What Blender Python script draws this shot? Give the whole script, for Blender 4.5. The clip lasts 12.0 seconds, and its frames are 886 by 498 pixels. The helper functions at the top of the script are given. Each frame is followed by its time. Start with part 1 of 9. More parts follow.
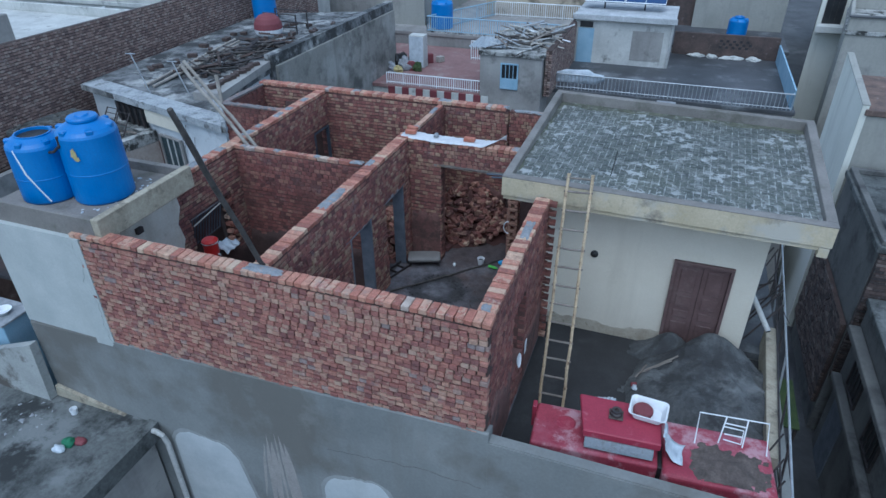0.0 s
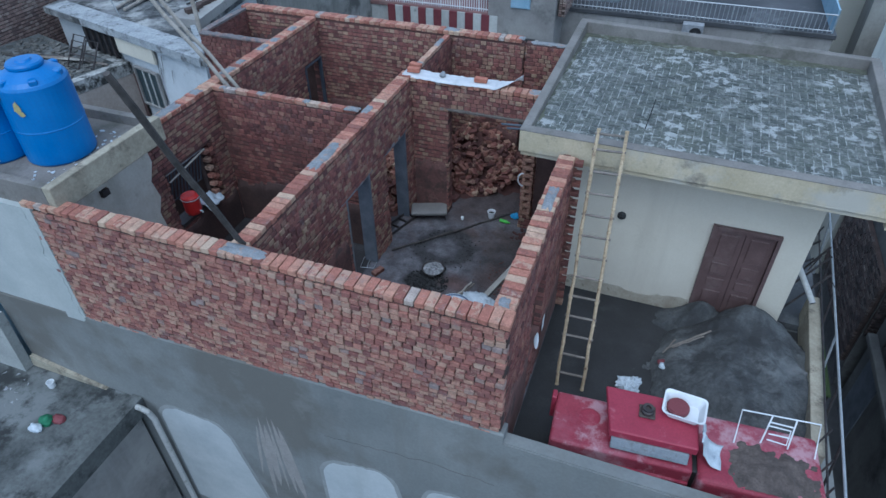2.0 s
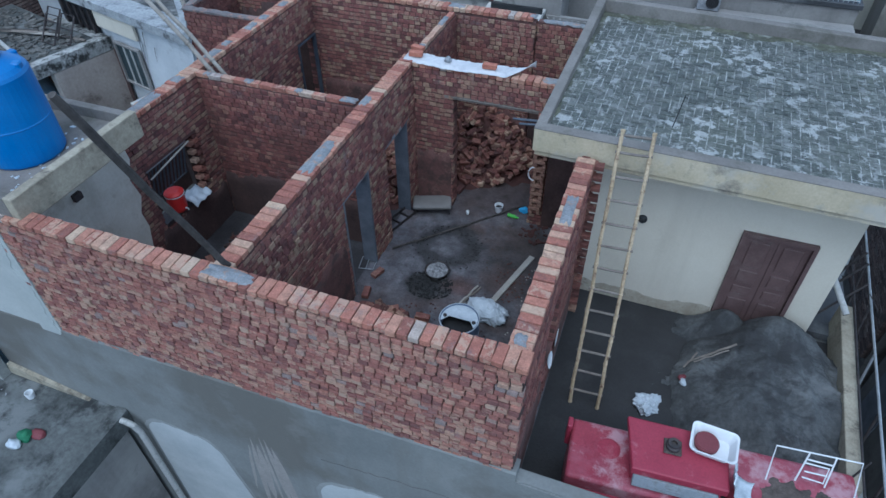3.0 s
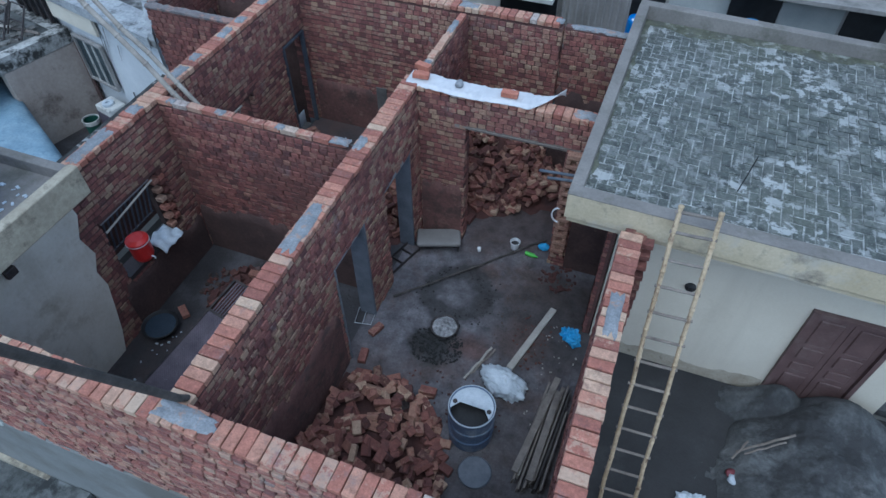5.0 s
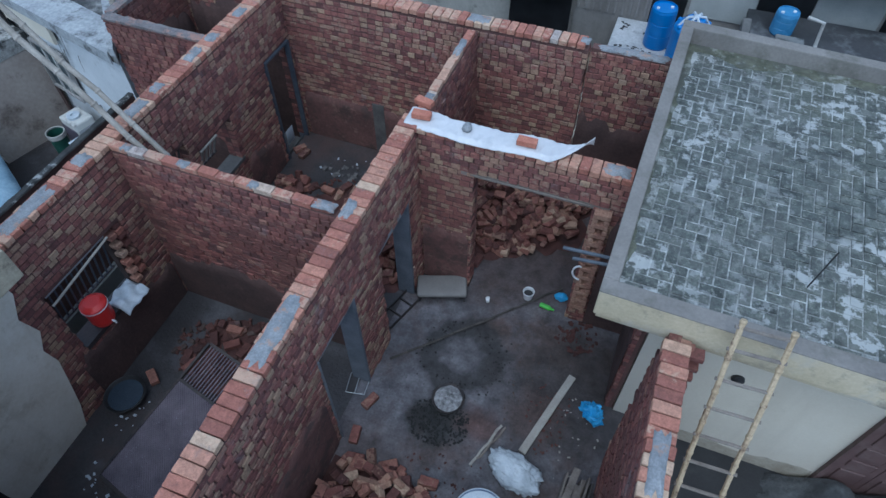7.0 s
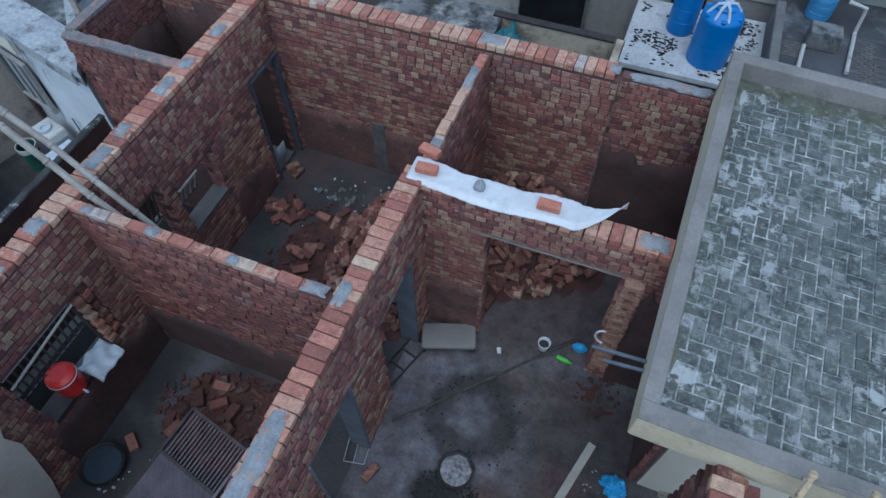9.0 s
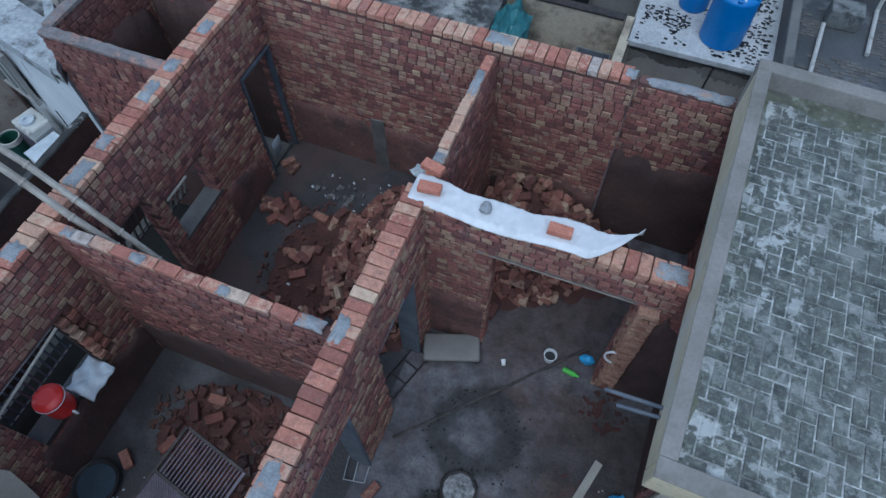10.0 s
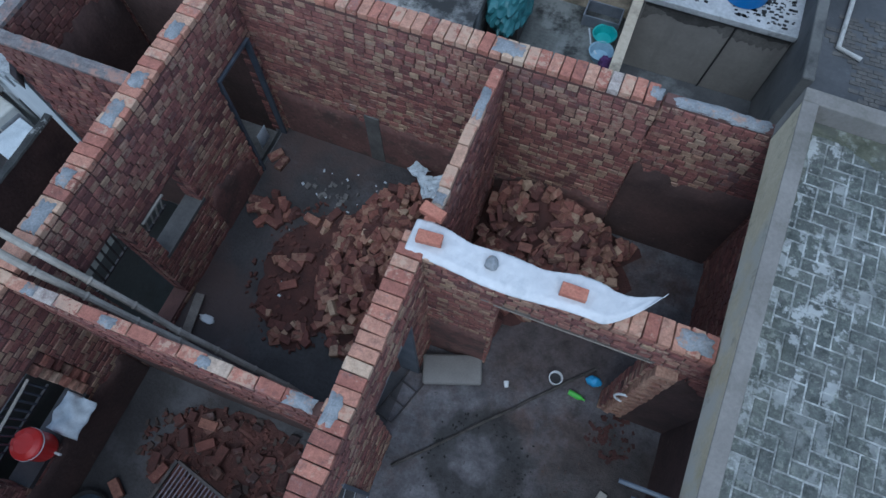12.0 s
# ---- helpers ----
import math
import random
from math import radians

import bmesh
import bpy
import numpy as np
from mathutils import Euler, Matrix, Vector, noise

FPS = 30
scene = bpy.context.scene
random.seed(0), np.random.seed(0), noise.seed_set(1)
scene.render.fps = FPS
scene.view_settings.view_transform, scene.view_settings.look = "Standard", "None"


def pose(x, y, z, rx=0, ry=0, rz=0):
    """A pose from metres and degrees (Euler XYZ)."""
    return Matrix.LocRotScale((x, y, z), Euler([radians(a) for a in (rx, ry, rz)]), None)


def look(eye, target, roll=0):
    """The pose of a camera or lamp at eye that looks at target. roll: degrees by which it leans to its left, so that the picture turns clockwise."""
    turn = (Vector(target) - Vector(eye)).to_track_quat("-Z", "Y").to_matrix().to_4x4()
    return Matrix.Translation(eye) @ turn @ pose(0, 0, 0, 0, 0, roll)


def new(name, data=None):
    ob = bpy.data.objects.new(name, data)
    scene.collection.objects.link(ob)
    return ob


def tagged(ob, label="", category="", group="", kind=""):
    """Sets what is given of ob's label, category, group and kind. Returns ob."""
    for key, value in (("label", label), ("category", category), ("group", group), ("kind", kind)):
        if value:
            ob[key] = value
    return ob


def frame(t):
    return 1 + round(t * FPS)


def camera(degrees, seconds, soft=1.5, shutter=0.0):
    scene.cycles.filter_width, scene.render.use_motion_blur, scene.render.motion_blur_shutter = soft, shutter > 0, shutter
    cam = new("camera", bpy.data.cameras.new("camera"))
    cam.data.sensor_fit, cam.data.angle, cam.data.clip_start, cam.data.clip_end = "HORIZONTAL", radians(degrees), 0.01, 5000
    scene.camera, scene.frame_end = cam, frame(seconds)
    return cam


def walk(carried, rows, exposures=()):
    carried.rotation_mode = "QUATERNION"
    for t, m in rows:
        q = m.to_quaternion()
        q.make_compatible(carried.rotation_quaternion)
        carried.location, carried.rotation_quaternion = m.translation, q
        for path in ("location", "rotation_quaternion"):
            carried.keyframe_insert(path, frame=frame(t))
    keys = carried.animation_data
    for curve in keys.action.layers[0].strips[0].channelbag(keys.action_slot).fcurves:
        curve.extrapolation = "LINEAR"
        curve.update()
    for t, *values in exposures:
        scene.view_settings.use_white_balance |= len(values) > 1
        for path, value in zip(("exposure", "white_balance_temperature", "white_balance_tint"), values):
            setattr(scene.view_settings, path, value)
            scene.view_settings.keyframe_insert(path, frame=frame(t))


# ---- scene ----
cam = camera(70.2, 12.0)
PATH = [
    (0, (2.221, 0.956, 7.867), (1.627, 2.551, 6.817), -0.6),
    (0.5, (2.135, 1.174, 7.857), (1.544, 2.756, 6.785), -0.7),
    (1, (1.999, 1.506, 7.851), (1.422, 3.039, 6.703), -0.7),
    (1.5, (1.828, 1.91, 7.798), (1.263, 3.399, 6.587), -0.8),
    (2, (1.611, 2.359, 7.795), (1.061, 3.806, 6.529), -0.8),
    (2.5, (1.392, 2.818, 7.792), (0.856, 4.228, 6.478), -0.7),
    (3, (1.147, 3.322, 7.794), (0.628, 4.695, 6.436), -0.6),
    (5, (0.241, 5.399, 7.903), (-0.238, 6.658, 6.425), -0.4),
    (5.5, (0.071, 5.876, 7.89), (-0.406, 7.11, 6.39), -0.5),
    (6, (-0.101, 6.315, 7.883), (-0.569, 7.528, 6.364), -0.4),
    (6.5, (-0.263, 6.759, 7.869), (-0.726, 7.947, 6.328), -0.5),
    (7, (-0.412, 7.154, 7.844), (-0.87, 8.317, 6.283), -0.6),
    (9, (-1.027, 8.619, 7.879), (-1.453, 9.665, 6.228), -1.0),
    (9.5, (-1.191, 8.965, 7.898), (-1.597, 9.962, 6.212), -0.9),
    (10, (-1.324, 9.29, 7.91), (-1.713, 10.237, 6.192), -1.0),
    (10.5, (-1.449, 9.625, 7.931), (-1.819, 10.518, 6.18), -1.1),
    (11, (-1.593, 9.945, 7.939), (-1.94, 10.789, 6.159), -1.0),
    (11.5, (-1.723, 10.273, 7.949), (-2.049, 11.06, 6.14), -1.1),
    (12, (-1.841, 10.548, 7.964), (-2.144, 11.285, 6.13), -0.9),
]
EXPOSURE, KELVIN, TINT = 0.56, 5050, 1
walk(cam, [(t, look(eye, target, roll)) for t, eye, target, roll in PATH], [(0, EXPOSURE, KELVIN, TINT), (5, EXPOSURE + 0.03, KELVIN + 20, TINT), (9, EXPOSURE - 0.03, KELVIN + 60, TINT), (12, EXPOSURE - 0.12, KELVIN + 80, TINT)])

# ---- daylight: overcast evening sky with a weak, very soft sun ----
world = bpy.data.worlds.new("world")
scene.world = world
world.use_nodes = True
wn = world.node_tree.nodes
sky = wn.new("ShaderNodeTexSky")
sky.sky_type = "NISHITA"
sky.sun_disc = False
sky.sun_elevation = radians(62)
sky.sun_rotation = radians(175)
sky.air_density, sky.dust_density, sky.ozone_density = 1.0, 2.0, 1.0
veil = wn.new("ShaderNodeHueSaturation")          # thin even cloud takes much of the blue out of the sky
veil.inputs["Saturation"].default_value = 0.55
world.node_tree.links.new(sky.outputs["Color"], veil.inputs["Color"])
world.node_tree.links.new(veil.outputs["Color"], wn["Background"].inputs["Color"])
wn["Background"].inputs["Strength"].default_value = 0.14
sun = new("sun", bpy.data.lights.new("sun", "SUN"))
sun.data.energy, sun.data.angle, sun.data.color = 0.5, radians(50), (1.0, 0.97, 0.93)
sun.matrix_world = look((0, 0, 30), (-0.03, 0.40, 29))

# ---- materials ----
class Nodes:
    """A small helper to write node materials in few lines."""
    def __init__(self, name):
        self.mat = bpy.data.materials.new(name)
        self.mat.use_nodes = True
        self.t = self.mat.node_tree
        self.b = self.t.nodes["Principled BSDF"]
        self.pos = self.t.nodes.new("ShaderNodeNewGeometry").outputs["Position"]

    def n(self, kind, **inputs):
        node = self.t.nodes.new("ShaderNode" + kind)
        for k, v in inputs.items():
            self.put(node.inputs[k.replace("_", " ")], v)
        return node

    def put(self, sock, v):
        if hasattr(v, "is_linked"):
            self.t.links.new(v, sock)
        else:
            sock.default_value = v

    def noise(self, scale, detail=5, rough=0.6, vec=None):
        return self.n("TexNoise", Vector=vec or self.pos, Scale=scale, Detail=detail, Roughness=rough).outputs["Fac"]

    def ramp(self, fac, *stops, step=False):
        r = self.n("ValToRGB", Fac=fac)
        e = r.color_ramp.elements
        while len(e) > 1:
            e.remove(e[-1])
        for i, (p, c) in enumerate(stops):
            el = e[0] if i == 0 else e.new(p)
            el.position = p
            el.color = (*c, 1) if isinstance(c, tuple) else (c, c, c, 1)
        if step:
            r.color_ramp.interpolation = "CONSTANT"
        return r.outputs["Color"]

    def mix(self, fac, a, b, mode="MIX"):
        m = self.t.nodes.new("ShaderNodeMix")
        m.data_type, m.blend_type = "RGBA", mode
        for sock, v in ((m.inputs[0], fac), (m.inputs[6], a), (m.inputs[7], b)):
            self.put(sock, (*v, 1) if isinstance(v, tuple) else v)
        return m.outputs[2]

    def done(self, color, rough=0.8, bump=None, strength=0.3, metal=0.0, dist=0.02):
        self.put(self.b.inputs["Base Color"], (*color, 1) if isinstance(color, tuple) else color)
        self.put(self.b.inputs["Roughness"], rough)
        self.b.inputs["Metallic"].default_value = metal
        if bump is not None:
            bn = self.n("Bump", Strength=strength, Distance=dist, Height=bump)
            self.t.links.new(bn.outputs["Normal"], self.b.inputs["Normal"])
        return self.mat


def surface(name, a, b, scale=3.0, rough=0.85, fine=40.0, bump=0.3, stain=None, stain_scale=0.8, stain_at=(0.52, 0.66), metal=0.0, grain=0.22, streak=None, blotch=None):
    """Two-tone weathered surface: broad mottling, fine grain and, where given, stains with their own outline and rain streaks."""
    k = Nodes(name)
    broad = k.ramp(k.noise(scale, 6), (0.32, a), (0.68, b))
    g = k.noise(fine, 4)
    col = k.mix(grain, broad, k.ramp(g, (0.3, 0.25), (0.7, 0.75)), "OVERLAY")
    if blotch:
        moved = k.n("Mapping", Vector=k.pos, Location=(5, 9, 2)).outputs[0]
        col = k.mix(k.ramp(k.noise(stain_scale * 0.6, 7, 0.62, vec=moved), (0.50, 0.0), (0.62, 0.8)), col, blotch)
    if stain:
        col = k.mix(k.ramp(k.noise(stain_scale, 8, 0.7), (stain_at[0], 0.0), (stain_at[1], 1.0)), col, stain)
    if streak:
        tall = k.n("Mapping", Vector=k.pos, Scale=(2.0, 2.0, 0.25)).outputs[0]
        col = k.mix(k.ramp(k.noise(1.0, 6, 0.65, vec=tall), (0.52, 0.0), (0.74, 0.5)), col, streak)
    return k.done(col, rough, g, bump, metal)


BRICK_TONES = {
    # weathered facing, mud-washed inside, patchy inside, lighter wall-top bricks, sooty old wall, loose heap bricks
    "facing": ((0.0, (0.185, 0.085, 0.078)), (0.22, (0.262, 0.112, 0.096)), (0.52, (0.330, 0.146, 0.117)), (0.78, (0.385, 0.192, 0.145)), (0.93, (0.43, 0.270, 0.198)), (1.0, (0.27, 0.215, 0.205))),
    # mud wash, with the shade inside the rooms mixed into the tone
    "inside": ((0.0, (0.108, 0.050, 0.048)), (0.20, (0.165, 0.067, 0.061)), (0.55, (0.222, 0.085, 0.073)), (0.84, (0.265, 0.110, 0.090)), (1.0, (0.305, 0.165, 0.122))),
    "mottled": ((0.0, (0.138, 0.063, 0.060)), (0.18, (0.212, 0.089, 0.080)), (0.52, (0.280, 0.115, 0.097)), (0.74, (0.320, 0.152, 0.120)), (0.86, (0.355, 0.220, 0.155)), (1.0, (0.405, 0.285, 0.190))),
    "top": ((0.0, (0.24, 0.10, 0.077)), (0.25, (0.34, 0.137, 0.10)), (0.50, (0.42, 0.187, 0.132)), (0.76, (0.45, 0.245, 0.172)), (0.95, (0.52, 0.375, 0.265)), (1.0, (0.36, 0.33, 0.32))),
    "sooty": ((0.0, (0.15, 0.108, 0.098)), (0.4, (0.22, 0.152, 0.134)), (0.8, (0.285, 0.20, 0.172)), (1.0, (0.36, 0.28, 0.24))),
    # mouldy brick, darkened further by the shade of the deep alley
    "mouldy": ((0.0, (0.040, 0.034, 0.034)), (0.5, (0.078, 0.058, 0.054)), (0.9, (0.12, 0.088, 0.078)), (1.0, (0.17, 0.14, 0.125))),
    # dusty copy of loose with the side room's shade in its tones
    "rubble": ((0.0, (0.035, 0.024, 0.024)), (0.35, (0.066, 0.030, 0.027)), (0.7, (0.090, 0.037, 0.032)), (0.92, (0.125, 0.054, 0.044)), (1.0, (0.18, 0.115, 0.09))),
    "loose": ((0.0, (0.085, 0.040, 0.036)), (0.28, (0.150, 0.062, 0.052)), (0.60, (0.225, 0.093, 0.073)), (0.80, (0.30, 0.150, 0.110)), (0.92, (0.38, 0.245, 0.170)), (1.0, (0.47, 0.345, 0.245))),
}
# how strongly pale lime and sand faces show within the bricks, and their colour
BRICK_PALE = {"facing": (0.62, (0.45, 0.32, 0.235)), "inside": (0.45, (0.35, 0.24, 0.18)), "mottled": (0.60, (0.42, 0.315, 0.225)), "top": (0.6, (0.54, 0.40, 0.29)), "sooty": (0.8, (0.36, 0.31, 0.27)), "mouldy": (0.5, (0.19, 0.165, 0.15)), "loose": (0.40, (0.42, 0.29, 0.20)), "rubble": (0.25, (0.20, 0.14, 0.11))}


def brick_material(name, single, tone):
    """Clay brick: a tone for each brick, burnt and pale parts within it, and thin cement or mud washes with their own outlines."""
    k = Nodes(name)
    if single:
        rnd = k.t.nodes.new("ShaderNodeObjectInfo").outputs["Random"]
    else:
        a = k.t.nodes.new("ShaderNodeAttribute")
        a.attribute_name = "tone"
        rnd = a.outputs["Fac"]
    base = k.ramp(rnd, *BRICK_TONES[tone])
    g = k.noise(48, 6, 0.75)
    mid = k.noise(14, 5, 0.65)
    col = k.mix(0.45, base, k.ramp(mid, (0.28, 0.2), (0.72, 0.8)), "OVERLAY")
    col = k.mix(0.45, col, k.ramp(g, (0.3, 0.2), (0.7, 0.8)), "OVERLAY")
    burnt = k.ramp(k.noise(9, 6, 0.7, vec=k.n("Mapping", Vector=k.pos, Location=(4, 1, 7)).outputs[0]), (0.30, 0.6), (0.44, 0.0))
    col = k.mix(burnt, col, (0.10, 0.058, 0.054) if tone not in ("top", "facing") else (0.14, 0.075, 0.068))
    # pale sandy faces: some bricks more than others, the patches longer than high
    strength, pale = BRICK_PALE[tone]
    other = k.t.nodes.new("ShaderNodeMath")
    other.operation = "MULTIPLY"
    k.put(other.inputs[0], rnd)
    other.inputs[1].default_value = 7.31
    part_of = k.t.nodes.new("ShaderNodeMath")
    part_of.operation = "FRACT"
    k.put(part_of.inputs[0], other.outputs[0])
    total = k.t.nodes.new("ShaderNodeMath")
    total.operation = "MULTIPLY_ADD"
    k.put(total.inputs[0], part_of.outputs[0])
    total.inputs[1].default_value = 0.34
    k.put(total.inputs[2], k.noise(13, 6, 0.7, vec=k.n("Mapping", Vector=k.pos, Scale=(1, 1, 1.8)).outputs[0]))
    first = {"inside": 0.80, "mottled": 0.745, "facing": 0.72, "top": 0.73}.get(tone, 0.75)
    col = k.mix(k.ramp(total.outputs[0], (first, 0.0), (first + 0.09, strength)), col, pale)
    if tone != "loose":
        smear = k.ramp(k.noise(2.1, 9, 0.78), (0.56, 0.0), (0.67, 0.55))
        col = k.mix(smear, col, (0.20, 0.19, 0.195))
    if tone in ("loose", "rubble"):
        soil = k.ramp(k.noise(3.2, 7, 0.7), (0.50, 0.0), (0.64, 0.45))
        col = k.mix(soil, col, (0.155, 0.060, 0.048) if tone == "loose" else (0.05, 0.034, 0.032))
    if tone in ("inside", "mottled"):
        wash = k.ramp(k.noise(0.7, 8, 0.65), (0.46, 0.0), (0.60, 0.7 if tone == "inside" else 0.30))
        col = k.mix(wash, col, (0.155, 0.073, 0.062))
    return k.done(col, 0.92, g, 0.9, dist=0.014)


M_FACING_MANY = brick_material("brick_facing_coursed", False, "facing")
M_FACING_ONE = brick_material("brick_facing", True, "facing")
M_INSIDE_MANY = brick_material("brick_inside_coursed", False, "inside")
M_INSIDE_ONE = brick_material("brick_inside", True, "inside")
M_MOTTLED_MANY = brick_material("brick_mottled_coursed", False, "mottled")
M_MOTTLED_ONE = brick_material("brick_mottled", True, "mottled")
M_SOOTY_MANY = brick_material("brick_sooty_coursed", False, "sooty")
M_MOULDY_SHADED_MANY = brick_material("brick_mouldy_shaded_coursed", False, "mouldy")
M_TOP_ONE = brick_material("brick_wall_top", True, "top")
M_LOOSE_ONE = brick_material("brick_loose", True, "loose")
M_RUBBLE_ONE = brick_material("brick_rubble", True, "rubble")
M_RUBBLE_MANY = brick_material("brick_rubble_many", False, "rubble")
M_LOOSE_MANY = brick_material("brick_loose_many", False, "loose")
M_JOINTMUD = surface("red_mud_joint", (0.085, 0.048, 0.043), (0.145, 0.076, 0.066), 5, 0.95, 50, 0.4)
M_MORTAR = surface("dark_mud_mortar", (0.045, 0.032, 0.029), (0.085, 0.058, 0.050), 5, 0.95, 60, 0.5)
M_CEMENT = surface("fresh_cement", (0.19, 0.20, 0.215), (0.30, 0.31, 0.325), 9, 0.9, 50, 0.6, grain=0.4, stain=(0.36, 0.24, 0.185), stain_scale=7, stain_at=(0.56, 0.66))
M_FLOOR = surface("court_mud_floor", (0.075, 0.07, 0.066), (0.15, 0.145, 0.14), 1.5, 0.72, 26, 0.6, stain=(0.24, 0.235, 0.23), stain_scale=0.75, stain_at=(0.47, 0.70), grain=0.45)
# darker than the court floor
M_FLOOR_DARK = surface("dark_room_floor", (0.025, 0.023, 0.025), (0.052, 0.049, 0.052), 1.6, 0.62, 26, 0.6, stain=(0.095, 0.094, 0.103), stain_scale=0.8, stain_at=(0.54, 0.72), grain=0.45, blotch=(0.075, 0.048, 0.043))
M_FLOOR_RED = surface("floor_brick_dust", (0.042, 0.020, 0.018), (0.095, 0.040, 0.033), 4, 0.95, 45, 0.7)


def court_floor():
    """Trodden mud and cement: pale trowelled film, a damp ring where mortar was mixed, soot under the ash pan, brick
    dust, darker brown patches near the walls.
    """
    k = Nodes("court_floor")
    col = k.ramp(k.noise(1.4, 7, 0.65), (0.30, (0.066, 0.063, 0.070)), (0.70, (0.142, 0.136, 0.150)))
    col = k.mix(k.ramp(k.noise(0.75, 7, 0.65), (0.48, 0.0), (0.70, 0.75)), col, (0.225, 0.217, 0.238))
    col = k.mix(k.ramp(k.noise(0.9, 8, 0.7, vec=k.n("Mapping", Vector=k.pos, Location=(7, 3, 1)).outputs[0]), (0.50, 0.0), (0.64, 0.8)), col, (0.085, 0.056, 0.048))
    warp = k.n("VectorMath")
    warp.operation = "ADD"
    wobble = k.t.nodes.new("ShaderNodeVectorMath")
    wobble.operation = "SCALE"
    k.put(wobble.inputs[0], k.n("TexNoise", Vector=k.pos, Scale=3.5, Detail=6.0).outputs["Color"])
    wobble.inputs["Scale"].default_value = 0.45
    k.put(warp.inputs[0], k.pos)
    k.put(warp.inputs[1], wobble.outputs[0])
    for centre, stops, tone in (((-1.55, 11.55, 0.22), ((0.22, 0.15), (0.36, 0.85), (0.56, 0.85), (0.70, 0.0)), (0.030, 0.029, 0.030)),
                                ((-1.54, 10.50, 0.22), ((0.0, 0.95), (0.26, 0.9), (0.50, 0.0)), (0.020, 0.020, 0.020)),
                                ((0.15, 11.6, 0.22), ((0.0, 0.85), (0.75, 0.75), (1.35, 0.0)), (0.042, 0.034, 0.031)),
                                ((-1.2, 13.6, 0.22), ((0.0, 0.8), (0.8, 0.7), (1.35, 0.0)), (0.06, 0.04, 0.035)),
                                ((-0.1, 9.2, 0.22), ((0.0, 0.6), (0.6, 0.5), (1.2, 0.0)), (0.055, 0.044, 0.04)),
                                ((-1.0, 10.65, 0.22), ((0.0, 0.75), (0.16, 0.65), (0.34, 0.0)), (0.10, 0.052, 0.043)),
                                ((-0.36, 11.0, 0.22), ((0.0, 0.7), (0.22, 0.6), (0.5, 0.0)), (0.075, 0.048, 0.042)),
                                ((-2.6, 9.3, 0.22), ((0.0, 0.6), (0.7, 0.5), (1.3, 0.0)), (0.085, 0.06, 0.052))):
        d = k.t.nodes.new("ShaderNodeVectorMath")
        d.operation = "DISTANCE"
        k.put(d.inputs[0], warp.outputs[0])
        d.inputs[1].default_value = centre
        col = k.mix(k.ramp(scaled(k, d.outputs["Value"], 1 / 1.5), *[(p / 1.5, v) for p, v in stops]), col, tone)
    col = k.mix(0.6, col, k.ramp(k.noise(4.5, 7, 0.7), (0.32, 0.15), (0.68, 0.85)), "OVERLAY")
    clods = k.ramp(k.noise(13, 6, 0.7, vec=k.n("Mapping", Vector=k.pos, Location=(2, 6, 1)).outputs[0]), (0.60, 0.0), (0.66, 0.7))
    col = k.mix(clods, col, (0.040, 0.036, 0.035))
    g = k.noise(30, 6, 0.75)
    col = k.mix(0.5, col, k.ramp(g, (0.3, 0.25), (0.7, 0.75)), "OVERLAY")
    return k.done(col, k.ramp(k.noise(1.1, 4), (0.35, 0.55), (0.65, 0.85)), g, 0.7)


def scaled(k, value, by):
    m = k.t.nodes.new("ShaderNodeMath")
    m.operation = "MULTIPLY"
    k.put(m.inputs[0], value)
    m.inputs[1].default_value = by
    return m.outputs[0]


M_COURT = court_floor()
M_TERRACE = surface("terrace_damp_cement", (0.018, 0.018, 0.019), (0.038, 0.038, 0.040), 1.1, 0.72, 30, 0.3, stain=(0.062, 0.061, 0.060), stain_scale=1.2, stain_at=(0.58, 0.75))
M_PLASTER = surface("grey_cement_plaster", (0.155, 0.163, 0.161), (0.22, 0.228, 0.222), 0.7, 0.9, 22, 0.15, stain=(0.235, 0.235, 0.225), stain_scale=0.9, stain_at=(0.58, 0.80), grain=0.15, streak=(0.155, 0.150, 0.138), blotch=(0.125, 0.118, 0.105))
M_WHITEWASH = surface("pale_whitewash", (0.35, 0.375, 0.37), (0.46, 0.48, 0.465), 1.2, 0.9, 25, 0.08, grain=0.1, streak=(0.37, 0.385, 0.37))
M_DAMPCREAM = surface("damp_cream_plaster", (0.62, 0.575, 0.48), (0.77, 0.73, 0.64), 1.3, 0.9, 24, 0.2, stain=(0.40, 0.35, 0.26), stain_scale=1.4, stain_at=(0.55, 0.72), grain=0.2, streak=(0.33, 0.30, 0.23))
M_CREAM = surface("cream_wall_paint", (0.58, 0.535, 0.44), (0.655, 0.61, 0.51), 0.8, 0.85, 30, 0.06, stain=(0.44, 0.40, 0.32), stain_scale=0.9, stain_at=(0.60, 0.85), grain=0.08, streak=(0.49, 0.45, 0.37))
M_FASCIA = surface("faded_yellow_fascia", (0.43, 0.37, 0.25), (0.54, 0.475, 0.345), 2.5, 0.88, 30, 0.2, stain=(0.21, 0.19, 0.155), stain_scale=2.2, stain_at=(0.54, 0.69), grain=0.18, streak=(0.34, 0.31, 0.245), blotch=(0.45, 0.435, 0.39))
M_SLAB = surface("weathered_roof_cement", (0.163, 0.151, 0.139), (0.236, 0.220, 0.203), 1.4, 0.9, 30, 0.3, stain=(0.11, 0.105, 0.087), stain_scale=1.0, grain=0.2)
M_CONCRETE_OLD = surface("mossy_old_concrete", (0.20, 0.20, 0.19), (0.50, 0.50, 0.48), 1.3, 0.95, 16, 0.5, stain=(0.035, 0.036, 0.034), stain_scale=2.4, stain_at=(0.49, 0.60), grain=0.5)
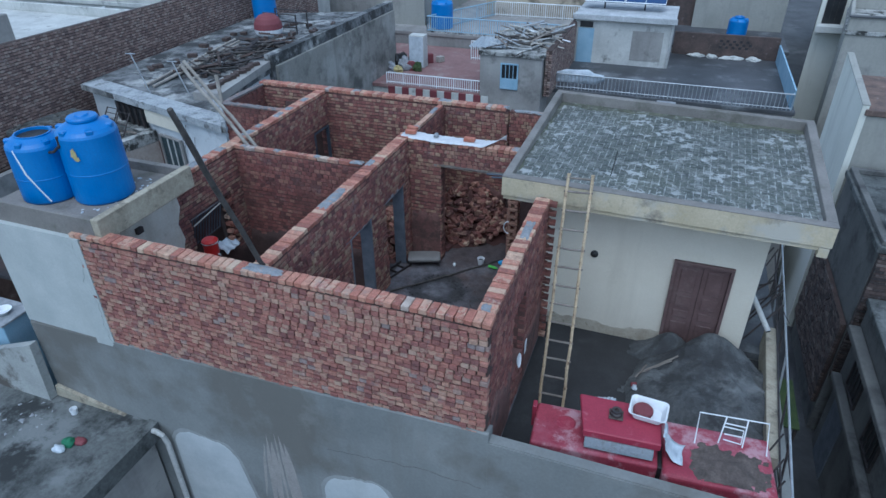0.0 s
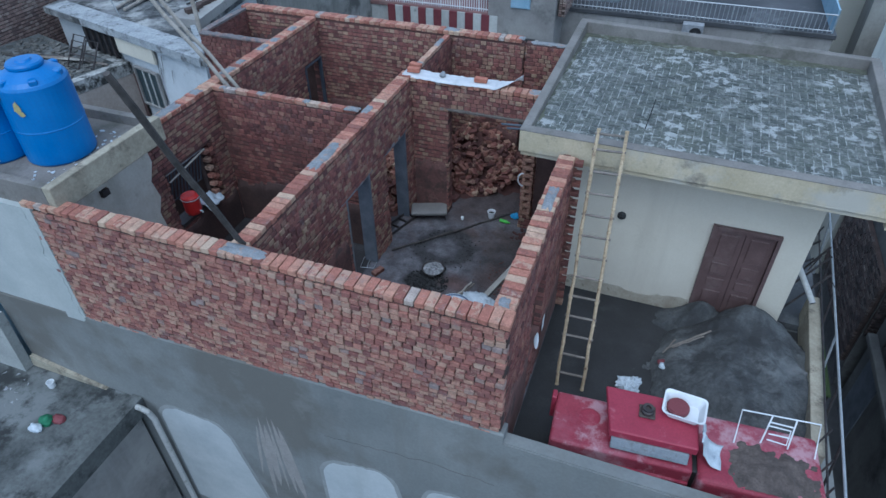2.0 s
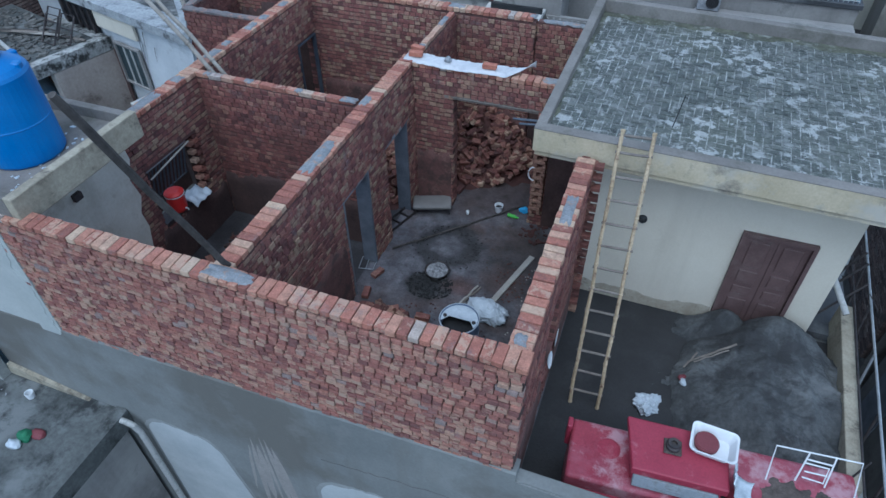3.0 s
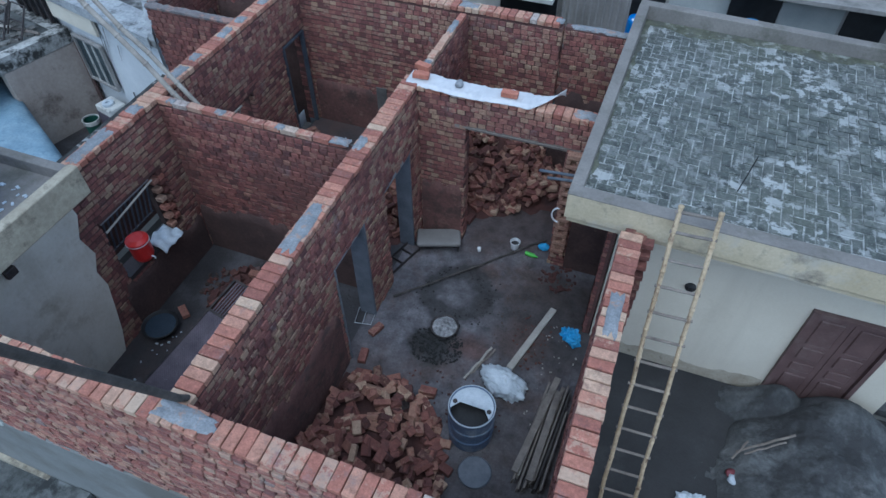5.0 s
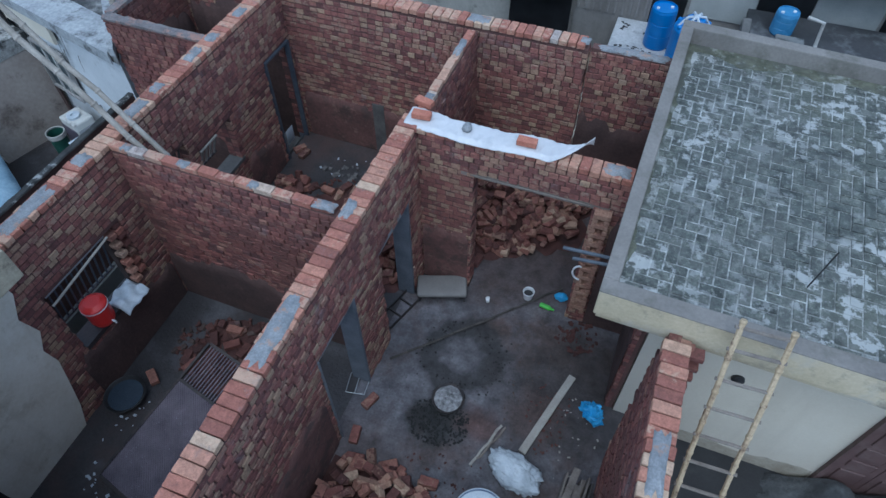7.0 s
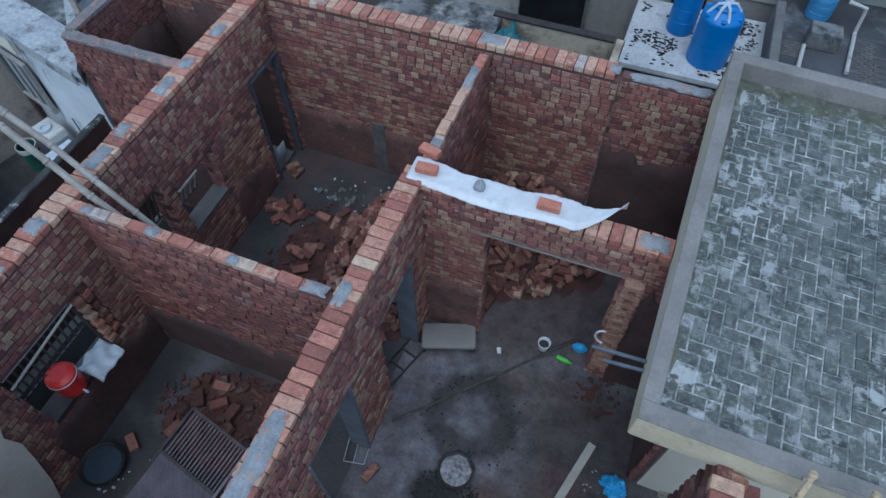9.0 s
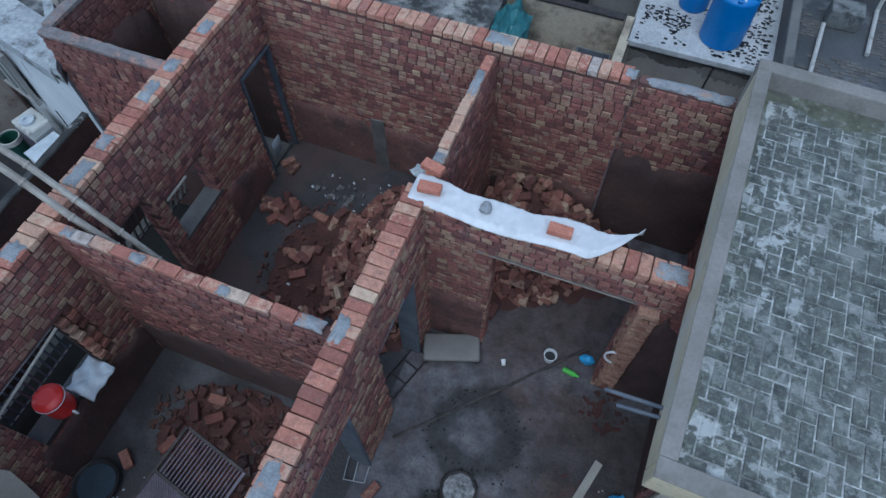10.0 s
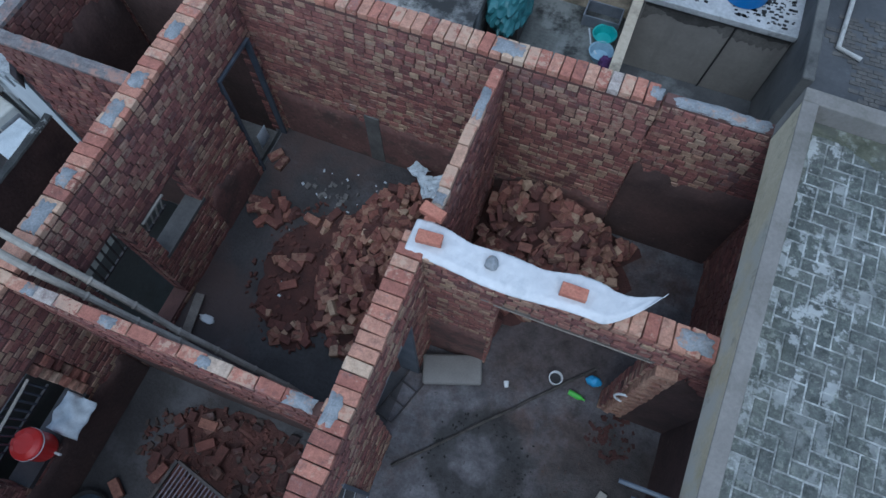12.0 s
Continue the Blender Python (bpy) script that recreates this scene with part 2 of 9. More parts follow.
M_CONCRETE_MID = surface("grey_neighbour_render", (0.22, 0.21, 0.20), (0.32, 0.31, 0.295), 0.6, 0.92, 12, 0.15, stain=(0.11, 0.11, 0.105), stain_scale=0.7, stain_at=(0.56, 0.7), grain=0.15, streak=(0.14, 0.138, 0.132), blotch=(0.36, 0.35, 0.33))
M_OLIVE = surface("olive_grey_render", (0.22, 0.215, 0.195), (0.30, 0.29, 0.265), 0.5, 0.92, 12, 0.15, stain=(0.10, 0.098, 0.092), stain_scale=0.9, stain_at=(0.50, 0.66), grain=0.2, streak=(0.12, 0.117, 0.108), blotch=(0.36, 0.355, 0.335))
M_OLIVE_PALE = surface("pale_olive_render", (0.28, 0.28, 0.25), (0.36, 0.35, 0.32), 0.6, 0.92, 12, 0.1, stain=(0.20, 0.20, 0.185), stain_scale=0.6, stain_at=(0.55, 0.72), grain=0.1, streak=(0.21, 0.21, 0.19))
M_PALE = surface("pale_house_render", (0.42, 0.42, 0.40), (0.56, 0.56, 0.53), 0.9, 0.9, 14, 0.15, stain=(0.20, 0.20, 0.19), stain_scale=1.5, stain_at=(0.57, 0.68), grain=0.15, streak=(0.27, 0.27, 0.255))
M_DARKROOF = surface("dark_wet_roof", (0.035, 0.037, 0.040), (0.09, 0.092, 0.10), 0.5, 0.6, 12, 0.2, stain=(0.19, 0.20, 0.21), stain_scale=0.55, stain_at=(0.54, 0.68), grain=0.2)
M_GROUND = surface("alley_ground", (0.035, 0.035, 0.038), (0.085, 0.085, 0.088), 0.6, 0.7, 8, 0.3, stain=(0.13, 0.13, 0.13), stain_scale=0.35, stain_at=(0.56, 0.7), grain=0.2)
M_FARBRICK = surface("far_brick_wall", (0.10, 0.075, 0.065), (0.21, 0.14, 0.115), 2.5, 0.95, 14, 0.8, stain=(0.28, 0.25, 0.22), stain_scale=5, stain_at=(0.60, 0.68))
M_SAND = surface("grey_building_sand", (0.050, 0.053, 0.055), (0.100, 0.104, 0.106), 1.8, 0.9, 22, 0.9, stain=(0.040, 0.041, 0.043), stain_scale=1.5, stain_at=(0.50, 0.60), grain=0.45, blotch=(0.17, 0.175, 0.177))
M_BLUE = surface("blue_tank_plastic", (0.014, 0.14, 0.43), (0.03, 0.19, 0.52), 1.5, 0.4, 40, 0.03, grain=0.14, streak=(0.04, 0.21, 0.50))
M_BLUE_DULL = surface("faded_blue_plastic", (0.06, 0.22, 0.44), (0.10, 0.28, 0.50), 3, 0.5, 30, 0.05, grain=0.15)
M_BLACK = surface("black_rubber", (0.012, 0.012, 0.013), (0.03, 0.03, 0.032), 5, 0.6)
M_RED_CLEAN = surface("red_enamel", (0.25, 0.024, 0.050), (0.31, 0.036, 0.066), 2.2, 0.5, 40, 0.08, stain=(0.42, 0.16, 0.19), stain_scale=3.0, stain_at=(0.58, 0.74), grain=0.25)
M_DIRTCAKE = surface("caked_brown_soil", (0.062, 0.050, 0.045), (0.125, 0.10, 0.088), 6, 0.95, 30, 0.7, grain=0.4)
M_FASCIA_GRIMY = surface("grimy_yellow_paint", (0.30, 0.265, 0.20), (0.42, 0.38, 0.295), 2.2, 0.9, 24, 0.25, stain=(0.15, 0.13, 0.10), stain_scale=2.6, stain_at=(0.54, 0.66), grain=0.3, streak=(0.22, 0.20, 0.155))
M_SOOTWALL = surface("sooty_far_brick", (0.060, 0.048, 0.045), (0.115, 0.082, 0.072), 2.5, 0.95, 14, 0.8, stain=(0.19, 0.16, 0.145), stain_scale=5, stain_at=(0.60, 0.68))
M_RED = surface("dusty_red_paint", (0.23, 0.026, 0.050), (0.30, 0.045, 0.070), 2.2, 0.6, 40, 0.1, stain=(0.42, 0.24, 0.27), stain_scale=1.9, stain_at=(0.50, 0.60), grain=0.3, blotch=(0.33, 0.10, 0.135))
M_RED_PLASTIC = surface("red_plastic", (0.55, 0.02, 0.02), (0.62, 0.04, 0.035), 4, 0.35, 40, 0.03, grain=0.1)
M_WHITE = surface("white_plastic", (0.66, 0.68, 0.70), (0.76, 0.78, 0.80), 3, 0.5, 30, 0.1, grain=0.1)
M_SHEET = surface("white_polythene_sheet", (0.52, 0.52, 0.535), (0.60, 0.60, 0.615), 3, 0.5, 14, 0.35, grain=0.1, stain=(0.44, 0.45, 0.47), stain_scale=2.5)
M_SACK = surface("woven_plastic_sack", (0.40, 0.45, 0.50), (0.58, 0.63, 0.68), 6, 0.6, 60, 0.3, grain=0.2)
M_STEEL_GREY = surface("grey_primer_steel", (0.10, 0.115, 0.14), (0.17, 0.185, 0.215), 4, 0.6, 30, 0.1)
M_DARKSTEEL = surface("dark_rusty_steel", (0.035, 0.035, 0.04), (0.09, 0.075, 0.07), 8, 0.6, 30, 0.2, metal=0.4)
M_GALV = surface("galvanised_steel", (0.34, 0.36, 0.38), (0.48, 0.50, 0.52), 6, 0.45, 30, 0.1, metal=0.5)
M_WOOD = surface("weathered_board", (0.14, 0.12, 0.105), (0.26, 0.23, 0.20), 6, 0.9, 50, 0.5)
M_WOOD_PALE = surface("pale_plank", (0.30, 0.28, 0.25), (0.40, 0.38, 0.34), 6, 0.85, 50, 0.4)
M_POLE = surface("dark_wooden_pole", (0.04, 0.036, 0.034), (0.095, 0.085, 0.078), 7, 0.9, 40, 0.4)
M_BAMBOO = surface("bamboo", (0.34, 0.255, 0.155), (0.53, 0.43, 0.29), 4, 0.65, 30, 0.2, grain=0.4, stain=(0.15, 0.095, 0.06), stain_scale=8, stain_at=(0.53, 0.64))
M_BAMBOO_OLD = surface("weathered_bamboo", (0.24, 0.215, 0.185), (0.38, 0.35, 0.31), 5, 0.8, 30, 0.3)
M_DOOR = surface("brown_painted_door", (0.092, 0.056, 0.053), (0.135, 0.085, 0.08), 3, 0.6, 40, 0.1, grain=0.2, stain=(0.17, 0.125, 0.115), stain_scale=2.2, stain_at=(0.52, 0.72))
M_BENCH = surface("grey_vinyl", (0.17, 0.16, 0.155), (0.22, 0.21, 0.20), 3, 0.6, 60, 0.1)
M_ASH = surface("white_ash", (0.08, 0.08, 0.085), (0.40, 0.40, 0.41), 18, 0.95, 60, 0.8)
M_CHAR = surface("charcoal", (0.012, 0.012, 0.012), (0.03, 0.03, 0.03), 12, 0.95, 50, 0.6)
M_GREEN = surface("green_plastic", (0.10, 0.45, 0.05), (0.15, 0.55, 0.08), 5, 0.4)
M_TEAL = surface("teal_tarpaulin", (0.02, 0.10, 0.115), (0.05, 0.165, 0.18), 3, 0.5, 20, 0.3)
M_SKYBAG = surface("sky_blue_plastic_bag", (0.05, 0.30, 0.62), (0.10, 0.40, 0.72), 5, 0.45, 20, 0.4, grain=0.15)
M_TAN = surface("tan_render", (0.40, 0.34, 0.26), (0.48, 0.42, 0.33), 0.7, 0.9, 12, 0.15, stain=(0.17, 0.15, 0.115), stain_scale=1.1, stain_at=(0.50, 0.64), streak=(0.28, 0.25, 0.19))
M_MAROON = surface("maroon_paint", (0.14, 0.033, 0.043), (0.19, 0.05, 0.057), 2, 0.7)
M_BLUEPAINT = surface("pale_blue_paint", (0.24, 0.38, 0.50), (0.32, 0.46, 0.57), 2, 0.6)
# window panes, and flat panels that paint the shade inside openings
M_GLASS_DARK = surface("dark_opening", (0.012, 0.013, 0.015), (0.025, 0.027, 0.03), 3, 0.35)
M_MOSS = surface("moss", (0.03, 0.055, 0.02), (0.06, 0.085, 0.03), 4, 0.95, 30, 0.6)
M_PANEL = surface("solar_cell_blue", (0.02, 0.05, 0.13), (0.03, 0.07, 0.18), 4, 0.2, 30, 0.02)
M_LOWROOF = surface("grimy_low_roof", (0.062, 0.067, 0.066), (0.13, 0.137, 0.134), 1.1, 0.9, 14, 0.4, stain=(0.028, 0.03, 0.03), stain_scale=1.6, stain_at=(0.50, 0.62), grain=0.45, blotch=(0.19, 0.20, 0.20))
M_ROOF_OLD = surface("mossy_old_roof", (0.085, 0.089, 0.091), (0.225, 0.23, 0.235), 0.9, 0.95, 10, 0.5, stain=(0.042, 0.043, 0.044), stain_scale=1.6, stain_at=(0.44, 0.57), grain=0.4, blotch=(0.44, 0.44, 0.42))
M_BUFF = surface("pale_buff_paint", (0.66, 0.66, 0.59), (0.74, 0.74, 0.67), 0.6, 0.9, 14, 0.08, grain=0.08, streak=(0.42, 0.42, 0.37))
M_DRIP = surface("grey_wall_with_black_drips", (0.20, 0.185, 0.17), (0.27, 0.255, 0.235), 0.8, 0.85, 12, 0.15, grain=0.12, streak=(0.12, 0.11, 0.10))
M_SPECKLED = surface("white_patched_roof", (0.33, 0.34, 0.35), (0.50, 0.51, 0.52), 1.5, 0.85, 14, 0.2, stain=(0.16, 0.165, 0.17), stain_scale=1.4, stain_at=(0.58, 0.70), grain=0.3)
M_MUDSPLASH = surface("brown_mud_splash", (0.33, 0.29, 0.22), (0.47, 0.43, 0.35), 3, 0.95, 20, 0.2, grain=0.2, stain=(0.22, 0.19, 0.14), stain_scale=5, stain_at=(0.56, 0.66))
M_SCRAP = surface("dark_broken_brick", (0.045, 0.035, 0.033), (0.10, 0.07, 0.06), 8, 0.95, 40, 0.4)
M_DULL = surface("dull_grey_plaster", (0.075, 0.072, 0.07), (0.13, 0.125, 0.12), 4, 0.9, 30, 0.3)
M_MESH = surface("purple_grey_rope", (0.13, 0.112, 0.138), (0.21, 0.183, 0.215), 4, 0.7, 30, 0.2)
M_GALV_DULL = surface("dull_grey_sheet", (0.17, 0.19, 0.215), (0.24, 0.26, 0.285), 5, 0.6, 30, 0.1, stain=(0.12, 0.12, 0.12), stain_scale=5)
M_TEAL_LIGHT = surface("light_teal_plastic", (0.05, 0.34, 0.34), (0.08, 0.40, 0.40), 4, 0.4)
M_TARP = surface("pale_blue_tarpaulin", (0.17, 0.265, 0.345), (0.26, 0.355, 0.43), 2.5, 0.6, 20, 0.2, stain=(0.13, 0.21, 0.28), stain_scale=3, stain_at=(0.58, 0.66))
M_REDFLOOR = surface("faded_red_floor", (0.19, 0.105, 0.10), (0.26, 0.155, 0.145), 1.2, 0.8, 14, 0.1, stain=(0.30, 0.24, 0.22), stain_scale=1.0, stain_at=(0.54, 0.7))
M_CLOTH_DULL = surface("dull_cloth", (0.20, 0.21, 0.23), (0.34, 0.35, 0.36), 9, 0.9, 30, 0.3)
M_YELLOW_DULL = surface("dull_yellow_sack", (0.36, 0.30, 0.12), (0.46, 0.40, 0.2), 9, 0.8)
M_FRAME = surface("dark_blue_grey_steel", (0.045, 0.055, 0.075), (0.09, 0.105, 0.13), 5, 0.6, 30, 0.1)
# stained render; the narrow alley's shade is put into its dark base
M_FACADE_DARK = surface("stained_render_alley_shade", (0.10, 0.10, 0.098), (0.17, 0.168, 0.16), 0.7, 0.9, 12, 0.15, grain=0.15, streak=(0.06, 0.06, 0.058), stain=(0.05, 0.05, 0.05), stain_scale=0.9)
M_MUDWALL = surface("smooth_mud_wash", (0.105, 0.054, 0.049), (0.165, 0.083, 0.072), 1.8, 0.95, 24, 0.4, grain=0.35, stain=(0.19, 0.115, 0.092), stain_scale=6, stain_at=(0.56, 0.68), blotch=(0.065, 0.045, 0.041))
# mud wash, darkened in colour for shade under the slab and in recesses
M_MUD_SHADED = surface("shaded_mud_wash", (0.054, 0.034, 0.032), (0.098, 0.058, 0.051), 1.8, 0.95, 24, 0.4, grain=0.35, stain=(0.13, 0.085, 0.07), stain_scale=6, stain_at=(0.60, 0.72))
M_PLASTIC_OLD = surface("yellowed_plastic_pipe", (0.38, 0.38, 0.37), (0.50, 0.50, 0.48), 4, 0.6, 30, 0.1, stain=(0.22, 0.22, 0.2), stain_scale=4)
M_WASH_FADE = surface("thin_whitewash_film", (0.225, 0.235, 0.233), (0.29, 0.30, 0.296), 2.5, 0.9, 25, 0.1, grain=0.1, stain=(0.20, 0.205, 0.20), stain_scale=2.2, stain_at=(0.52, 0.68))
M_WASH = surface("old_whitewash", (0.36, 0.385, 0.395), (0.46, 0.48, 0.485), 1.5, 0.9, 25, 0.08, grain=0.08, streak=(0.33, 0.345, 0.34))


def weathered_roof(name, kind):
    """Roof tiles and their joints share the same lime bloom and grime, so that both run on over the pattern."""
    k = Nodes(name)
    if kind == "joint":
        base = k.ramp(k.noise(5, 5), (0.38, (0.15, 0.157, 0.15)), (0.58, (0.39, 0.40, 0.39)))
    else:
        if kind == "one":
            rnd = k.t.nodes.new("ShaderNodeObjectInfo").outputs["Random"]
        else:
            rnd = k.t.nodes.new("ShaderNodeNewGeometry").outputs["Random Per Island"]
        base = k.ramp(rnd, (0.0, (0.056, 0.063, 0.057)), (0.5, (0.075, 0.083, 0.074)), (1.0, (0.098, 0.105, 0.093)))
    g = k.noise(44, 5, 0.7)
    col = k.mix(0.75, base, k.ramp(g, (0.3, 0.2), (0.7, 0.8)), "OVERLAY")
    blot = k.ramp(k.noise(9, 5, 0.6), (0.36, 0.2), (0.66, 0.8))
    col = k.mix(0.75, col, blot, "OVERLAY")
    moved = k.n("Mapping", Vector=k.pos, Location=(3, 8, 0)).outputs[0]
    grime = k.ramp(k.noise(2.6, 8, 0.7, vec=moved), (0.48, 0.0), (0.60, 0.4 if kind == "joint" else 0.45))
    col = k.mix(grime, col, (0.112, 0.114, 0.104))
    moss = k.ramp(k.noise(0.6, 6, 0.6), (0.52, 0.0), (0.68, 0.3 if kind == "joint" else 0.5))
    col = k.mix(moss, col, (0.118, 0.125, 0.092))
    lichen = k.ramp(k.noise(17, 7, 0.72, vec=moved), (0.53, 0.0), (0.62, 0.7))
    col = k.mix(lichen, col, (0.205, 0.215, 0.185))
    # lime bloom: thin dust over wide patches, thick crusts with a hard outline within them
    patch = k.ramp(k.noise(0.75, 5, 0.6), (0.42, 0.0), (0.58, 1.0))
    dust = k.ramp(k.noise(4.4, 8, 0.72), (0.52, 0.0), (0.64, 0.35))
    crust = k.ramp(k.noise(5.5, 7, 0.66, vec=moved), (0.53, 0.0), (0.575, 0.8))
    wide = k.ramp(k.noise(0.9, 4, 0.6, vec=moved), (0.42, 0.3), (0.58, 1.0))
    col = k.mix(k.mix(1.0, patch, dust, "MULTIPLY"), col, (0.29, 0.295, 0.28))
    col = k.mix(k.mix(1.0, wide, crust, "MULTIPLY"), col, (0.43, 0.44, 0.43))
    return k.done(col, 0.55, g, 0.5, dist=0.01)


M_JOINT = weathered_roof("roof_joint", "joint")
M_TILE_ONE, M_TILE_MANY = weathered_roof("roof_tile_single", "one"), weathered_roof("roof_tile_laid", "many")

# ---- mesh helpers ----
rng = random.Random(7)
CUBE_F = [(0, 3, 2, 1), (4, 5, 6, 7), (0, 1, 5, 4), (1, 2, 6, 5), (2, 3, 7, 6), (3, 0, 4, 7)]


def mesh_of(name, bm, material, smooth=False):
    me = bpy.data.meshes.new(name)
    bmesh.ops.recalc_face_normals(bm, faces=bm.faces)
    bm.to_mesh(me)
    bm.free()
    me.materials.append(material)
    if smooth:
        for p in me.polygons:
            p.use_smooth = True
    return me


def part(name, bm, material, parent=None, label="", smooth=False):
    ob = new(name, mesh_of(name, bm, material, smooth))
    if parent is not None:
        ob.parent = parent
    if label:
        ob["label"] = label
    return ob


def thing(name, label, category, group="", at=(0, 0, 0), rz=0.0, kind=""):
    ob = new(name)
    ob.matrix_basis = pose(*at, 0, 0, rz)
    return tagged(ob, label, category, group, kind)


def solid(name, bm, material, label, category, kind="", group="", smooth=False):
    return tagged(part(name, bm, material, smooth=smooth), label, category, group, kind)


def box(bm, x0, x1, y0, y1, z0, z1, m=None):
    co = [(x0, y0, z0), (x1, y0, z0), (x1, y1, z0), (x0, y1, z0), (x0, y0, z1), (x1, y0, z1), (x1, y1, z1), (x0, y1, z1)]
    vs = [bm.verts.new(m @ Vector(c) if m else c) for c in co]
    for f in CUBE_F:
        bm.faces.new([vs[i] for i in f])
    return vs


def bevelled(x0, x1, y0, y1, z0, z1, r=0.01, seg=2):
    bm = bmesh.new()
    box(bm, x0, x1, y0, y1, z0, z1)
    bmesh.ops.bevel(bm, geom=bm.edges[:], offset=r, segments=seg, affect="EDGES", profile=0.5)
    return bm


def boxed(*dims, m=None):
    bm = bmesh.new()
    box(bm, *dims, m=m)
    return bm


def lathe(profile, seg=32, bm=None, m=None):
    bm = bm or bmesh.new()
    rings = []
    for r, z in profile:
        ring = []
        for i in range(seg if r > 1e-5 else 1):
            a = 2 * math.pi * i / seg
            v = Vector((r * math.cos(a), r * math.sin(a), z))
            ring.append(bm.verts.new(m @ v if m else v))
        rings.append(ring)
    for a, b in zip(rings, rings[1:]):
        for i in range(seg):
            j = (i + 1) % seg
            if len(a) == 1 and len(b) == 1:
                continue
            if len(a) == 1:
                bm.faces.new((a[0], b[i], b[j]))
            elif len(b) == 1:
                bm.faces.new((a[i], a[j], b[0]))
            else:
                bm.faces.new((a[i], a[j], b[j], b[i]))
    return bm


def tube(bm, pts, r, seg=8, knots=0.0):
    """A pipe or pole through the points; r may be one radius or one for each point."""
    pts = [Vector(p) for p in pts]
    rings = []
    for i, p in enumerate(pts):
        d = (pts[min(i + 1, len(pts) - 1)] - pts[max(i - 1, 0)]).normalized()
        u = d.cross(Vector((0, 0, 1)))
        if u.length < 0.05:
            u = d.cross(Vector((1, 0, 0)))
        u.normalize()
        w = d.cross(u)
        rr = r[i] if isinstance(r, (list, tuple)) else r
        rings.append([bm.verts.new(p + rr * (math.cos(2 * math.pi * k / seg) * u + math.sin(2 * math.pi * k / seg) * w)) for k in range(seg)])
    for a, b in zip(rings, rings[1:]):
        for k in range(seg):
            bm.faces.new((a[k], a[(k + 1) % seg], b[(k + 1) % seg], b[k]))
    bm.faces.new(rings[0][::-1])
    bm.faces.new(rings[-1])
    return bm


def along(a, b, n, wobble=0.0, seed=1):
    r = random.Random(seed)
    a, b = Vector(a), Vector(b)
    return [a.lerp(b, i / n) + Vector((r.uniform(-wobble, wobble), r.uniform(-wobble, wobble), r.uniform(-wobble, wobble))) for i in range(n + 1)]


def bamboo_pole(bm, a, b, r, nodes, seed=1, wobble=0.008):
    """A bamboo stem: slight bends, and a thicker ring at every node."""
    pts, radii = [], []
    for i, p in enumerate(along(a, b, nodes, wobble, seed)):
        nxt = (Vector(b) - Vector(a)).normalized()
        for d, k in ((-0.02, 1.0), (0.0, 1.28), (0.02, 1.0)):
            pts.append(p + nxt * d)
            radii.append(r * k)
    return tube(bm, pts, radii, 8)


def crumpled(size, seed, rough=0.25, subdiv=3):
    """A crumpled sheet or bag: a flattened ball broken up by two scales of folds."""
    bm = bmesh.new()
    bmesh.ops.create_icosphere(bm, subdivisions=subdiv, radius=1.0)
    off = Vector((seed * 3.7, seed * 1.3, seed * 2.1))
    for v in bm.verts:
        n = noise.noise(v.co * 1.3 + off) * 0.9 + abs(noise.noise(v.co * 3.5 + off)) * 0.8 + abs(noise.noise(v.co * 8 + off)) * 0.55 + abs(noise.noise(v.co * 15 + off)) * 0.3
        v.co *= 1.0 + rough * 2 * n
        v.co = Vector((v.co.x * size[0], v.co.y * size[1], max(v.co.z, -0.55) * size[2] + 0.55 * size[2]))
    return bm


def grid_sheet(x0, x1, y0, y1, nx, ny, height):
    bm = bmesh.new()
    vs = [[bm.verts.new((x0 + (x1 - x0) * i / nx, y0 + (y1 - y0) * j / ny, height(x0 + (x1 - x0) * i / nx, y0 + (y1 - y0) * j / ny))) for i in range(nx + 1)] for j in range(ny + 1)]
    for j in range(ny):
        for i in range(nx):
            bm.faces.new((vs[j][i], vs[j][i + 1], vs[j + 1][i + 1], vs[j + 1][i]))
    return bm


# ---- bricks ----
BL, BW, BH, COURSE = 0.23, 0.112, 0.075, 0.086


def brick_mesh(l, w, h, seed, material):
    """One hand-made brick: soft edges and uneven corners."""
    r = random.Random(seed)
    bm = bmesh.new()
    box(bm, -l / 2, l / 2, -w / 2, w / 2, -h / 2, h / 2)
    for v in bm.verts:
        v.co += Vector((r.uniform(-0.004, 0.004), r.uniform(-0.004, 0.004), r.uniform(-0.003, 0.003)))
    bmesh.ops.bevel(bm, geom=bm.edges[:], offset=0.006, segments=1, affect="EDGES")
    return mesh_of("brick", bm, material)


M_ORANGE = surface("fresh_orange_brick", (0.36, 0.13, 0.088), (0.47, 0.20, 0.135), 9, 0.92, 48, 0.5, grain=0.4)
ORANGE = brick_mesh(BL, BW, BH, 55, M_ORANGE)
LOOSE = [brick_mesh(BL * k, BW, BH, s, M_LOOSE_ONE) for s, k in enumerate((1, 1, 1, 1, 0.98, 0.55, 0.7))]
PILE = [brick_mesh(BL * k, BW * w, BH, 90 + s, M_LOOSE_ONE) for s, (k, w) in enumerate(((1, 1), (0.97, 1), (0.9, 0.97), (0.75, 1), (0.6, 1), (0.5, 0.95), (0.42, 0.9), (0.62, 0.9)))]
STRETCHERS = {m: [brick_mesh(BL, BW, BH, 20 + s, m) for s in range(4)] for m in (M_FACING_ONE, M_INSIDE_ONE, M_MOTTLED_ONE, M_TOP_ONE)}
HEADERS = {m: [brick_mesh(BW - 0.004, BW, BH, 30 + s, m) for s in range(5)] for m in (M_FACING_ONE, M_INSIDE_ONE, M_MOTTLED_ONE)}
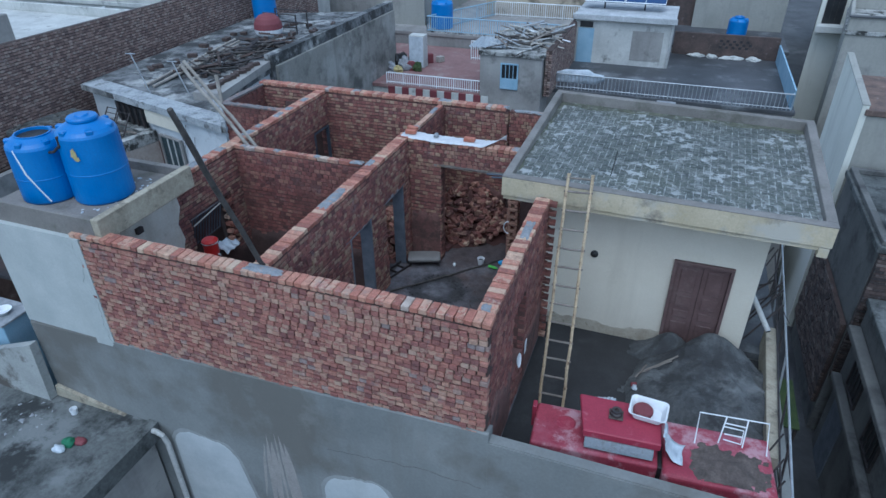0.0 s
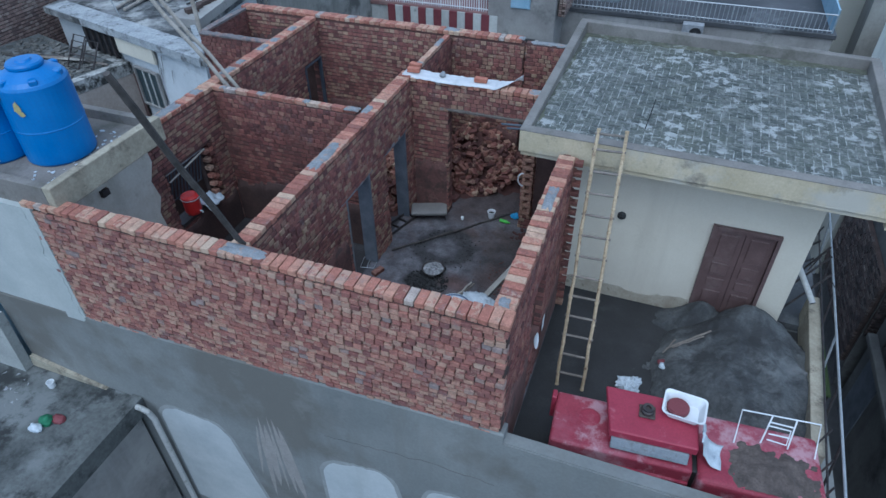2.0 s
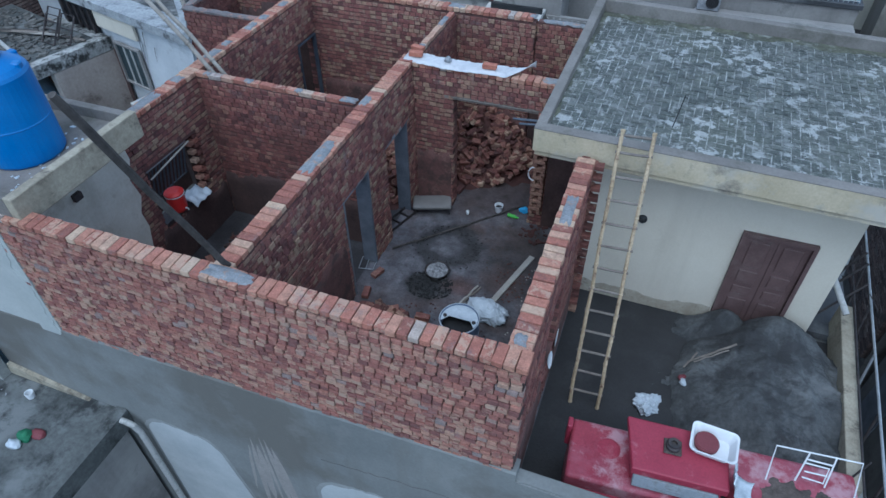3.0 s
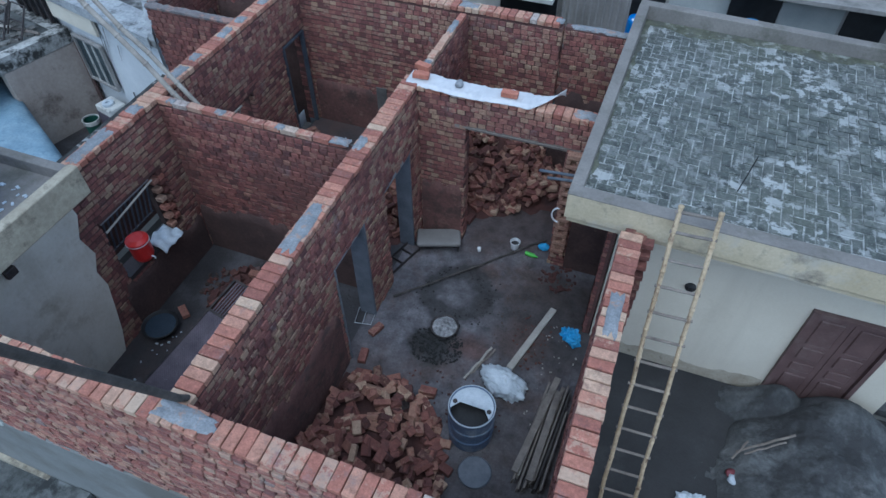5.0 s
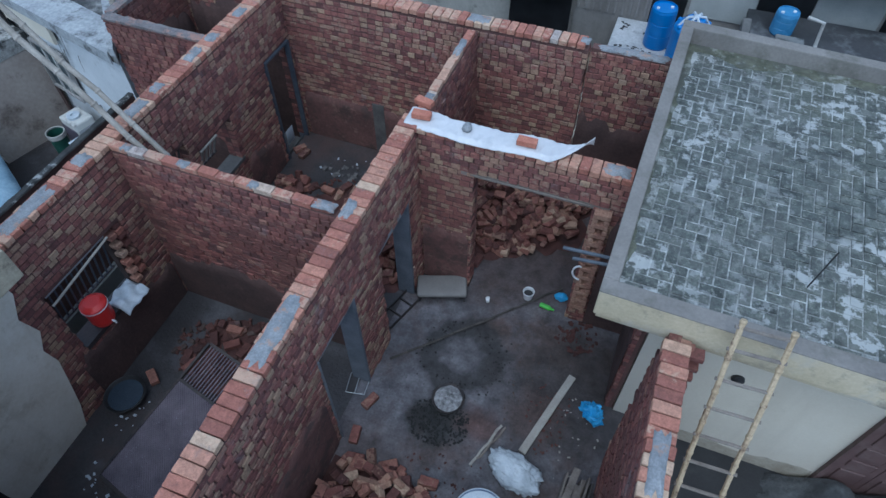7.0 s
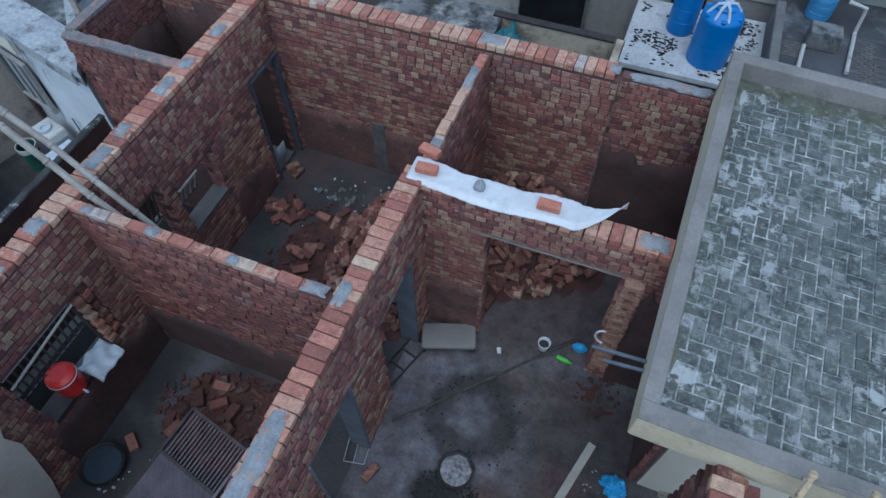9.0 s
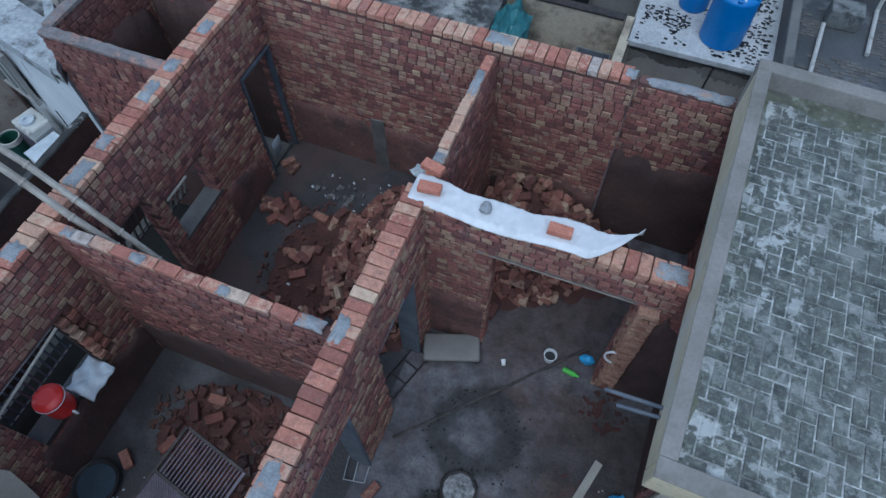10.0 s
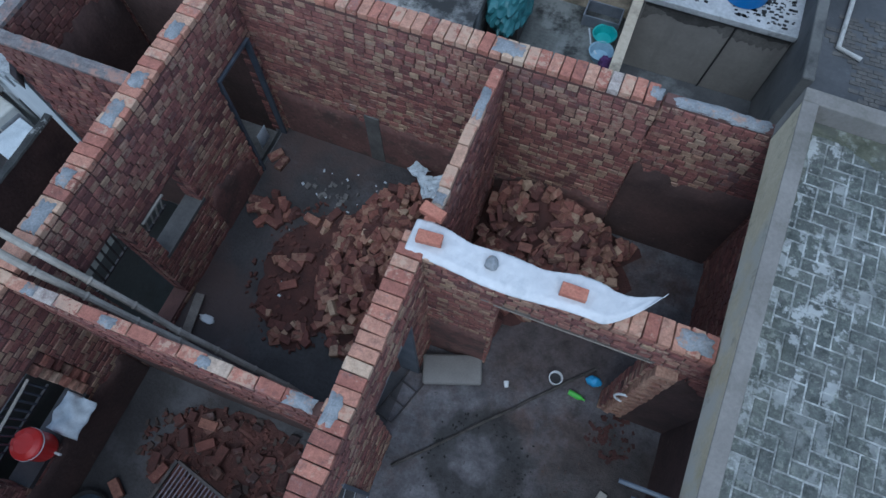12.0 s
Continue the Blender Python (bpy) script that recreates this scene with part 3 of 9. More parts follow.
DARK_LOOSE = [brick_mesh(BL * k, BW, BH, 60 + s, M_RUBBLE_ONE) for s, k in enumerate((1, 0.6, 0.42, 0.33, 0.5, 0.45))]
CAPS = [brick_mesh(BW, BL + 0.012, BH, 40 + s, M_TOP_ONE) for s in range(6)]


def brick_at(mesh, m, parent):
    ob = new("brick", mesh)
    ob.parent = parent
    ob.matrix_basis = m
    return ob


def wall_cells(a0, a1, z0, z1, openings):
    """Splits a wall's face into the rectangles that are left round its openings."""
    az = sorted({a0, a1, *[o[0] for o in openings], *[o[1] for o in openings]})
    zz = sorted({z0, z1, *[o[2] for o in openings], *[o[3] for o in openings]})
    for p, q in zip(az, az[1:]):
        for u, v in zip(zz, zz[1:]):
            ca, cz = (p + q) / 2, (u + v) / 2
            if not any(o[0] < ca < o[1] and o[2] < cz < o[3] for o in openings) and a0 <= p and q <= a1 and z0 <= u and v <= z1:
                yield p, q, u, v


def brick_wall(name, label, axis, a0, a1, c0, c1, z0, z1, openings=(), near=None, faces=("lo", "hi"), caps=True, cap_skip=(), seed=1, tones=("inside", "inside")):
    """A coursed wall along x or y from a0 to a1, between c0 and c1 across. Its mesh is the mortar core; near = (from, to, face, lowest z) are
    the bricks that are pieces of their own; the others are one joined part. caps: the top course of headers, each a piece."""
    r = random.Random(seed)
    place = (lambda a, c, z: (a, c, z)) if axis == "x" else (lambda a, c, z: (c, a, z))
    top = z1 - COURSE if caps else z1
    core = bmesh.new()
    for p, q, u, v in wall_cells(a0, a1, z0, top, openings):
        i = 0.012
        p2 = p + (i if abs(p - a0) < 1e-6 or any(abs(o[1] - p) < 1e-6 for o in openings) else 0)
        q2 = q - (i if abs(q - a1) < 1e-6 or any(abs(o[0] - q) < 1e-6 for o in openings) else 0)
        a, b = place(p2, c0 + (0.034 if tones[0] == "facing" else 0.012), u), place(q2, c1 - (0.034 if tones[1] == "facing" else 0.012), v)
        box(core, min(a[0], b[0]), max(a[0], b[0]), min(a[1], b[1]), max(a[1], b[1]), u, v)
    wall = solid(name, core, M_MORTAR if tones[0] in ("facing", "sooty", "mouldy") or "facing" in tones else M_JOINTMUD, label, "wall", "structure")
    verts, polys, count, slot = [], [], 0, []
    tone_of = []
    turn = 0 if axis == "x" else 90
    n_courses = int(round((top - z0) / COURSE))
    thin = (c1 - c0) < 0.16
    for face in faces:
        for k in range(n_courses):
            zc = z0 + (k + 0.5) * COURSE
            stretch = thin and tones[0] == "mouldy"
            pitch = BL + 0.011 if stretch else BW + 0.0095
            a = a0 + 0.003 - (pitch * 0.5 if k % 2 else 0) + r.uniform(-0.3, 0.0) * pitch
            while a < a1 - 0.02:
                step = pitch * r.uniform(0.92, 1.10)
                p, q = max(a, a0 + 0.002), min(a + step - 0.007, a1 - 0.002)
                a += step
                spans = [(p, q)]
                for o in openings:
                    if o[2] - 0.02 < zc < o[3] + 0.02:
                        nxt = []
                        for (s, e) in spans:
                            if e <= o[0] or s >= o[1]:
                                nxt.append((s, e))
                            else:
                                if s < o[0]:
                                    nxt.append((s, o[0]))
                                if e > o[1]:
                                    nxt.append((o[1], e))
                        spans = nxt
                for s, e in spans:
                    if e - s < 0.03:
                        continue
                    jut = r.uniform(-0.009, 0.009) if tones[0] != "facing" or face == "hi" else r.uniform(-0.014, 0.014)
                    depth = min(0.105, (c1 - c0) / 2 - 0.003)
                    if face == "lo":
                        d0, d1 = c0 - jut, c0 + depth
                    else:
                        d0, d1 = c1 - depth, c1 + jut
                    h0, h1 = zc - BH / 2 + r.uniform(0.0, 0.012), zc + BH / 2 + r.uniform(-0.015, 0.0)
                    s, e = s + r.uniform(0, 0.003), e - r.uniform(0, 0.004)
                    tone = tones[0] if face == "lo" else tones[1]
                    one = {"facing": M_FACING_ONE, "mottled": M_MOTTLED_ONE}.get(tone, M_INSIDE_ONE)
                    whole = (e - s) > pitch - 0.03
                    if near and whole and count < 300 and face == near[2] and near[0] < s < near[1] and zc > near[3]:
                        mesh = r.choice((STRETCHERS if stretch else HEADERS)[one])
                        dd = BW / 2 - 0.002
                        cc = (c0 - jut + dd) if face == "lo" else (c1 + jut - dd)
                        x, y, z = place((s + e) / 2, cc, zc + r.uniform(-0.003, 0.003))
                        brick_at(mesh, pose(x, y, z, r.uniform(-1, 1), r.uniform(-1, 1), turn + r.choice((0, 180)) + r.uniform(-1.2, 1.2)), wall)
                        count += 1
                        continue
                    base = len(verts)
                    w1, w2 = r.uniform(-0.006, 0.006), r.uniform(-0.006, 0.006)
                    tone_of += [r.random()] * 8
                    slot += [tone] * 6
                    for (aa, dd, hh) in ((s, d0, h0), (e, d0, h0), (e, d1, h0), (s, d1, h0), (s + w1, d0, h1), (e + w2, d0, h1), (e, d1, h1), (s, d1, h1)):
                        verts.append(place(aa, dd, hh))
                    polys += [tuple(base + i for i in (f if axis == "x" else f[::-1])) for f in CUBE_F]
    me = bpy.data.meshes.new("brick_courses")
    me.from_pydata(verts, [], polys)
    kinds = list(dict.fromkeys(slot))
    for t in kinds:
        me.materials.append({"facing": M_FACING_MANY, "inside": M_INSIDE_MANY, "mottled": M_MOTTLED_MANY, "sooty": M_SOOTY_MANY, "mouldy": M_MOULDY_SHADED_MANY}[t])
    me.polygons.foreach_set("material_index", [kinds.index(t) for t in slot])
    me.attributes.new("tone", "FLOAT", "POINT").data.foreach_set("value", tone_of)
    ob = new("brick_courses", me)
    ob.parent = wall
    tagged(ob, kind="stuff")
    if caps:
        zc = z1 - BH / 2
        a = a0 + BW / 2
        while a < a1 - 0.04:
            step = BL + 0.011 if thin else BW + 0.0105
            if thin:
                a += (BL - BW) / 2 if a < a0 + BW else 0
            if not any(p < a < q for p, q in cap_skip):
                x, y, z = place(a, (c0 + c1) / 2 + r.uniform(-0.006, 0.006), zc + r.uniform(-0.004, 0.005))
                m = pose(x, y, z, r.uniform(-1.5, 1.5), r.uniform(-1.5, 1.5), turn + r.choice((0, 180)) + r.uniform(-2, 2))
                brick_at(r.choice(STRETCHERS[M_TOP_ONE] if thin else CAPS), m, wall)
            a += step
    return wall


def cement_patch(parent, x0, x1, y0, y1, z, seed):
    """Cement trowelled over a wall's top: a thin uneven pad with a ragged edge."""
    r = random.Random(seed)
    bm = bmesh.new()
    n = 34
    cx, cy, hx, hy = (x0 + x1) / 2, (y0 + y1) / 2, (x1 - x0) / 2, (y1 - y0) / 2
    rim, low = [], []
    for i in range(n):
        a = 2 * math.pi * i / n
        c, s = math.cos(a), math.sin(a)
        k = 1 / max(abs(c), abs(s)) * (0.80 + 0.28 * noise.noise(Vector((c * 2.2, s * 2.2, seed))) + r.uniform(-0.03, 0.03))
        rim.append(bm.verts.new((cx + hx * c * k * 0.9, cy + hy * s * k * 0.9, z + r.uniform(0.006, 0.014))))
        low.append(bm.verts.new((cx + hx * c * k, cy + hy * s * k, z - 0.02)))
    mid = bm.verts.new((cx, cy, z + 0.016))
    for i in range(n):
        j = (i + 1) % n
        bm.faces.new((rim[i], rim[j], mid))
        bm.faces.new((low[i], low[j], rim[j], rim[i]))
    return part("cement_patch", bm, M_CEMENT, parent, "grey cement smear", smooth=True)


def brick_pile(label, cx, cy, rx, ry, h, n, seed, z=0.0, box_in=None, dust=1.08, sharp=1.0, rz=0.0, group="heaps of loose bricks", dark=False):
    """A heap of loose bricks on a low mound of brick dust."""
    r = random.Random(seed)
    off = Vector((seed * 2.3, seed * 1.7, 0))

    def height(x, y):
        d = math.sqrt(((x - cx) / rx) ** 2 + ((y - cy) / ry) ** 2) + 0.22 * noise.noise(Vector((x * 1.6, y * 1.6, 0)) + off)
        return h * max(0.0, 1 - d) ** sharp + 0.03 * noise.noise(Vector((x * 6, y * 6, 3)) + off)

    lo_x, hi_x, lo_y, hi_y = box_in or (cx - 2 * rx, cx + 2 * rx, cy - 2 * ry, cy + 2 * ry)
    bm = bmesh.new()
    rings, seg = [], 72
    for i in range(15):
        k = dust * i / 14
        ring = []
        for j in range(seg):
            a = 2 * math.pi * j / seg
            kk = k * (1 + 0.22 * noise.noise(Vector((math.cos(a) * 1.5, math.sin(a) * 1.5, seed))) + 0.16 * noise.noise(Vector((math.cos(a) * 6, math.sin(a) * 6, seed))))
            x = min(max(cx + rx * kk * math.cos(a), lo_x), hi_x)
            y = min(max(cy + ry * kk * math.sin(a), lo_y), hi_y)
            zz = max(height(x, y) - 0.11, 0.0) + 0.012 * (1 - i / 14) if i < 14 else -0.01
            ring.append(bm.verts.new((x, y, z + zz)))
        rings.append(ring)
    for a, b in zip(rings, rings[1:]):
        for j in range(seg):
            bm.faces.new((a[j], a[(j + 1) % seg], b[(j + 1) % seg], b[j]))
    pile = tagged(new("brick_pile"), label, "brick pile", group)
    part("brick_dust", bm, M_FLOOR_RED, pile, "damp red brick dust", smooth=True)
    verts, polys, tone_of = [], [], []
    for _ in range(int(n * 0.8)):
        a, k = r.uniform(0, 2 * math.pi), math.sqrt(r.random())
        x, y = cx + rx * k * math.cos(a), cy + ry * k * math.sin(a)
        if not (lo_x + 0.1 < x < hi_x - 0.1 and lo_y + 0.1 < y < hi_y - 0.1):
            continue
        l = BL * r.choice((1, 1, 0.6, 0.4, 0.3)) / 2
        m = pose(x, y, z + max(height(x, y) - 0.05, 0) + 0.02, r.gauss(0, 30), r.gauss(0, 25), r.uniform(0, 360))
        b0 = len(verts)
        for sx, sy, sz in ((-1, -1, -1), (1, -1, -1), (1, 1, -1), (-1, 1, -1), (-1, -1, 1), (1, -1, 1), (1, 1, 1), (-1, 1, 1)):
            verts.append(m @ Vector((sx * l * r.uniform(0.88, 1), sy * BW / 2 * r.uniform(0.9, 1), sz * BH / 2 * r.uniform(0.9, 1))))
        polys += [tuple(b0 + q for q in f) for f in CUBE_F]
        tone_of += [r.random()] * 8
    me = bpy.data.meshes.new("brick_rubble")
    me.from_pydata(verts, [], polys)
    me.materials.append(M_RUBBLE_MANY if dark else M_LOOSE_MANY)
    me.attributes.new("tone", "FLOAT", "POINT").data.foreach_set("value", tone_of)
    rest = new("brick_rubble", me)
    rest.parent = pile
    tagged(rest, kind="stuff")
    placed = 0
    while placed < n:
        a, k = r.uniform(0, 2 * math.pi), math.sqrt(r.uniform(0, 1.0)) * 1.0
        x, y = cx + rx * k * math.cos(a), cy + ry * k * math.sin(a)
        if not (lo_x + 0.1 < x < hi_x - 0.1 and lo_y + 0.1 < y < hi_y - 0.1):
            placed += 0.25
            continue
        steep = 26 if height(x, y) > 0.1 else 8
        zz = z + max(height(x, y), 0) + r.uniform(0.0, 0.07 if steep > 10 else 0.0) + 0.03
        flip = r.random()
        roll = r.gauss(0, steep) + (90 if flip > 0.68 and steep > 10 else 0)
        brick_at(r.choice(DARK_LOOSE if dark else PILE), pose(x, y, zz, roll, r.gauss(0, steep * 0.8), r.uniform(0, 360)), pile)
        placed += 1
    return pile


def loose_brick(x, y, z, rz, label="red clay brick lying loose on the mud floor", rx=0, clean=False):
    ob = new("loose_brick", ORANGE if clean else LOOSE[int(abs(x * 7 + y * 3)) % 5])
    ob.matrix_basis = pose(x, y, z + (BW if rx else BH) / 2, rx, 0, rz)
    return tagged(ob, label, "brick", "loose bricks")

# ---- ground and floors ----
GROUND_Z, TERRACE_Z = -4.5, -0.2
solid("ground", grid_sheet(-300, 300, -200, 400, 60, 60, lambda x, y: GROUND_Z), M_GROUND, "dark damp earth and asphalt between the houses", "ground", "structure")


def mud(x, y):
    return 0.02 * noise.noise(Vector((x * 0.9, y * 0.9, 0))) + 0.008 * noise.noise(Vector((x * 4, y * 4, 2))) - 0.012


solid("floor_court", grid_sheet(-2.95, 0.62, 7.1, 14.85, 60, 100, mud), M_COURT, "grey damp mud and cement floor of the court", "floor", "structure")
solid("floor_rooms", grid_sheet(-6.1, -2.95, 7.1, 14.85, 50, 100, mud), M_FLOOR_DARK, "dark mud floor of the unfinished rooms", "floor", "structure")
solid("floor_terrace", grid_sheet(0.56, 4.75, 6.95, 11.4, 40, 44, lambda x, y: TERRACE_Z + 0.6 * mud(x, y)), M_TERRACE, "dark damp cement floor of the open terrace", "floor", "structure")
bm = bmesh.new()
box(bm, -6.26, 4.79, 7.12, 14.9, -0.55, -0.28)
solid("floor_slab", bm, M_PLASTER, "grey concrete slab under the upper storey", "slab", "structure")

# ---- lower storey: plastered street wall with a slanting upper edge ----
bm = bmesh.new()
xs = [(-8.02, 0.80), (-6.2, 0.85), (-4.5, 0.895), (-2.7, 0.945), (-0.9, 1.01), (0.66, 1.075)]
front = [[], []]
for x, zt in xs:
    front[0].append((x, zt + 0.006))
cols = []
for (x, zt) in front[0]:
    cols.append([bm.verts.new(c) for c in ((x, 6.872, GROUND_Z), (x, 6.872, zt - 0.03), (x, 6.893, zt), (x, 7.1, zt - 0.05), (x, 7.1, GROUND_Z))])
for a, b in zip(cols, cols[1:]):
    for i in range(4):
        bm.faces.new((a[i], b[i], b[i + 1], a[i + 1]))
bm.faces.new(cols[0][::-1])
bm.faces.new(cols[-1])
W_STREET = solid("wall_street", bm, M_PLASTER, "grey cement-plastered lower wall with pale unplastered patches", "wall", "structure")
bm = bmesh.new()
box(bm, -0.6, 4.78, 6.875, 7.07, GROUND_Z, 0.90)
bmesh.ops.bevel(bm, geom=[e for e in bm.edges if e.verts[0].co.z > 0.5 and e.verts[1].co.z > 0.5], offset=0.02, segments=2, affect="EDGES")
solid("wall_parapet_front", bm, M_PLASTER, "grey cement parapet along the terrace", "wall", "structure")
solid("wall_east_lower", boxed(4.80, 4.95, 6.9, 15.0, GROUND_Z, -0.24), M_PLASTER, "grey plastered lower wall along the alley", "wall", "structure")
solid("wall_west_lower", boxed(-8.0, -7.85, 7.11, 14.95, GROUND_Z, -0.56), M_PLASTER, "grey plastered lower wall beside the neighbour", "wall", "structure")



def old_wash(x0, x1, z1, lean, seed):
    """Pale old whitewash left bare below the newer plaster: a blunt shape with a soft ragged outline, thinner towards its rim."""
    for grow, y, material, label in ((0.07, 6.8705, M_WASH_FADE, "thin film of old whitewash"), (0.0, 6.8675, M_WASH, "pale old whitewash left bare")):
        bm = bmesh.new()
        n = 44
        cols = []
        for i in range(n + 1):
            u = i / n
            x = x0 - grow + (x1 - x0 + 2 * grow) * u
            round_ = 1 - abs(2 * u - 1) ** 5
            top = z1 + grow - 0.35 * (1 - round_) + lean * (u - 0.5) + 0.09 * noise.noise(Vector((x * 3, seed, grow * 40))) + 0.02 * noise.noise(Vector((x * 14, seed, 2)))
            low = z1 - 3.0 + 0.2 * noise.noise(Vector((x * 2, seed, 5)))
            wide = 1.1 * max(0.0, u - 0.5)
            cols.append([bm.verts.new((x + wide, y, low)), bm.verts.new((x, y, top - 0.02)), bm.verts.new((x, y + 0.003, top))])
        for p, q in zip(cols, cols[1:]):
            for i in range(2):
                bm.faces.new((p[i], q[i], q[i + 1], p[i + 1]))
        part("bare_patch", bm, material, W_STREET, label)


for a in ((-5.36, -3.95, -0.98, -0.05, 1), (-2.20, -0.95, -0.85, 0.25, 2), (-0.45, 0.25, -0.78, 0.1, 3)):
    old_wash(*a)


M_RUN = surface("brownish_lime_run", (0.24, 0.226, 0.214), (0.30, 0.283, 0.268), 6, 0.9, 30, 0.2, streak=(0.17, 0.155, 0.14))
r_ = random.Random(8)
for i in range(6):
    u = i / 5
    xt, xb = -3.30 + 0.42 * u, -3.50 + 0.80 * u
    zt, zb = -0.42 + 0.12 * u + r_.uniform(-0.28, 0.08), -2.6 + r_.uniform(-0.2, 0.5)
    bm = bmesh.new()
    left, right = [], []
    for k in range(11):
        v = k / 10
        w_ = 0.002 + (0.03 + 0.025 * (i % 3)) * math.sin(math.pi * v) ** 0.8 * r_.uniform(0.85, 1.1)
        x, z = xt + (xb - xt) * v + 0.012 * noise.noise(Vector((v * 5, i, 0))), zt + (zb - zt) * v
        left.append(bm.verts.new((x - w_, 6.8708, z)))
        right.append(bm.verts.new((x + w_, 6.8704, z)))
    for k in range(10):
        bm.faces.new((left[k], left[k + 1], right[k + 1], right[k]))
    part("wall_run", bm, M_RUN, W_STREET, "pale brown run down the plaster")
bm = bmesh.new()
pts = along((-2.05, 6.869, -0.27), (-0.29, 6.869, -0.06), 18, 0.025, 6) + along((-0.25, 6.869, -0.06), (0.6, 6.869, -0.1), 8, 0.02, 7)
for p in pts:
    p.y = 6.870
tube(bm, pts, 0.005, 4)
part("crack", bm, M_DULL, W_STREET, "dark crack in the plaster")

# ---- brick walls of the upper storey ----
TOP = 2.92
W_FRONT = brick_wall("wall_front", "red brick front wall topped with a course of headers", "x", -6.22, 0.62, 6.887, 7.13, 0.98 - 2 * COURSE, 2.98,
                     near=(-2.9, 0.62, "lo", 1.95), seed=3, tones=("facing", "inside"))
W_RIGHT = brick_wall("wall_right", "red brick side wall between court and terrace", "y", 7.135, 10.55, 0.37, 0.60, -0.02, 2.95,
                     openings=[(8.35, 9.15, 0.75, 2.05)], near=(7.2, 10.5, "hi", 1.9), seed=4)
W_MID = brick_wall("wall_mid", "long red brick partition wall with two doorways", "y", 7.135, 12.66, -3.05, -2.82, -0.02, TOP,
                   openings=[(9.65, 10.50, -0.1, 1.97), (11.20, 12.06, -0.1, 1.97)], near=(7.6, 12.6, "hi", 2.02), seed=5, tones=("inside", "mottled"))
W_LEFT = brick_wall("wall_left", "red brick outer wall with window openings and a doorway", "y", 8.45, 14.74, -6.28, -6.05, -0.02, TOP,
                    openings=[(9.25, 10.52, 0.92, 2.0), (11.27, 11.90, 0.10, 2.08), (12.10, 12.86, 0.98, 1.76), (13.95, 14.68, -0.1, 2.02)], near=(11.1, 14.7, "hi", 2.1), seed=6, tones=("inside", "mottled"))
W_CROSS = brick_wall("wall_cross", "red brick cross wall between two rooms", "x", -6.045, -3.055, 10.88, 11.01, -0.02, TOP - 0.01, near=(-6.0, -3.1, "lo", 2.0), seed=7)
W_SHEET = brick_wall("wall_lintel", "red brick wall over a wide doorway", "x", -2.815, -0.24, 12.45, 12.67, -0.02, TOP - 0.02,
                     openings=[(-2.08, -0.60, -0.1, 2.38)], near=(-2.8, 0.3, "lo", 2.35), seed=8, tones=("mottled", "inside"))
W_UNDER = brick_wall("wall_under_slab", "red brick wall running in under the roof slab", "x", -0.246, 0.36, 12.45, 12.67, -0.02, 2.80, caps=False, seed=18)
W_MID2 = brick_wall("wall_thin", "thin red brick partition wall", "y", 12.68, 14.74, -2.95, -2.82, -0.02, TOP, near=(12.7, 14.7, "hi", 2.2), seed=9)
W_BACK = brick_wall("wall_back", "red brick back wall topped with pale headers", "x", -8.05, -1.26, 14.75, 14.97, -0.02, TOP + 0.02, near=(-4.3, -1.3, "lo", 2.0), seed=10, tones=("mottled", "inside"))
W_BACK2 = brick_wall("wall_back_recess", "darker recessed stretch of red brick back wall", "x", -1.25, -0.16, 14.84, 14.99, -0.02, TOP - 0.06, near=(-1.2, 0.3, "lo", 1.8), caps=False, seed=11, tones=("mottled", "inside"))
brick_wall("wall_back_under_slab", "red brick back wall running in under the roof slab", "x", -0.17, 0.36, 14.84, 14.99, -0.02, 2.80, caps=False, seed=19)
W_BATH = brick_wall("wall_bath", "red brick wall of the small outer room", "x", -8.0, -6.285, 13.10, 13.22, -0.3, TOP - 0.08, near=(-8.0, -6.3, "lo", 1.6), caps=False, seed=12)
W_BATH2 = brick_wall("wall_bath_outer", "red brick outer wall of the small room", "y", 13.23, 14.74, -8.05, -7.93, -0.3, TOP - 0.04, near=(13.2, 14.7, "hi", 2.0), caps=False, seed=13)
solid("floor_bath", boxed(-8.05, -6.28, 13.1, 14.9, -0.28, -0.2), M_FLOOR, "dark floor of the small outer room", "floor", "structure")

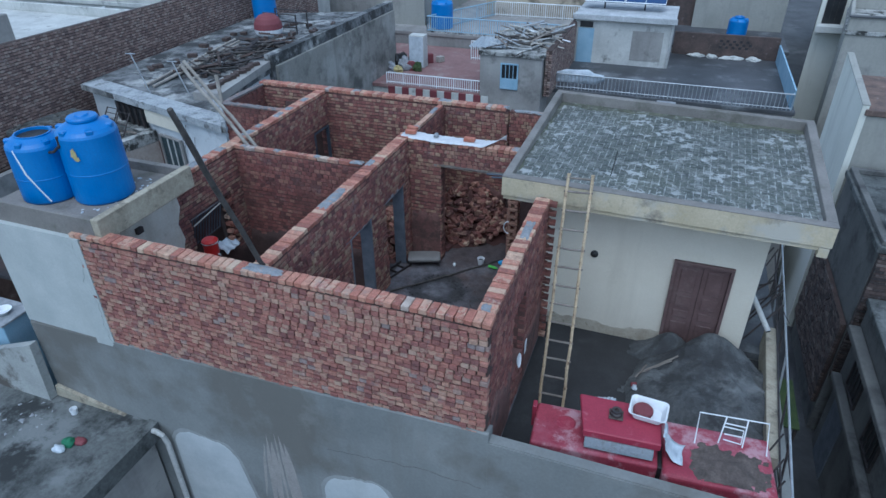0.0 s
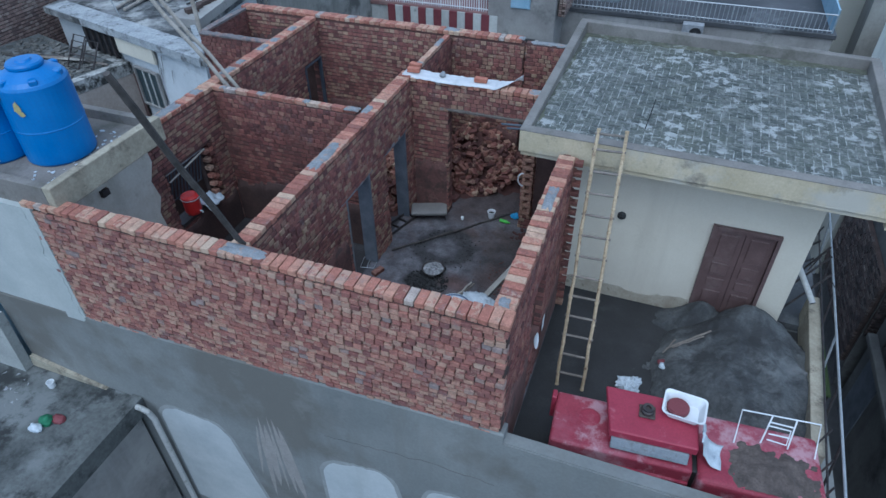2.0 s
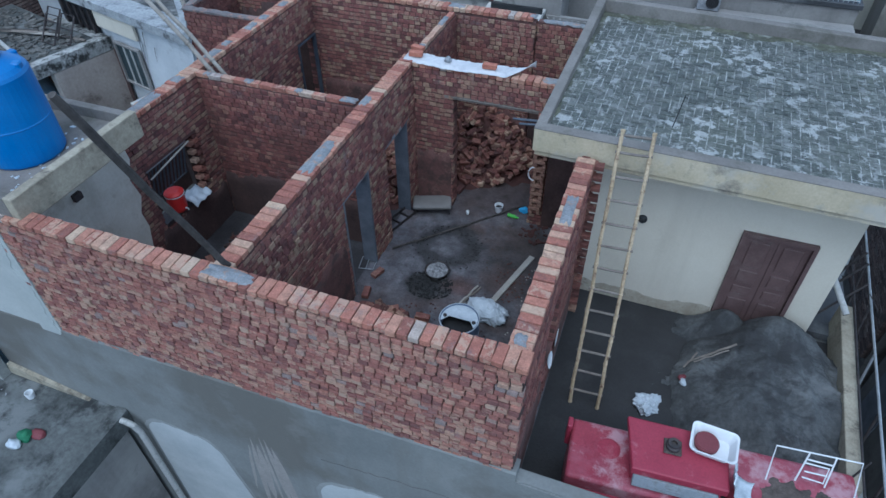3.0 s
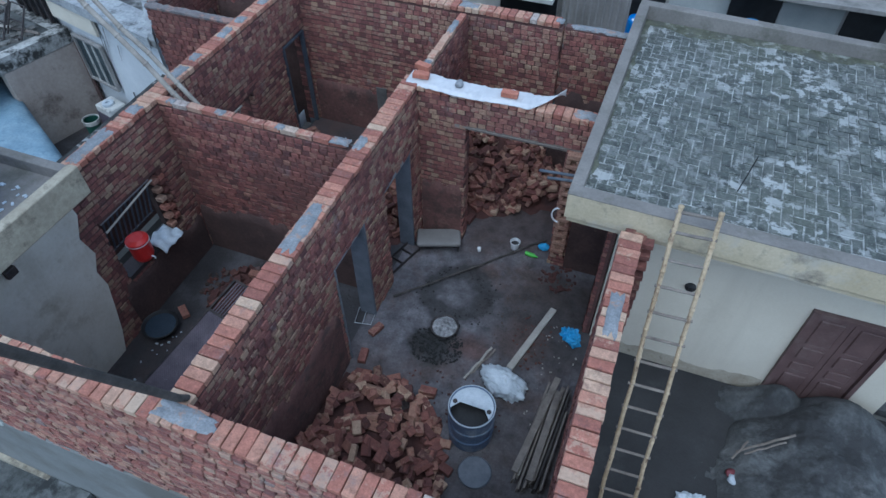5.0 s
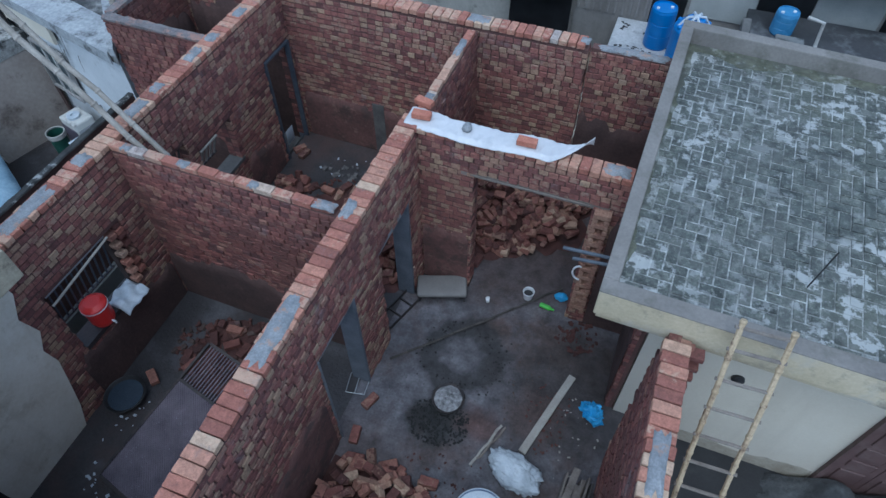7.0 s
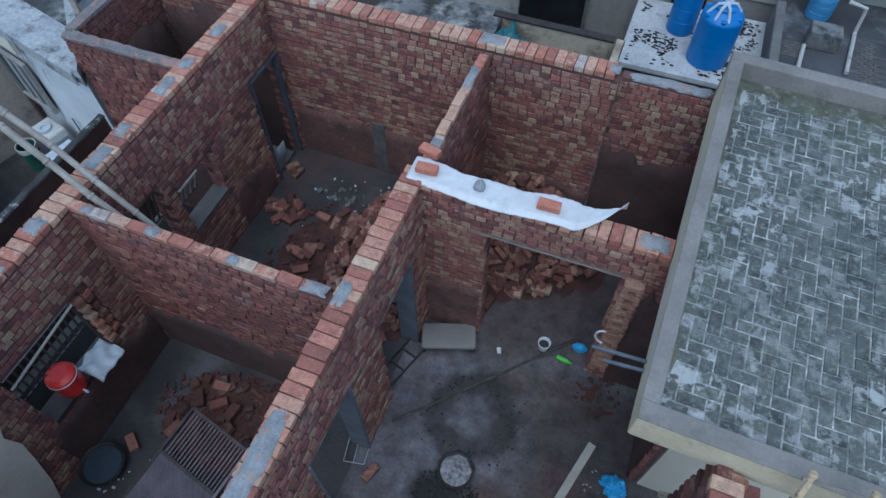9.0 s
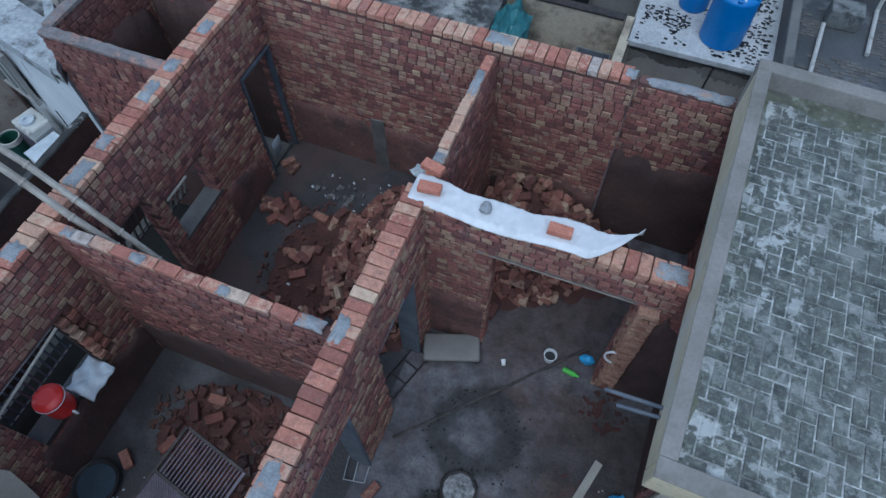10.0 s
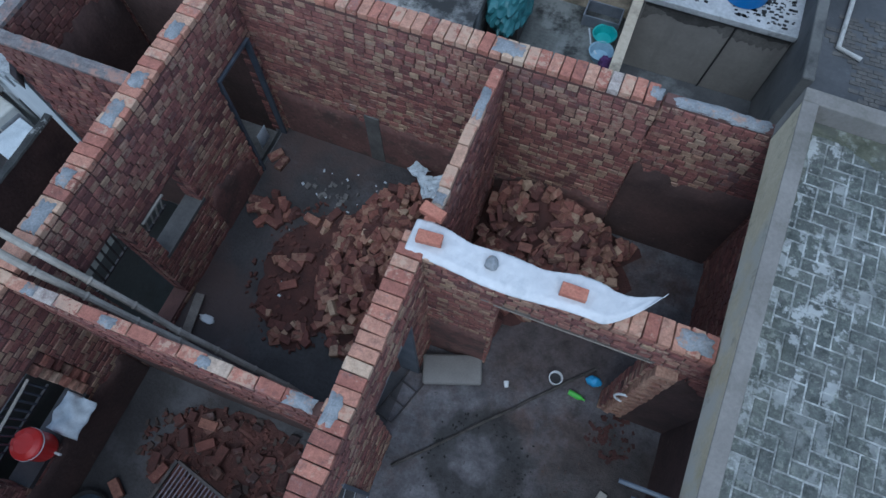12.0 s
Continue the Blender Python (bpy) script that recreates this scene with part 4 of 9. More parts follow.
# cement smears and bed joints on the wall tops
for w, spots in ((W_FRONT, [(-3.12, -2.37, 6.91, 7.13, 2.985)]),
                 (W_RIGHT, [(0.40, 0.58, 9.05, 9.75, 2.955), (0.38, 0.55, 7.15, 7.35, 2.95)]),
                 (W_MID, [(-3.06, -2.83, 8.92, 9.92, 2.925), (-3.06, -2.9, 10.80, 11.15, 2.925)]),
                 (W_LEFT, [(-6.27, -6.07, 11.35, 11.75, 2.925), (-6.27, -6.08, 12.55, 12.95, 2.925), (-6.27, -6.07, 13.05, 13.3, 2.925), (-6.28, -6.05, 9.3, 10.2, 2.925), (-6.28, -6.05, 10.45, 10.7, 2.925), (-6.27, -6.1, 11.85, 12.1, 2.925), (-6.25, -6.06, 13.7, 14.0, 2.925)]),
                 (W_CROSS, [(-5.9, -5.75, 10.88, 11.01, 2.912), (-5.15, -4.95, 10.88, 11.0, 2.912), (-4.2, -4.05, 10.88, 11.0, 2.912), (-3.4, -3.1, 10.87, 11.02, 2.912)]),
                 (W_MID2, [(-2.95, -2.82, 13.9, 14.4, 2.925), (-2.95, -2.82, 12.95, 13.1, 2.925)]),
                 (W_BACK, [(-3.05, -2.65, 14.76, 14.97, 2.945), (-5.35, -5.1, 14.78, 14.95, 2.945), (-1.42, -1.26, 14.78, 14.95, 2.942)]),
                 (W_BACK2, [(-1.24, -0.3, 14.83, 15.0, 2.865), (-0.6, -0.16, 14.83, 15.0, 2.862)]),
                 ):
    for i, s in enumerate(spots):
        cement_patch(w, *s, seed=int(abs(s[0] * 31 + s[2] * 17)) + i)


# cement-plastered reveals of the two doorways in the partition, and the reveal of the bath doorway
for y in (10.50, 12.06):
    part("door_reveal", boxed(-3.06, -2.81, y - 0.03, y + 0.012, 0.0, 1.975), M_STEEL_GREY, W_MID, "smooth grey cement door reveal")
part("door_edge", boxed(-2.824, -2.802, 9.640, 9.662, 0.0, 1.96), M_GALV_DULL, W_MID, "pale steel edge of the doorway")
part("lintel", boxed(-3.045, -2.825, 9.5, 10.65, 1.93, 2.0), M_CEMENT, W_MID, "grey concrete lintel")
part("lintel", boxed(-3.045, -2.825, 11.1, 12.2, 1.93, 2.0), M_CEMENT, W_MID, "grey concrete lintel")
part("lintel", boxed(-2.25, -0.4, 12.455, 12.665, 2.33, 2.40), M_WOOD, W_SHEET, "weathered timber lintel")
part("lintel_rod", tube(bmesh.new(), [(-2.12, 12.435, 2.375), (-0.62, 12.435, 2.385)], 0.008), M_WOOD, W_SHEET, "thin rod")


def door_frame(name, label, y0, y1, x0, x1, z1, wall_label="grey steel door frame"):
    d = thing(name, label, "door frame", kind="structure")
    part("jamb", boxed(x0, x1, y0, y0 + 0.032, 0.0, z1), M_FRAME, d)
    part("jamb", boxed(x0, x1, y1 - 0.032, y1, 0.0, z1), M_FRAME, d)
    part("head", boxed(x0, x1, y0 + 0.034, y1 - 0.034, z1 - 0.032, z1), M_FRAME, d)
    return d


door_frame("door_1", "grey steel door frame without a door in the brick wall", 13.96, 14.67, -6.115, -6.03, 2.01)

# patch of grey plaster low on the back wall, and bricks of the toothed jamb
part("plaster_strip", boxed(-4.66, -4.45, 14.725, 14.752, 0.0, 1.05), M_DULL, W_BACK, "grey plastered strip")


def toothed(parent, x, y, z0, z1, dx, dy, seed):
    """Toothing: every other brick juts out to take a later wall."""
    r = random.Random(seed)
    k = 0
    z = z0
    while z < z1:
        jut = 0.075 if k % 2 else 0.0
        m = pose(x + dx * jut + r.uniform(-0.01, 0.01), y + dy * jut + r.uniform(-0.01, 0.01), z + BH / 2, 0, 0, (90 if dy else 0) + r.uniform(-3, 3))
        brick_at(r.choice(LOOSE[:4]), m, parent)
        if k % 2 == 0:
            brick_at(LOOSE[5], pose(x + 0.12 * abs(dy), y + 0.12 * abs(dx), z + BH / 2, 0, 0, r.uniform(-4, 4)), parent)
        z += COURSE * 1.02
        k += 1


def jutting(parent, x, y, z0, z1, seed):
    """A narrow pier of buff bricks with toothing holes: one brick across, then two bats with a gap between them."""
    r = random.Random(seed)
    for k in range(int((z1 - z0) / COURSE)):
        z = z0 + (k + 0.5) * COURSE
        if k % 2:
            brick_at(r.choice(BUFF_LONG), pose(x + r.uniform(-0.008, 0.008), y - 0.03, z, 0, r.uniform(-2, 2), r.uniform(-4, 4)), parent)
        else:
            for dx in (-0.072, 0.072):
                brick_at(r.choice(BUFF_BATS), pose(x + dx + r.uniform(-0.008, 0.008), y - 0.03, z, 0, 0, r.uniform(-6, 6)), parent)


M_BUFFBRICK = surface("buff_brick", (0.25, 0.125, 0.092), (0.40, 0.255, 0.18), 7, 0.93, 40, 0.6, grain=0.5)
BUFF_LONG = [brick_mesh(0.205, 0.11, BH - 0.006, 64 + i, M_BUFFBRICK) for i in range(3)]
BUFF_BATS = [brick_mesh(0.062, 0.11, BH - 0.006, 68 + i, M_BUFFBRICK) for i in range(3)]
HALVES = [brick_mesh(0.12, 0.108, BH, 75 + i, M_TOP_ONE if i else M_LOOSE_ONE) for i in range(3)]
jutting(W_SHEET, -0.46, 12.44, 0.30, 2.40, 3)
# backing block added so that the toothing holes look dark
part("jamb_core", boxed(-6.26, -6.17, 10.285, 10.518, 0.95, 1.998), M_MORTAR, W_LEFT, "mortar backing added behind the toothing")
r_ = random.Random(9)
for k in range(int(1.04 / COURSE)):
    for j in range(2):
        if (k + j) % 2 == 0 or r_.random() < 0.12:
            brick_at(r_.choice(HALVES), pose(-6.115 + r_.uniform(-0.012, 0.008), 10.343 + 0.117 * j + r_.uniform(-0.006, 0.006), 0.955 + (k + 0.5) * COURSE, 0, 0, r_.uniform(-3, 3)), W_LEFT)
toothed(W_RIGHT, 0.46, 10.56, 0.02, 2.9, 0, 1, 4)
toothed(W_RIGHT, 0.55, 10.53, 0.02, 2.9, 0, 1, 6)

# window openings in the left wall: steel grilles and the jambs
def grille(name, label, y0, y1, z0, z1, x, lean, n, bar=M_FRAME):
    g = tagged(new(name), label, "window grille", "steel window grilles")
    out = x - lean
    for z, xx in ((z1, x), (z0, out)):
        part("rail", boxed(xx - 0.012, xx + 0.012, y0, y1, z - 0.012, z + 0.012), (M_GALV if bar is M_FRAME else bar) if z == z1 else M_DARKSTEEL, g)
    for i in range(n):
        y = y0 + (y1 - y0) * (i + 0.5) / n
        part("slat", tube(bmesh.new(), [(x, y, z1), (out, y, z0)], 0.014, 6), bar, g)
    return g


grille("window_grille", "steel grille leaning out of the window opening", 9.28, 10.25, 1.30, 1.97, -6.09, 0.17, 11)
grille("window_grille", "weathered wooden grille tilted in a low window opening", 11.30, 11.88, 1.45, 2.06, -6.10, 0.16, 6, M_POLE)
grille("window_grille", "pale wooden grille tilted in the small window opening", 12.12, 12.52, 1.40, 1.74, -6.05, 0.12, 4, M_WOOD_PALE)
part("window_sill", boxed(-6.29, -6.04, 12.05, 12.92, 0.93, 0.985), M_DULL, W_LEFT, "dull grey cement sill")

# ---- stair-head room with the water tanks ----
bm = bmesh.new()
box(bm, -8.02, -6.045, 6.875, 8.44, 0.84, 2.9)
STAIR_WALL = solid("wall_stair_room", bm, M_WHITEWASH, "pale whitewashed wall of the stair-head room", "wall", "structure")
bm = bmesh.new()
pts = [(7.135, 0.0), (8.6, 0.0), (8.72, 0.35), (8.82, 0.8), (8.9, 1.2), (8.86, 1.5), (8.98, 1.75), (8.9, 2.1), (9.04, 2.4), (9.0, 2.75), (9.05, 2.88), (7.135, 2.88)]
a = [bm.verts.new((-6.02, y, z)) for y, z in pts]
b = [bm.verts.new((-6.3, y, z)) for y, z in pts]
bm.faces.new(a)
bm.faces.new(b[::-1])
for i in range(len(pts)):
    j = (i + 1) % len(pts)
    bm.faces.new((a[i], b[i], b[j], a[j]))
solid("wall_stair_inner", bm, M_DAMPCREAM, "cream plastered wall with a broken edge against brick", "wall", "structure")
solid("wall_stair_door", boxed(-6.016, -6.0, 7.15, 7.5, 0.0, 1.1), M_GLASS_DARK, "dark low opening to the stairs", "opening", "structure")
bm = bmesh.new()
cols = []
for i in range(41):
    z = 0.74 + 2.14 * i / 40
    x = -6.08 + 0.13 * noise.noise(Vector((z * 2.2, 0, 3))) + 0.06 * noise.noise(Vector((z * 8, 0, 6))) - 0.05 * (z - 0.9)
    cols.append([bm.verts.new((-6.45, 6.8735, z)), bm.verts.new((-6.44, 6.866, z)), bm.verts.new((x - 0.02, 6.866, z)), bm.verts.new((x, 6.888, z))])
for p, q in zip(cols, cols[1:]):
    for i in range(3):
        bm.faces.new((p[i], p[i + 1], q[i + 1], q[i]))
part("wash_edge", bm, M_WHITEWASH, STAIR_WALL, "ragged edge of the whitewash over the bricks")
roof = solid("stair_roof", bevelled(-8.1, -5.62, 6.98, 9.08, 2.9, 3.08, 0.015), M_SLAB, "grey concrete roof slab under the blue tanks", "roof", "structure")
part("upstand", bevelled(-8.1, -5.74, 6.96, 7.08, 2.88, 3.26, 0.012), M_SLAB, roof, "grey front upstand")
part("upstand", bevelled(-5.74, -5.60, 6.96, 9.10, 2.87, 3.27, 0.015), M_FASCIA_GRIMY, roof, "faded yellow upstand")
part("upstand", bevelled(-8.1, -5.742, 8.98, 9.10, 2.88, 3.24, 0.012), M_SLAB, roof, "mossy back upstand")
tagged(new("junction_box", mesh_of("junction_box", bevelled(-6.02, -5.95, 7.92, 8.06, 2.42, 2.53, 0.01), M_DARKSTEEL)), "small dark metal box on the cream wall", "junction box")


def prism_of(points, y0, y1):
    """A bar along y with the given outline in x and z."""
    bm = bmesh.new()
    rings = [[bm.verts.new((x, y, z)) for x, z in points] for y in (y0, y1)]
    bm.faces.new(rings[0])
    bm.faces.new(rings[1][::-1])
    for i in range(len(points)):
        j = (i + 1) % len(points)
        bm.faces.new((rings[0][i], rings[1][i], rings[1][j], rings[0][j]))
    return bm


def slab_like(x0, x1, y0, y1, z0, z1):
    """A rough pad of mortar with an uneven top."""
    bm = grid_sheet(x0, x1, y0, y1, 24, 7, lambda x, y: z1 + 0.022 * noise.noise(Vector((x * 9, y * 9, 1))) + 0.012 * noise.noise(Vector((x * 26, y * 26, 4))) - 0.35 * max(0, 0.03 - (y - y0)) - 0.35 * max(0, 0.03 - (y1 - y)))
    edges = [e for e in bm.edges if e.is_boundary]
    made = bmesh.ops.extrude_edge_only(bm, edges=edges)["geom"]
    for v in made:
        if isinstance(v, bmesh.types.BMVert):
            v.co.z = z0 - 0.01
    return bm


M_TOPCOAT = surface("dull_mortar_coat", (0.13, 0.115, 0.115), (0.21, 0.195, 0.195), 7, 0.95, 40, 0.6, grain=0.4, stain=(0.30, 0.185, 0.15), stain_scale=5, stain_at=(0.50, 0.60))
part("top_coat", slab_like(-8.0, -6.29, 13.085, 13.235, TOP - 0.06, TOP - 0.022), M_TOPCOAT, W_BATH, "dull cement coat along the wall top")
part("top_coat", slab_like(-8.065, -7.915, 13.24, 14.74, TOP - 0.06, TOP - 0.025), M_TOPCOAT, W_BATH2, "dull cement coat along the wall top")


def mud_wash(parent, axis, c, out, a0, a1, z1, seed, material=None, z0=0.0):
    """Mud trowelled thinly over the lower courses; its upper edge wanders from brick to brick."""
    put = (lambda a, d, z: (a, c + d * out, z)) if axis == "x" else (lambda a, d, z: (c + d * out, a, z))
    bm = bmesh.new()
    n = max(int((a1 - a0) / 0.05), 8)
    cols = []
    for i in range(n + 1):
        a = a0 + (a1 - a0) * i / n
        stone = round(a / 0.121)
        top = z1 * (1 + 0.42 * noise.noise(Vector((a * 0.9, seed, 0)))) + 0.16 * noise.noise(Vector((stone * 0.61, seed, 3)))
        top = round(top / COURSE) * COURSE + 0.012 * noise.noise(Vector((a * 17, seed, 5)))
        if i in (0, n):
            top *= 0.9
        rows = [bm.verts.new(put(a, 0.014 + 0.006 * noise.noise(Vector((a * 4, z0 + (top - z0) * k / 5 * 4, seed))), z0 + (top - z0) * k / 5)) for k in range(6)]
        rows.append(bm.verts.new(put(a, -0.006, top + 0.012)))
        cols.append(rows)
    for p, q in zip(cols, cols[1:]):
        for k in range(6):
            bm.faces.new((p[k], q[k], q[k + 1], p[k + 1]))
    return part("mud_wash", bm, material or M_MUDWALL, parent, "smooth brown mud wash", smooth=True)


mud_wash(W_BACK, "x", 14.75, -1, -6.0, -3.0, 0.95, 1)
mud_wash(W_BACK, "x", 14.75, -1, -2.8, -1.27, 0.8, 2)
# the roof slab's shade on this recess is painted with the dark wash
mud_wash(W_BACK2, "x", 14.84, -1, -1.24, 0.2, 1.75, 3, M_MUD_SHADED)
# the dark depth of the small outer room is painted on its walls
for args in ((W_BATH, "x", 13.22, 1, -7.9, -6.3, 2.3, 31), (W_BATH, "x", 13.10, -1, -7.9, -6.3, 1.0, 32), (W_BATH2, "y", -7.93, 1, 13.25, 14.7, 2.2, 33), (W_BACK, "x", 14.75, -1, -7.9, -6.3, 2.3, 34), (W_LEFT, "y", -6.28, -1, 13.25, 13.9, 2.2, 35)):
    mud_wash(*args, M_MUD_SHADED, -0.2)
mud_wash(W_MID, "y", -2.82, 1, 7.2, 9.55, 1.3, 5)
mud_wash(W_LEFT, "y", -6.05, 1, 9.05, 10.85, 0.85, 6, M_MUD_SHADED)
mud_wash(W_CROSS, "x", 10.88, -1, -6.03, -3.08, 0.95, 16, M_MUD_SHADED)
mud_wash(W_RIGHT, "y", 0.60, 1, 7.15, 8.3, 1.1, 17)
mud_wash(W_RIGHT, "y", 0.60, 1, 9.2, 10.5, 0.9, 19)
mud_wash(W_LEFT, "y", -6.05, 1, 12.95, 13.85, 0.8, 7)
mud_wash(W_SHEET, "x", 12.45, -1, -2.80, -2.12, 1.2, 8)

# ---- house with the tiled roof ----
bm = bmesh.new()
outline = [(0.36, TERRACE_Z), (2.80, TERRACE_Z), (2.80, 1.78), (3.81, 1.78), (3.81, TERRACE_Z), (4.22, TERRACE_Z), (4.22, 2.80), (0.36, 2.80)]
rings = [[bm.verts.new((x, y, z)) for x, z in outline] for y in (11.26, 11.48)]
bm.faces.new(rings[0])
bm.faces.new(rings[1][::-1])
for i in range(len(outline)):
    j = (i + 1) % len(outline)
    bm.faces.new((rings[0][i], rings[1][i], rings[1][j], rings[0][j]))
W_CREAM = solid("wall_cream_front", bm, M_CREAM, "cream painted wall with a damp stained foot", "wall", "structure")
cement_patch(W_SHEET, -0.62, -0.25, 12.45, 12.67, TOP - 0.015, 61)
W_COURT = brick_wall("wall_court_side", "dark red brick wall under the roof slab", "y", 11.27, 12.44, 0.235, 0.355, -0.02, 2.80, caps=False, faces=("lo",), seed=51)
brick_wall("wall_court_side_back", "dark red brick wall in the back room", "y", 12.68, 14.83, 0.235, 0.355, -0.02, 2.80, caps=False, faces=("lo",), seed=52)
mud_wash(W_UNDER, "x", 12.45, -1, -0.33, 0.23, 1.9, 23, M_MUD_SHADED)
mud_wash(W_COURT, "y", 0.235, -1, 11.3, 12.43, 1.8, 24, M_MUD_SHADED)
solid("wall_cream_left", boxed(0.36, 0.58, 11.485, 14.9, TERRACE_Z, 2.80), M_CREAM, "cream plastered side wall", "wall", "structure")
solid("wall_cream_right", boxed(4.0, 4.22, 11.485, 14.9, -4.45, 2.80), M_CREAM, "cream plastered alley wall", "wall", "structure")
solid("wall_cream_back", boxed(0.585, 3.995, 14.7, 14.9, TERRACE_Z, 2.80), M_CREAM, "cream plastered back wall", "wall", "structure")

door = thing("door_2", "closed brown double door with raised panels", "door", kind="structure")
part("frame", boxed(2.802, 2.86, 11.20, 11.46, TERRACE_Z, 1.775), M_DOOR, door)
part("frame", boxed(3.75, 3.808, 11.20, 11.46, TERRACE_Z, 1.775), M_DOOR, door)
part("frame", boxed(2.862, 3.748, 11.20, 11.46, 1.715, 1.775), M_DOOR, door)
for x0, x1 in ((2.865, 3.303), (3.309, 3.745)):
    leaf = part("leaf", bevelled(x0, x1, 11.25, 11.29, TERRACE_Z + 0.01, 1.71, 0.004), M_DOOR, door)
    for z0, z1 in ((-0.1, 0.45), (0.55, 0.72), (0.80, 1.05), (1.13, 1.62)):
        part("panel", bevelled(x0 + 0.08, x1 - 0.08, 11.236, 11.252, z0, z1, 0.012, 1), M_DOOR, leaf)
wl = thing("wall_lamp", "dark round lamp holder on the cream wall", "wall lamp")
part("base", lathe([(0, 0), (0.07, 0), (0.07, 0.03), (0.03, 0.05), (0.03, 0.09), (0, 0.09)], 16, m=pose(1.40, 11.26, 1.60, 90, 0, 0)), M_BLACK, wl)

SX0, SX1, SY0, SY1, SLAB_LOW = 0.0, 5.2, 0.0, 4.30, 2.815


def slab_floor(x, y):
    """The tiled roof falls gently towards its front edge."""
    return 3.09 + 0.028 * y * (1 - 0.35 * x / 5.2)


def slab_top(x, y):
    """The upstand round the roof grows from a flush lip in front to a low parapet behind."""
    return 3.172 + 0.0616 * y * (1 - 0.3 * x / 5.2)


def slab_box(x0, x1, y0, y1, z0, height, extra=0.0, bevel=0.012):
    bm = bevelled(x0, x1, y0, y1, 0, 1, bevel)
    for v in bm.verts:
        top = height(v.co.x, v.co.y) + extra
        v.co.z = z0 + v.co.z if v.co.z < 0.5 else top + (v.co.z - 1)
    return bm


slab = solid("roof_slab", slab_box(SX0 + 0.02, SX1 - 0.02, SY0 + 0.02, SY1 - 0.02, SLAB_LOW - 0.005, slab_floor, -0.0025, 0.002), M_JOINT, "flat roof slab paved with weathered grey brick tiles", "roof", "structure")
slab.matrix_basis = pose(-0.29, 10.68, 0, 0, 0, -1.4)
part("edge", slab_box(SX0, SX1, SY0, SY0 + 0.13, SLAB_LOW, slab_top), M_FASCIA, slab, "faded yellow fascia")
part("edge", slab_box(SX0, SX0 + 0.13, SY0 + 0.132, SY1 - 0.152, SLAB_LOW, slab_top), M_FASCIA, slab, "faded yellow fascia")
part("edge", slab_box(SX1 - 0.15, SX1, SY0 + 0.132, SY1 - 0.152, SLAB_LOW, slab_top), M_FASCIA, slab, "faded yellow fascia")
part("edge", slab_box(SX0, SX1, SY1 - 0.15, SY1, SLAB_LOW, slab_top, 0.005), M_SLAB, slab, "grey cement upstand")
for dims in ((SX0 - 0.004, SX1 + 0.004, SY0 - 0.004, SY0 + 0.16), (SX0 - 0.004, SX0 + 0.134, SY0 + 0.161, SY1 - 0.156), (SX1 - 0.155, SX1 + 0.004, SY0 + 0.161, SY1 - 0.156)):
    bm = bevelled(*dims, 0, 0.018, 0.005, 1)
    for v in bm.verts:
        v.co.z += slab_top(v.co.x, v.co.y) - 0.006
    part("coping", bm, M_SLAB, slab, "grey cement coping")
for x in (SX0 + 0.133, SX1 - 0.157):
    part("upstand_face", slab_box(x, x + 0.006, SY0 + 0.17, SY1 - 0.156, 3.08, slab_top, -0.008, 0.001), M_SLAB, slab, "grey cement face")
part("drip_edge", boxed(SX0 + 0.03, SX1 - 0.05, SY0 + 0.03, SY0 + 0.13, SLAB_LOW - 0.07, SLAB_LOW - 0.006), M_FASCIA, slab)
part("nib", bevelled(SX1 - 0.17, SX1 - 0.02, SY0 + 0.01, SY0 + 0.16, SLAB_LOW - 0.18, SLAB_LOW - 0.004, 0.012), M_FASCIA, slab, "yellow drip nib")
M_MOSSY = surface("mossy_screed", (0.058, 0.062, 0.042), (0.125, 0.128, 0.095), 5.0, 0.92, 22, 0.4, stain=(0.24, 0.25, 0.23), stain_scale=4.5, stain_at=(0.54, 0.66), grain=0.45, blotch=(0.075, 0.078, 0.068))
bm = bmesh.new()
cols = []
for i in range(53):
    x = SX0 + 0.14 + (SX1 - 0.30) * i / 52
    y = SY1 - 0.34 - 0.14 * noise.noise(Vector((x * 1.7, 0, 4))) - 0.05 * noise.noise(Vector((x * 7, 0, 1)))
    cols.append([bm.verts.new((x, y, slab_floor(x, y) - 0.012)), bm.verts.new((x, y + 0.03, slab_floor(x, y) + 0.009)), bm.verts.new((x, SY1 - 0.155, slab_floor(x, SY1) + 0.012)), bm.verts.new((x, SY1 - 0.155, slab_floor(x, SY1) - 0.02))])
for p, q in zip(cols, cols[1:]):
    for i in range(3):
        bm.faces.new((p[i], q[i], q[i + 1], p[i + 1]))
part("screed", bm, M_MOSSY, slab, "mossy cement screed")
bm = bmesh.new()
cols = []
for i in range(41):
    y = SY0 + 0.2 + (SY1 - 0.40) * i / 40
    x = SX0 + 0.175 + 0.05 * noise.noise(Vector((y * 2.1, 0, 9))) + 0.05 * noise.noise(Vector((y * 8, 0, 2))) + 0.10 * (y / SY1) ** 3
    cols.append([bm.verts.new((SX0 + 0.14, y, slab_floor(0, y) + 0.010)), bm.verts.new((x - 0.03, y, slab_floor(x, y) + 0.007)), bm.verts.new((x, y, slab_floor(x, y) - 0.010))])
for p, q in zip(cols, cols[1:]):
    for i in range(2):
        bm.faces.new((p[i], p[i + 1], q[i + 1], q[i]))
part("screed", bm, M_MOSSY, slab, "mossy dirt along the upstand")
rod = thing("iron_rod", "thin black iron rod standing out of the tiled roof", "rod")
part("rod", tube(bmesh.new(), [(1.47, 11.44, 3.1), (1.50, 11.47, 3.32), (1.53, 11.5, 3.58)], 0.008, 6), M_BLACK, rod)

# mud splashed on the foot of the cream wall
bm = bmesh.new()
cols = []
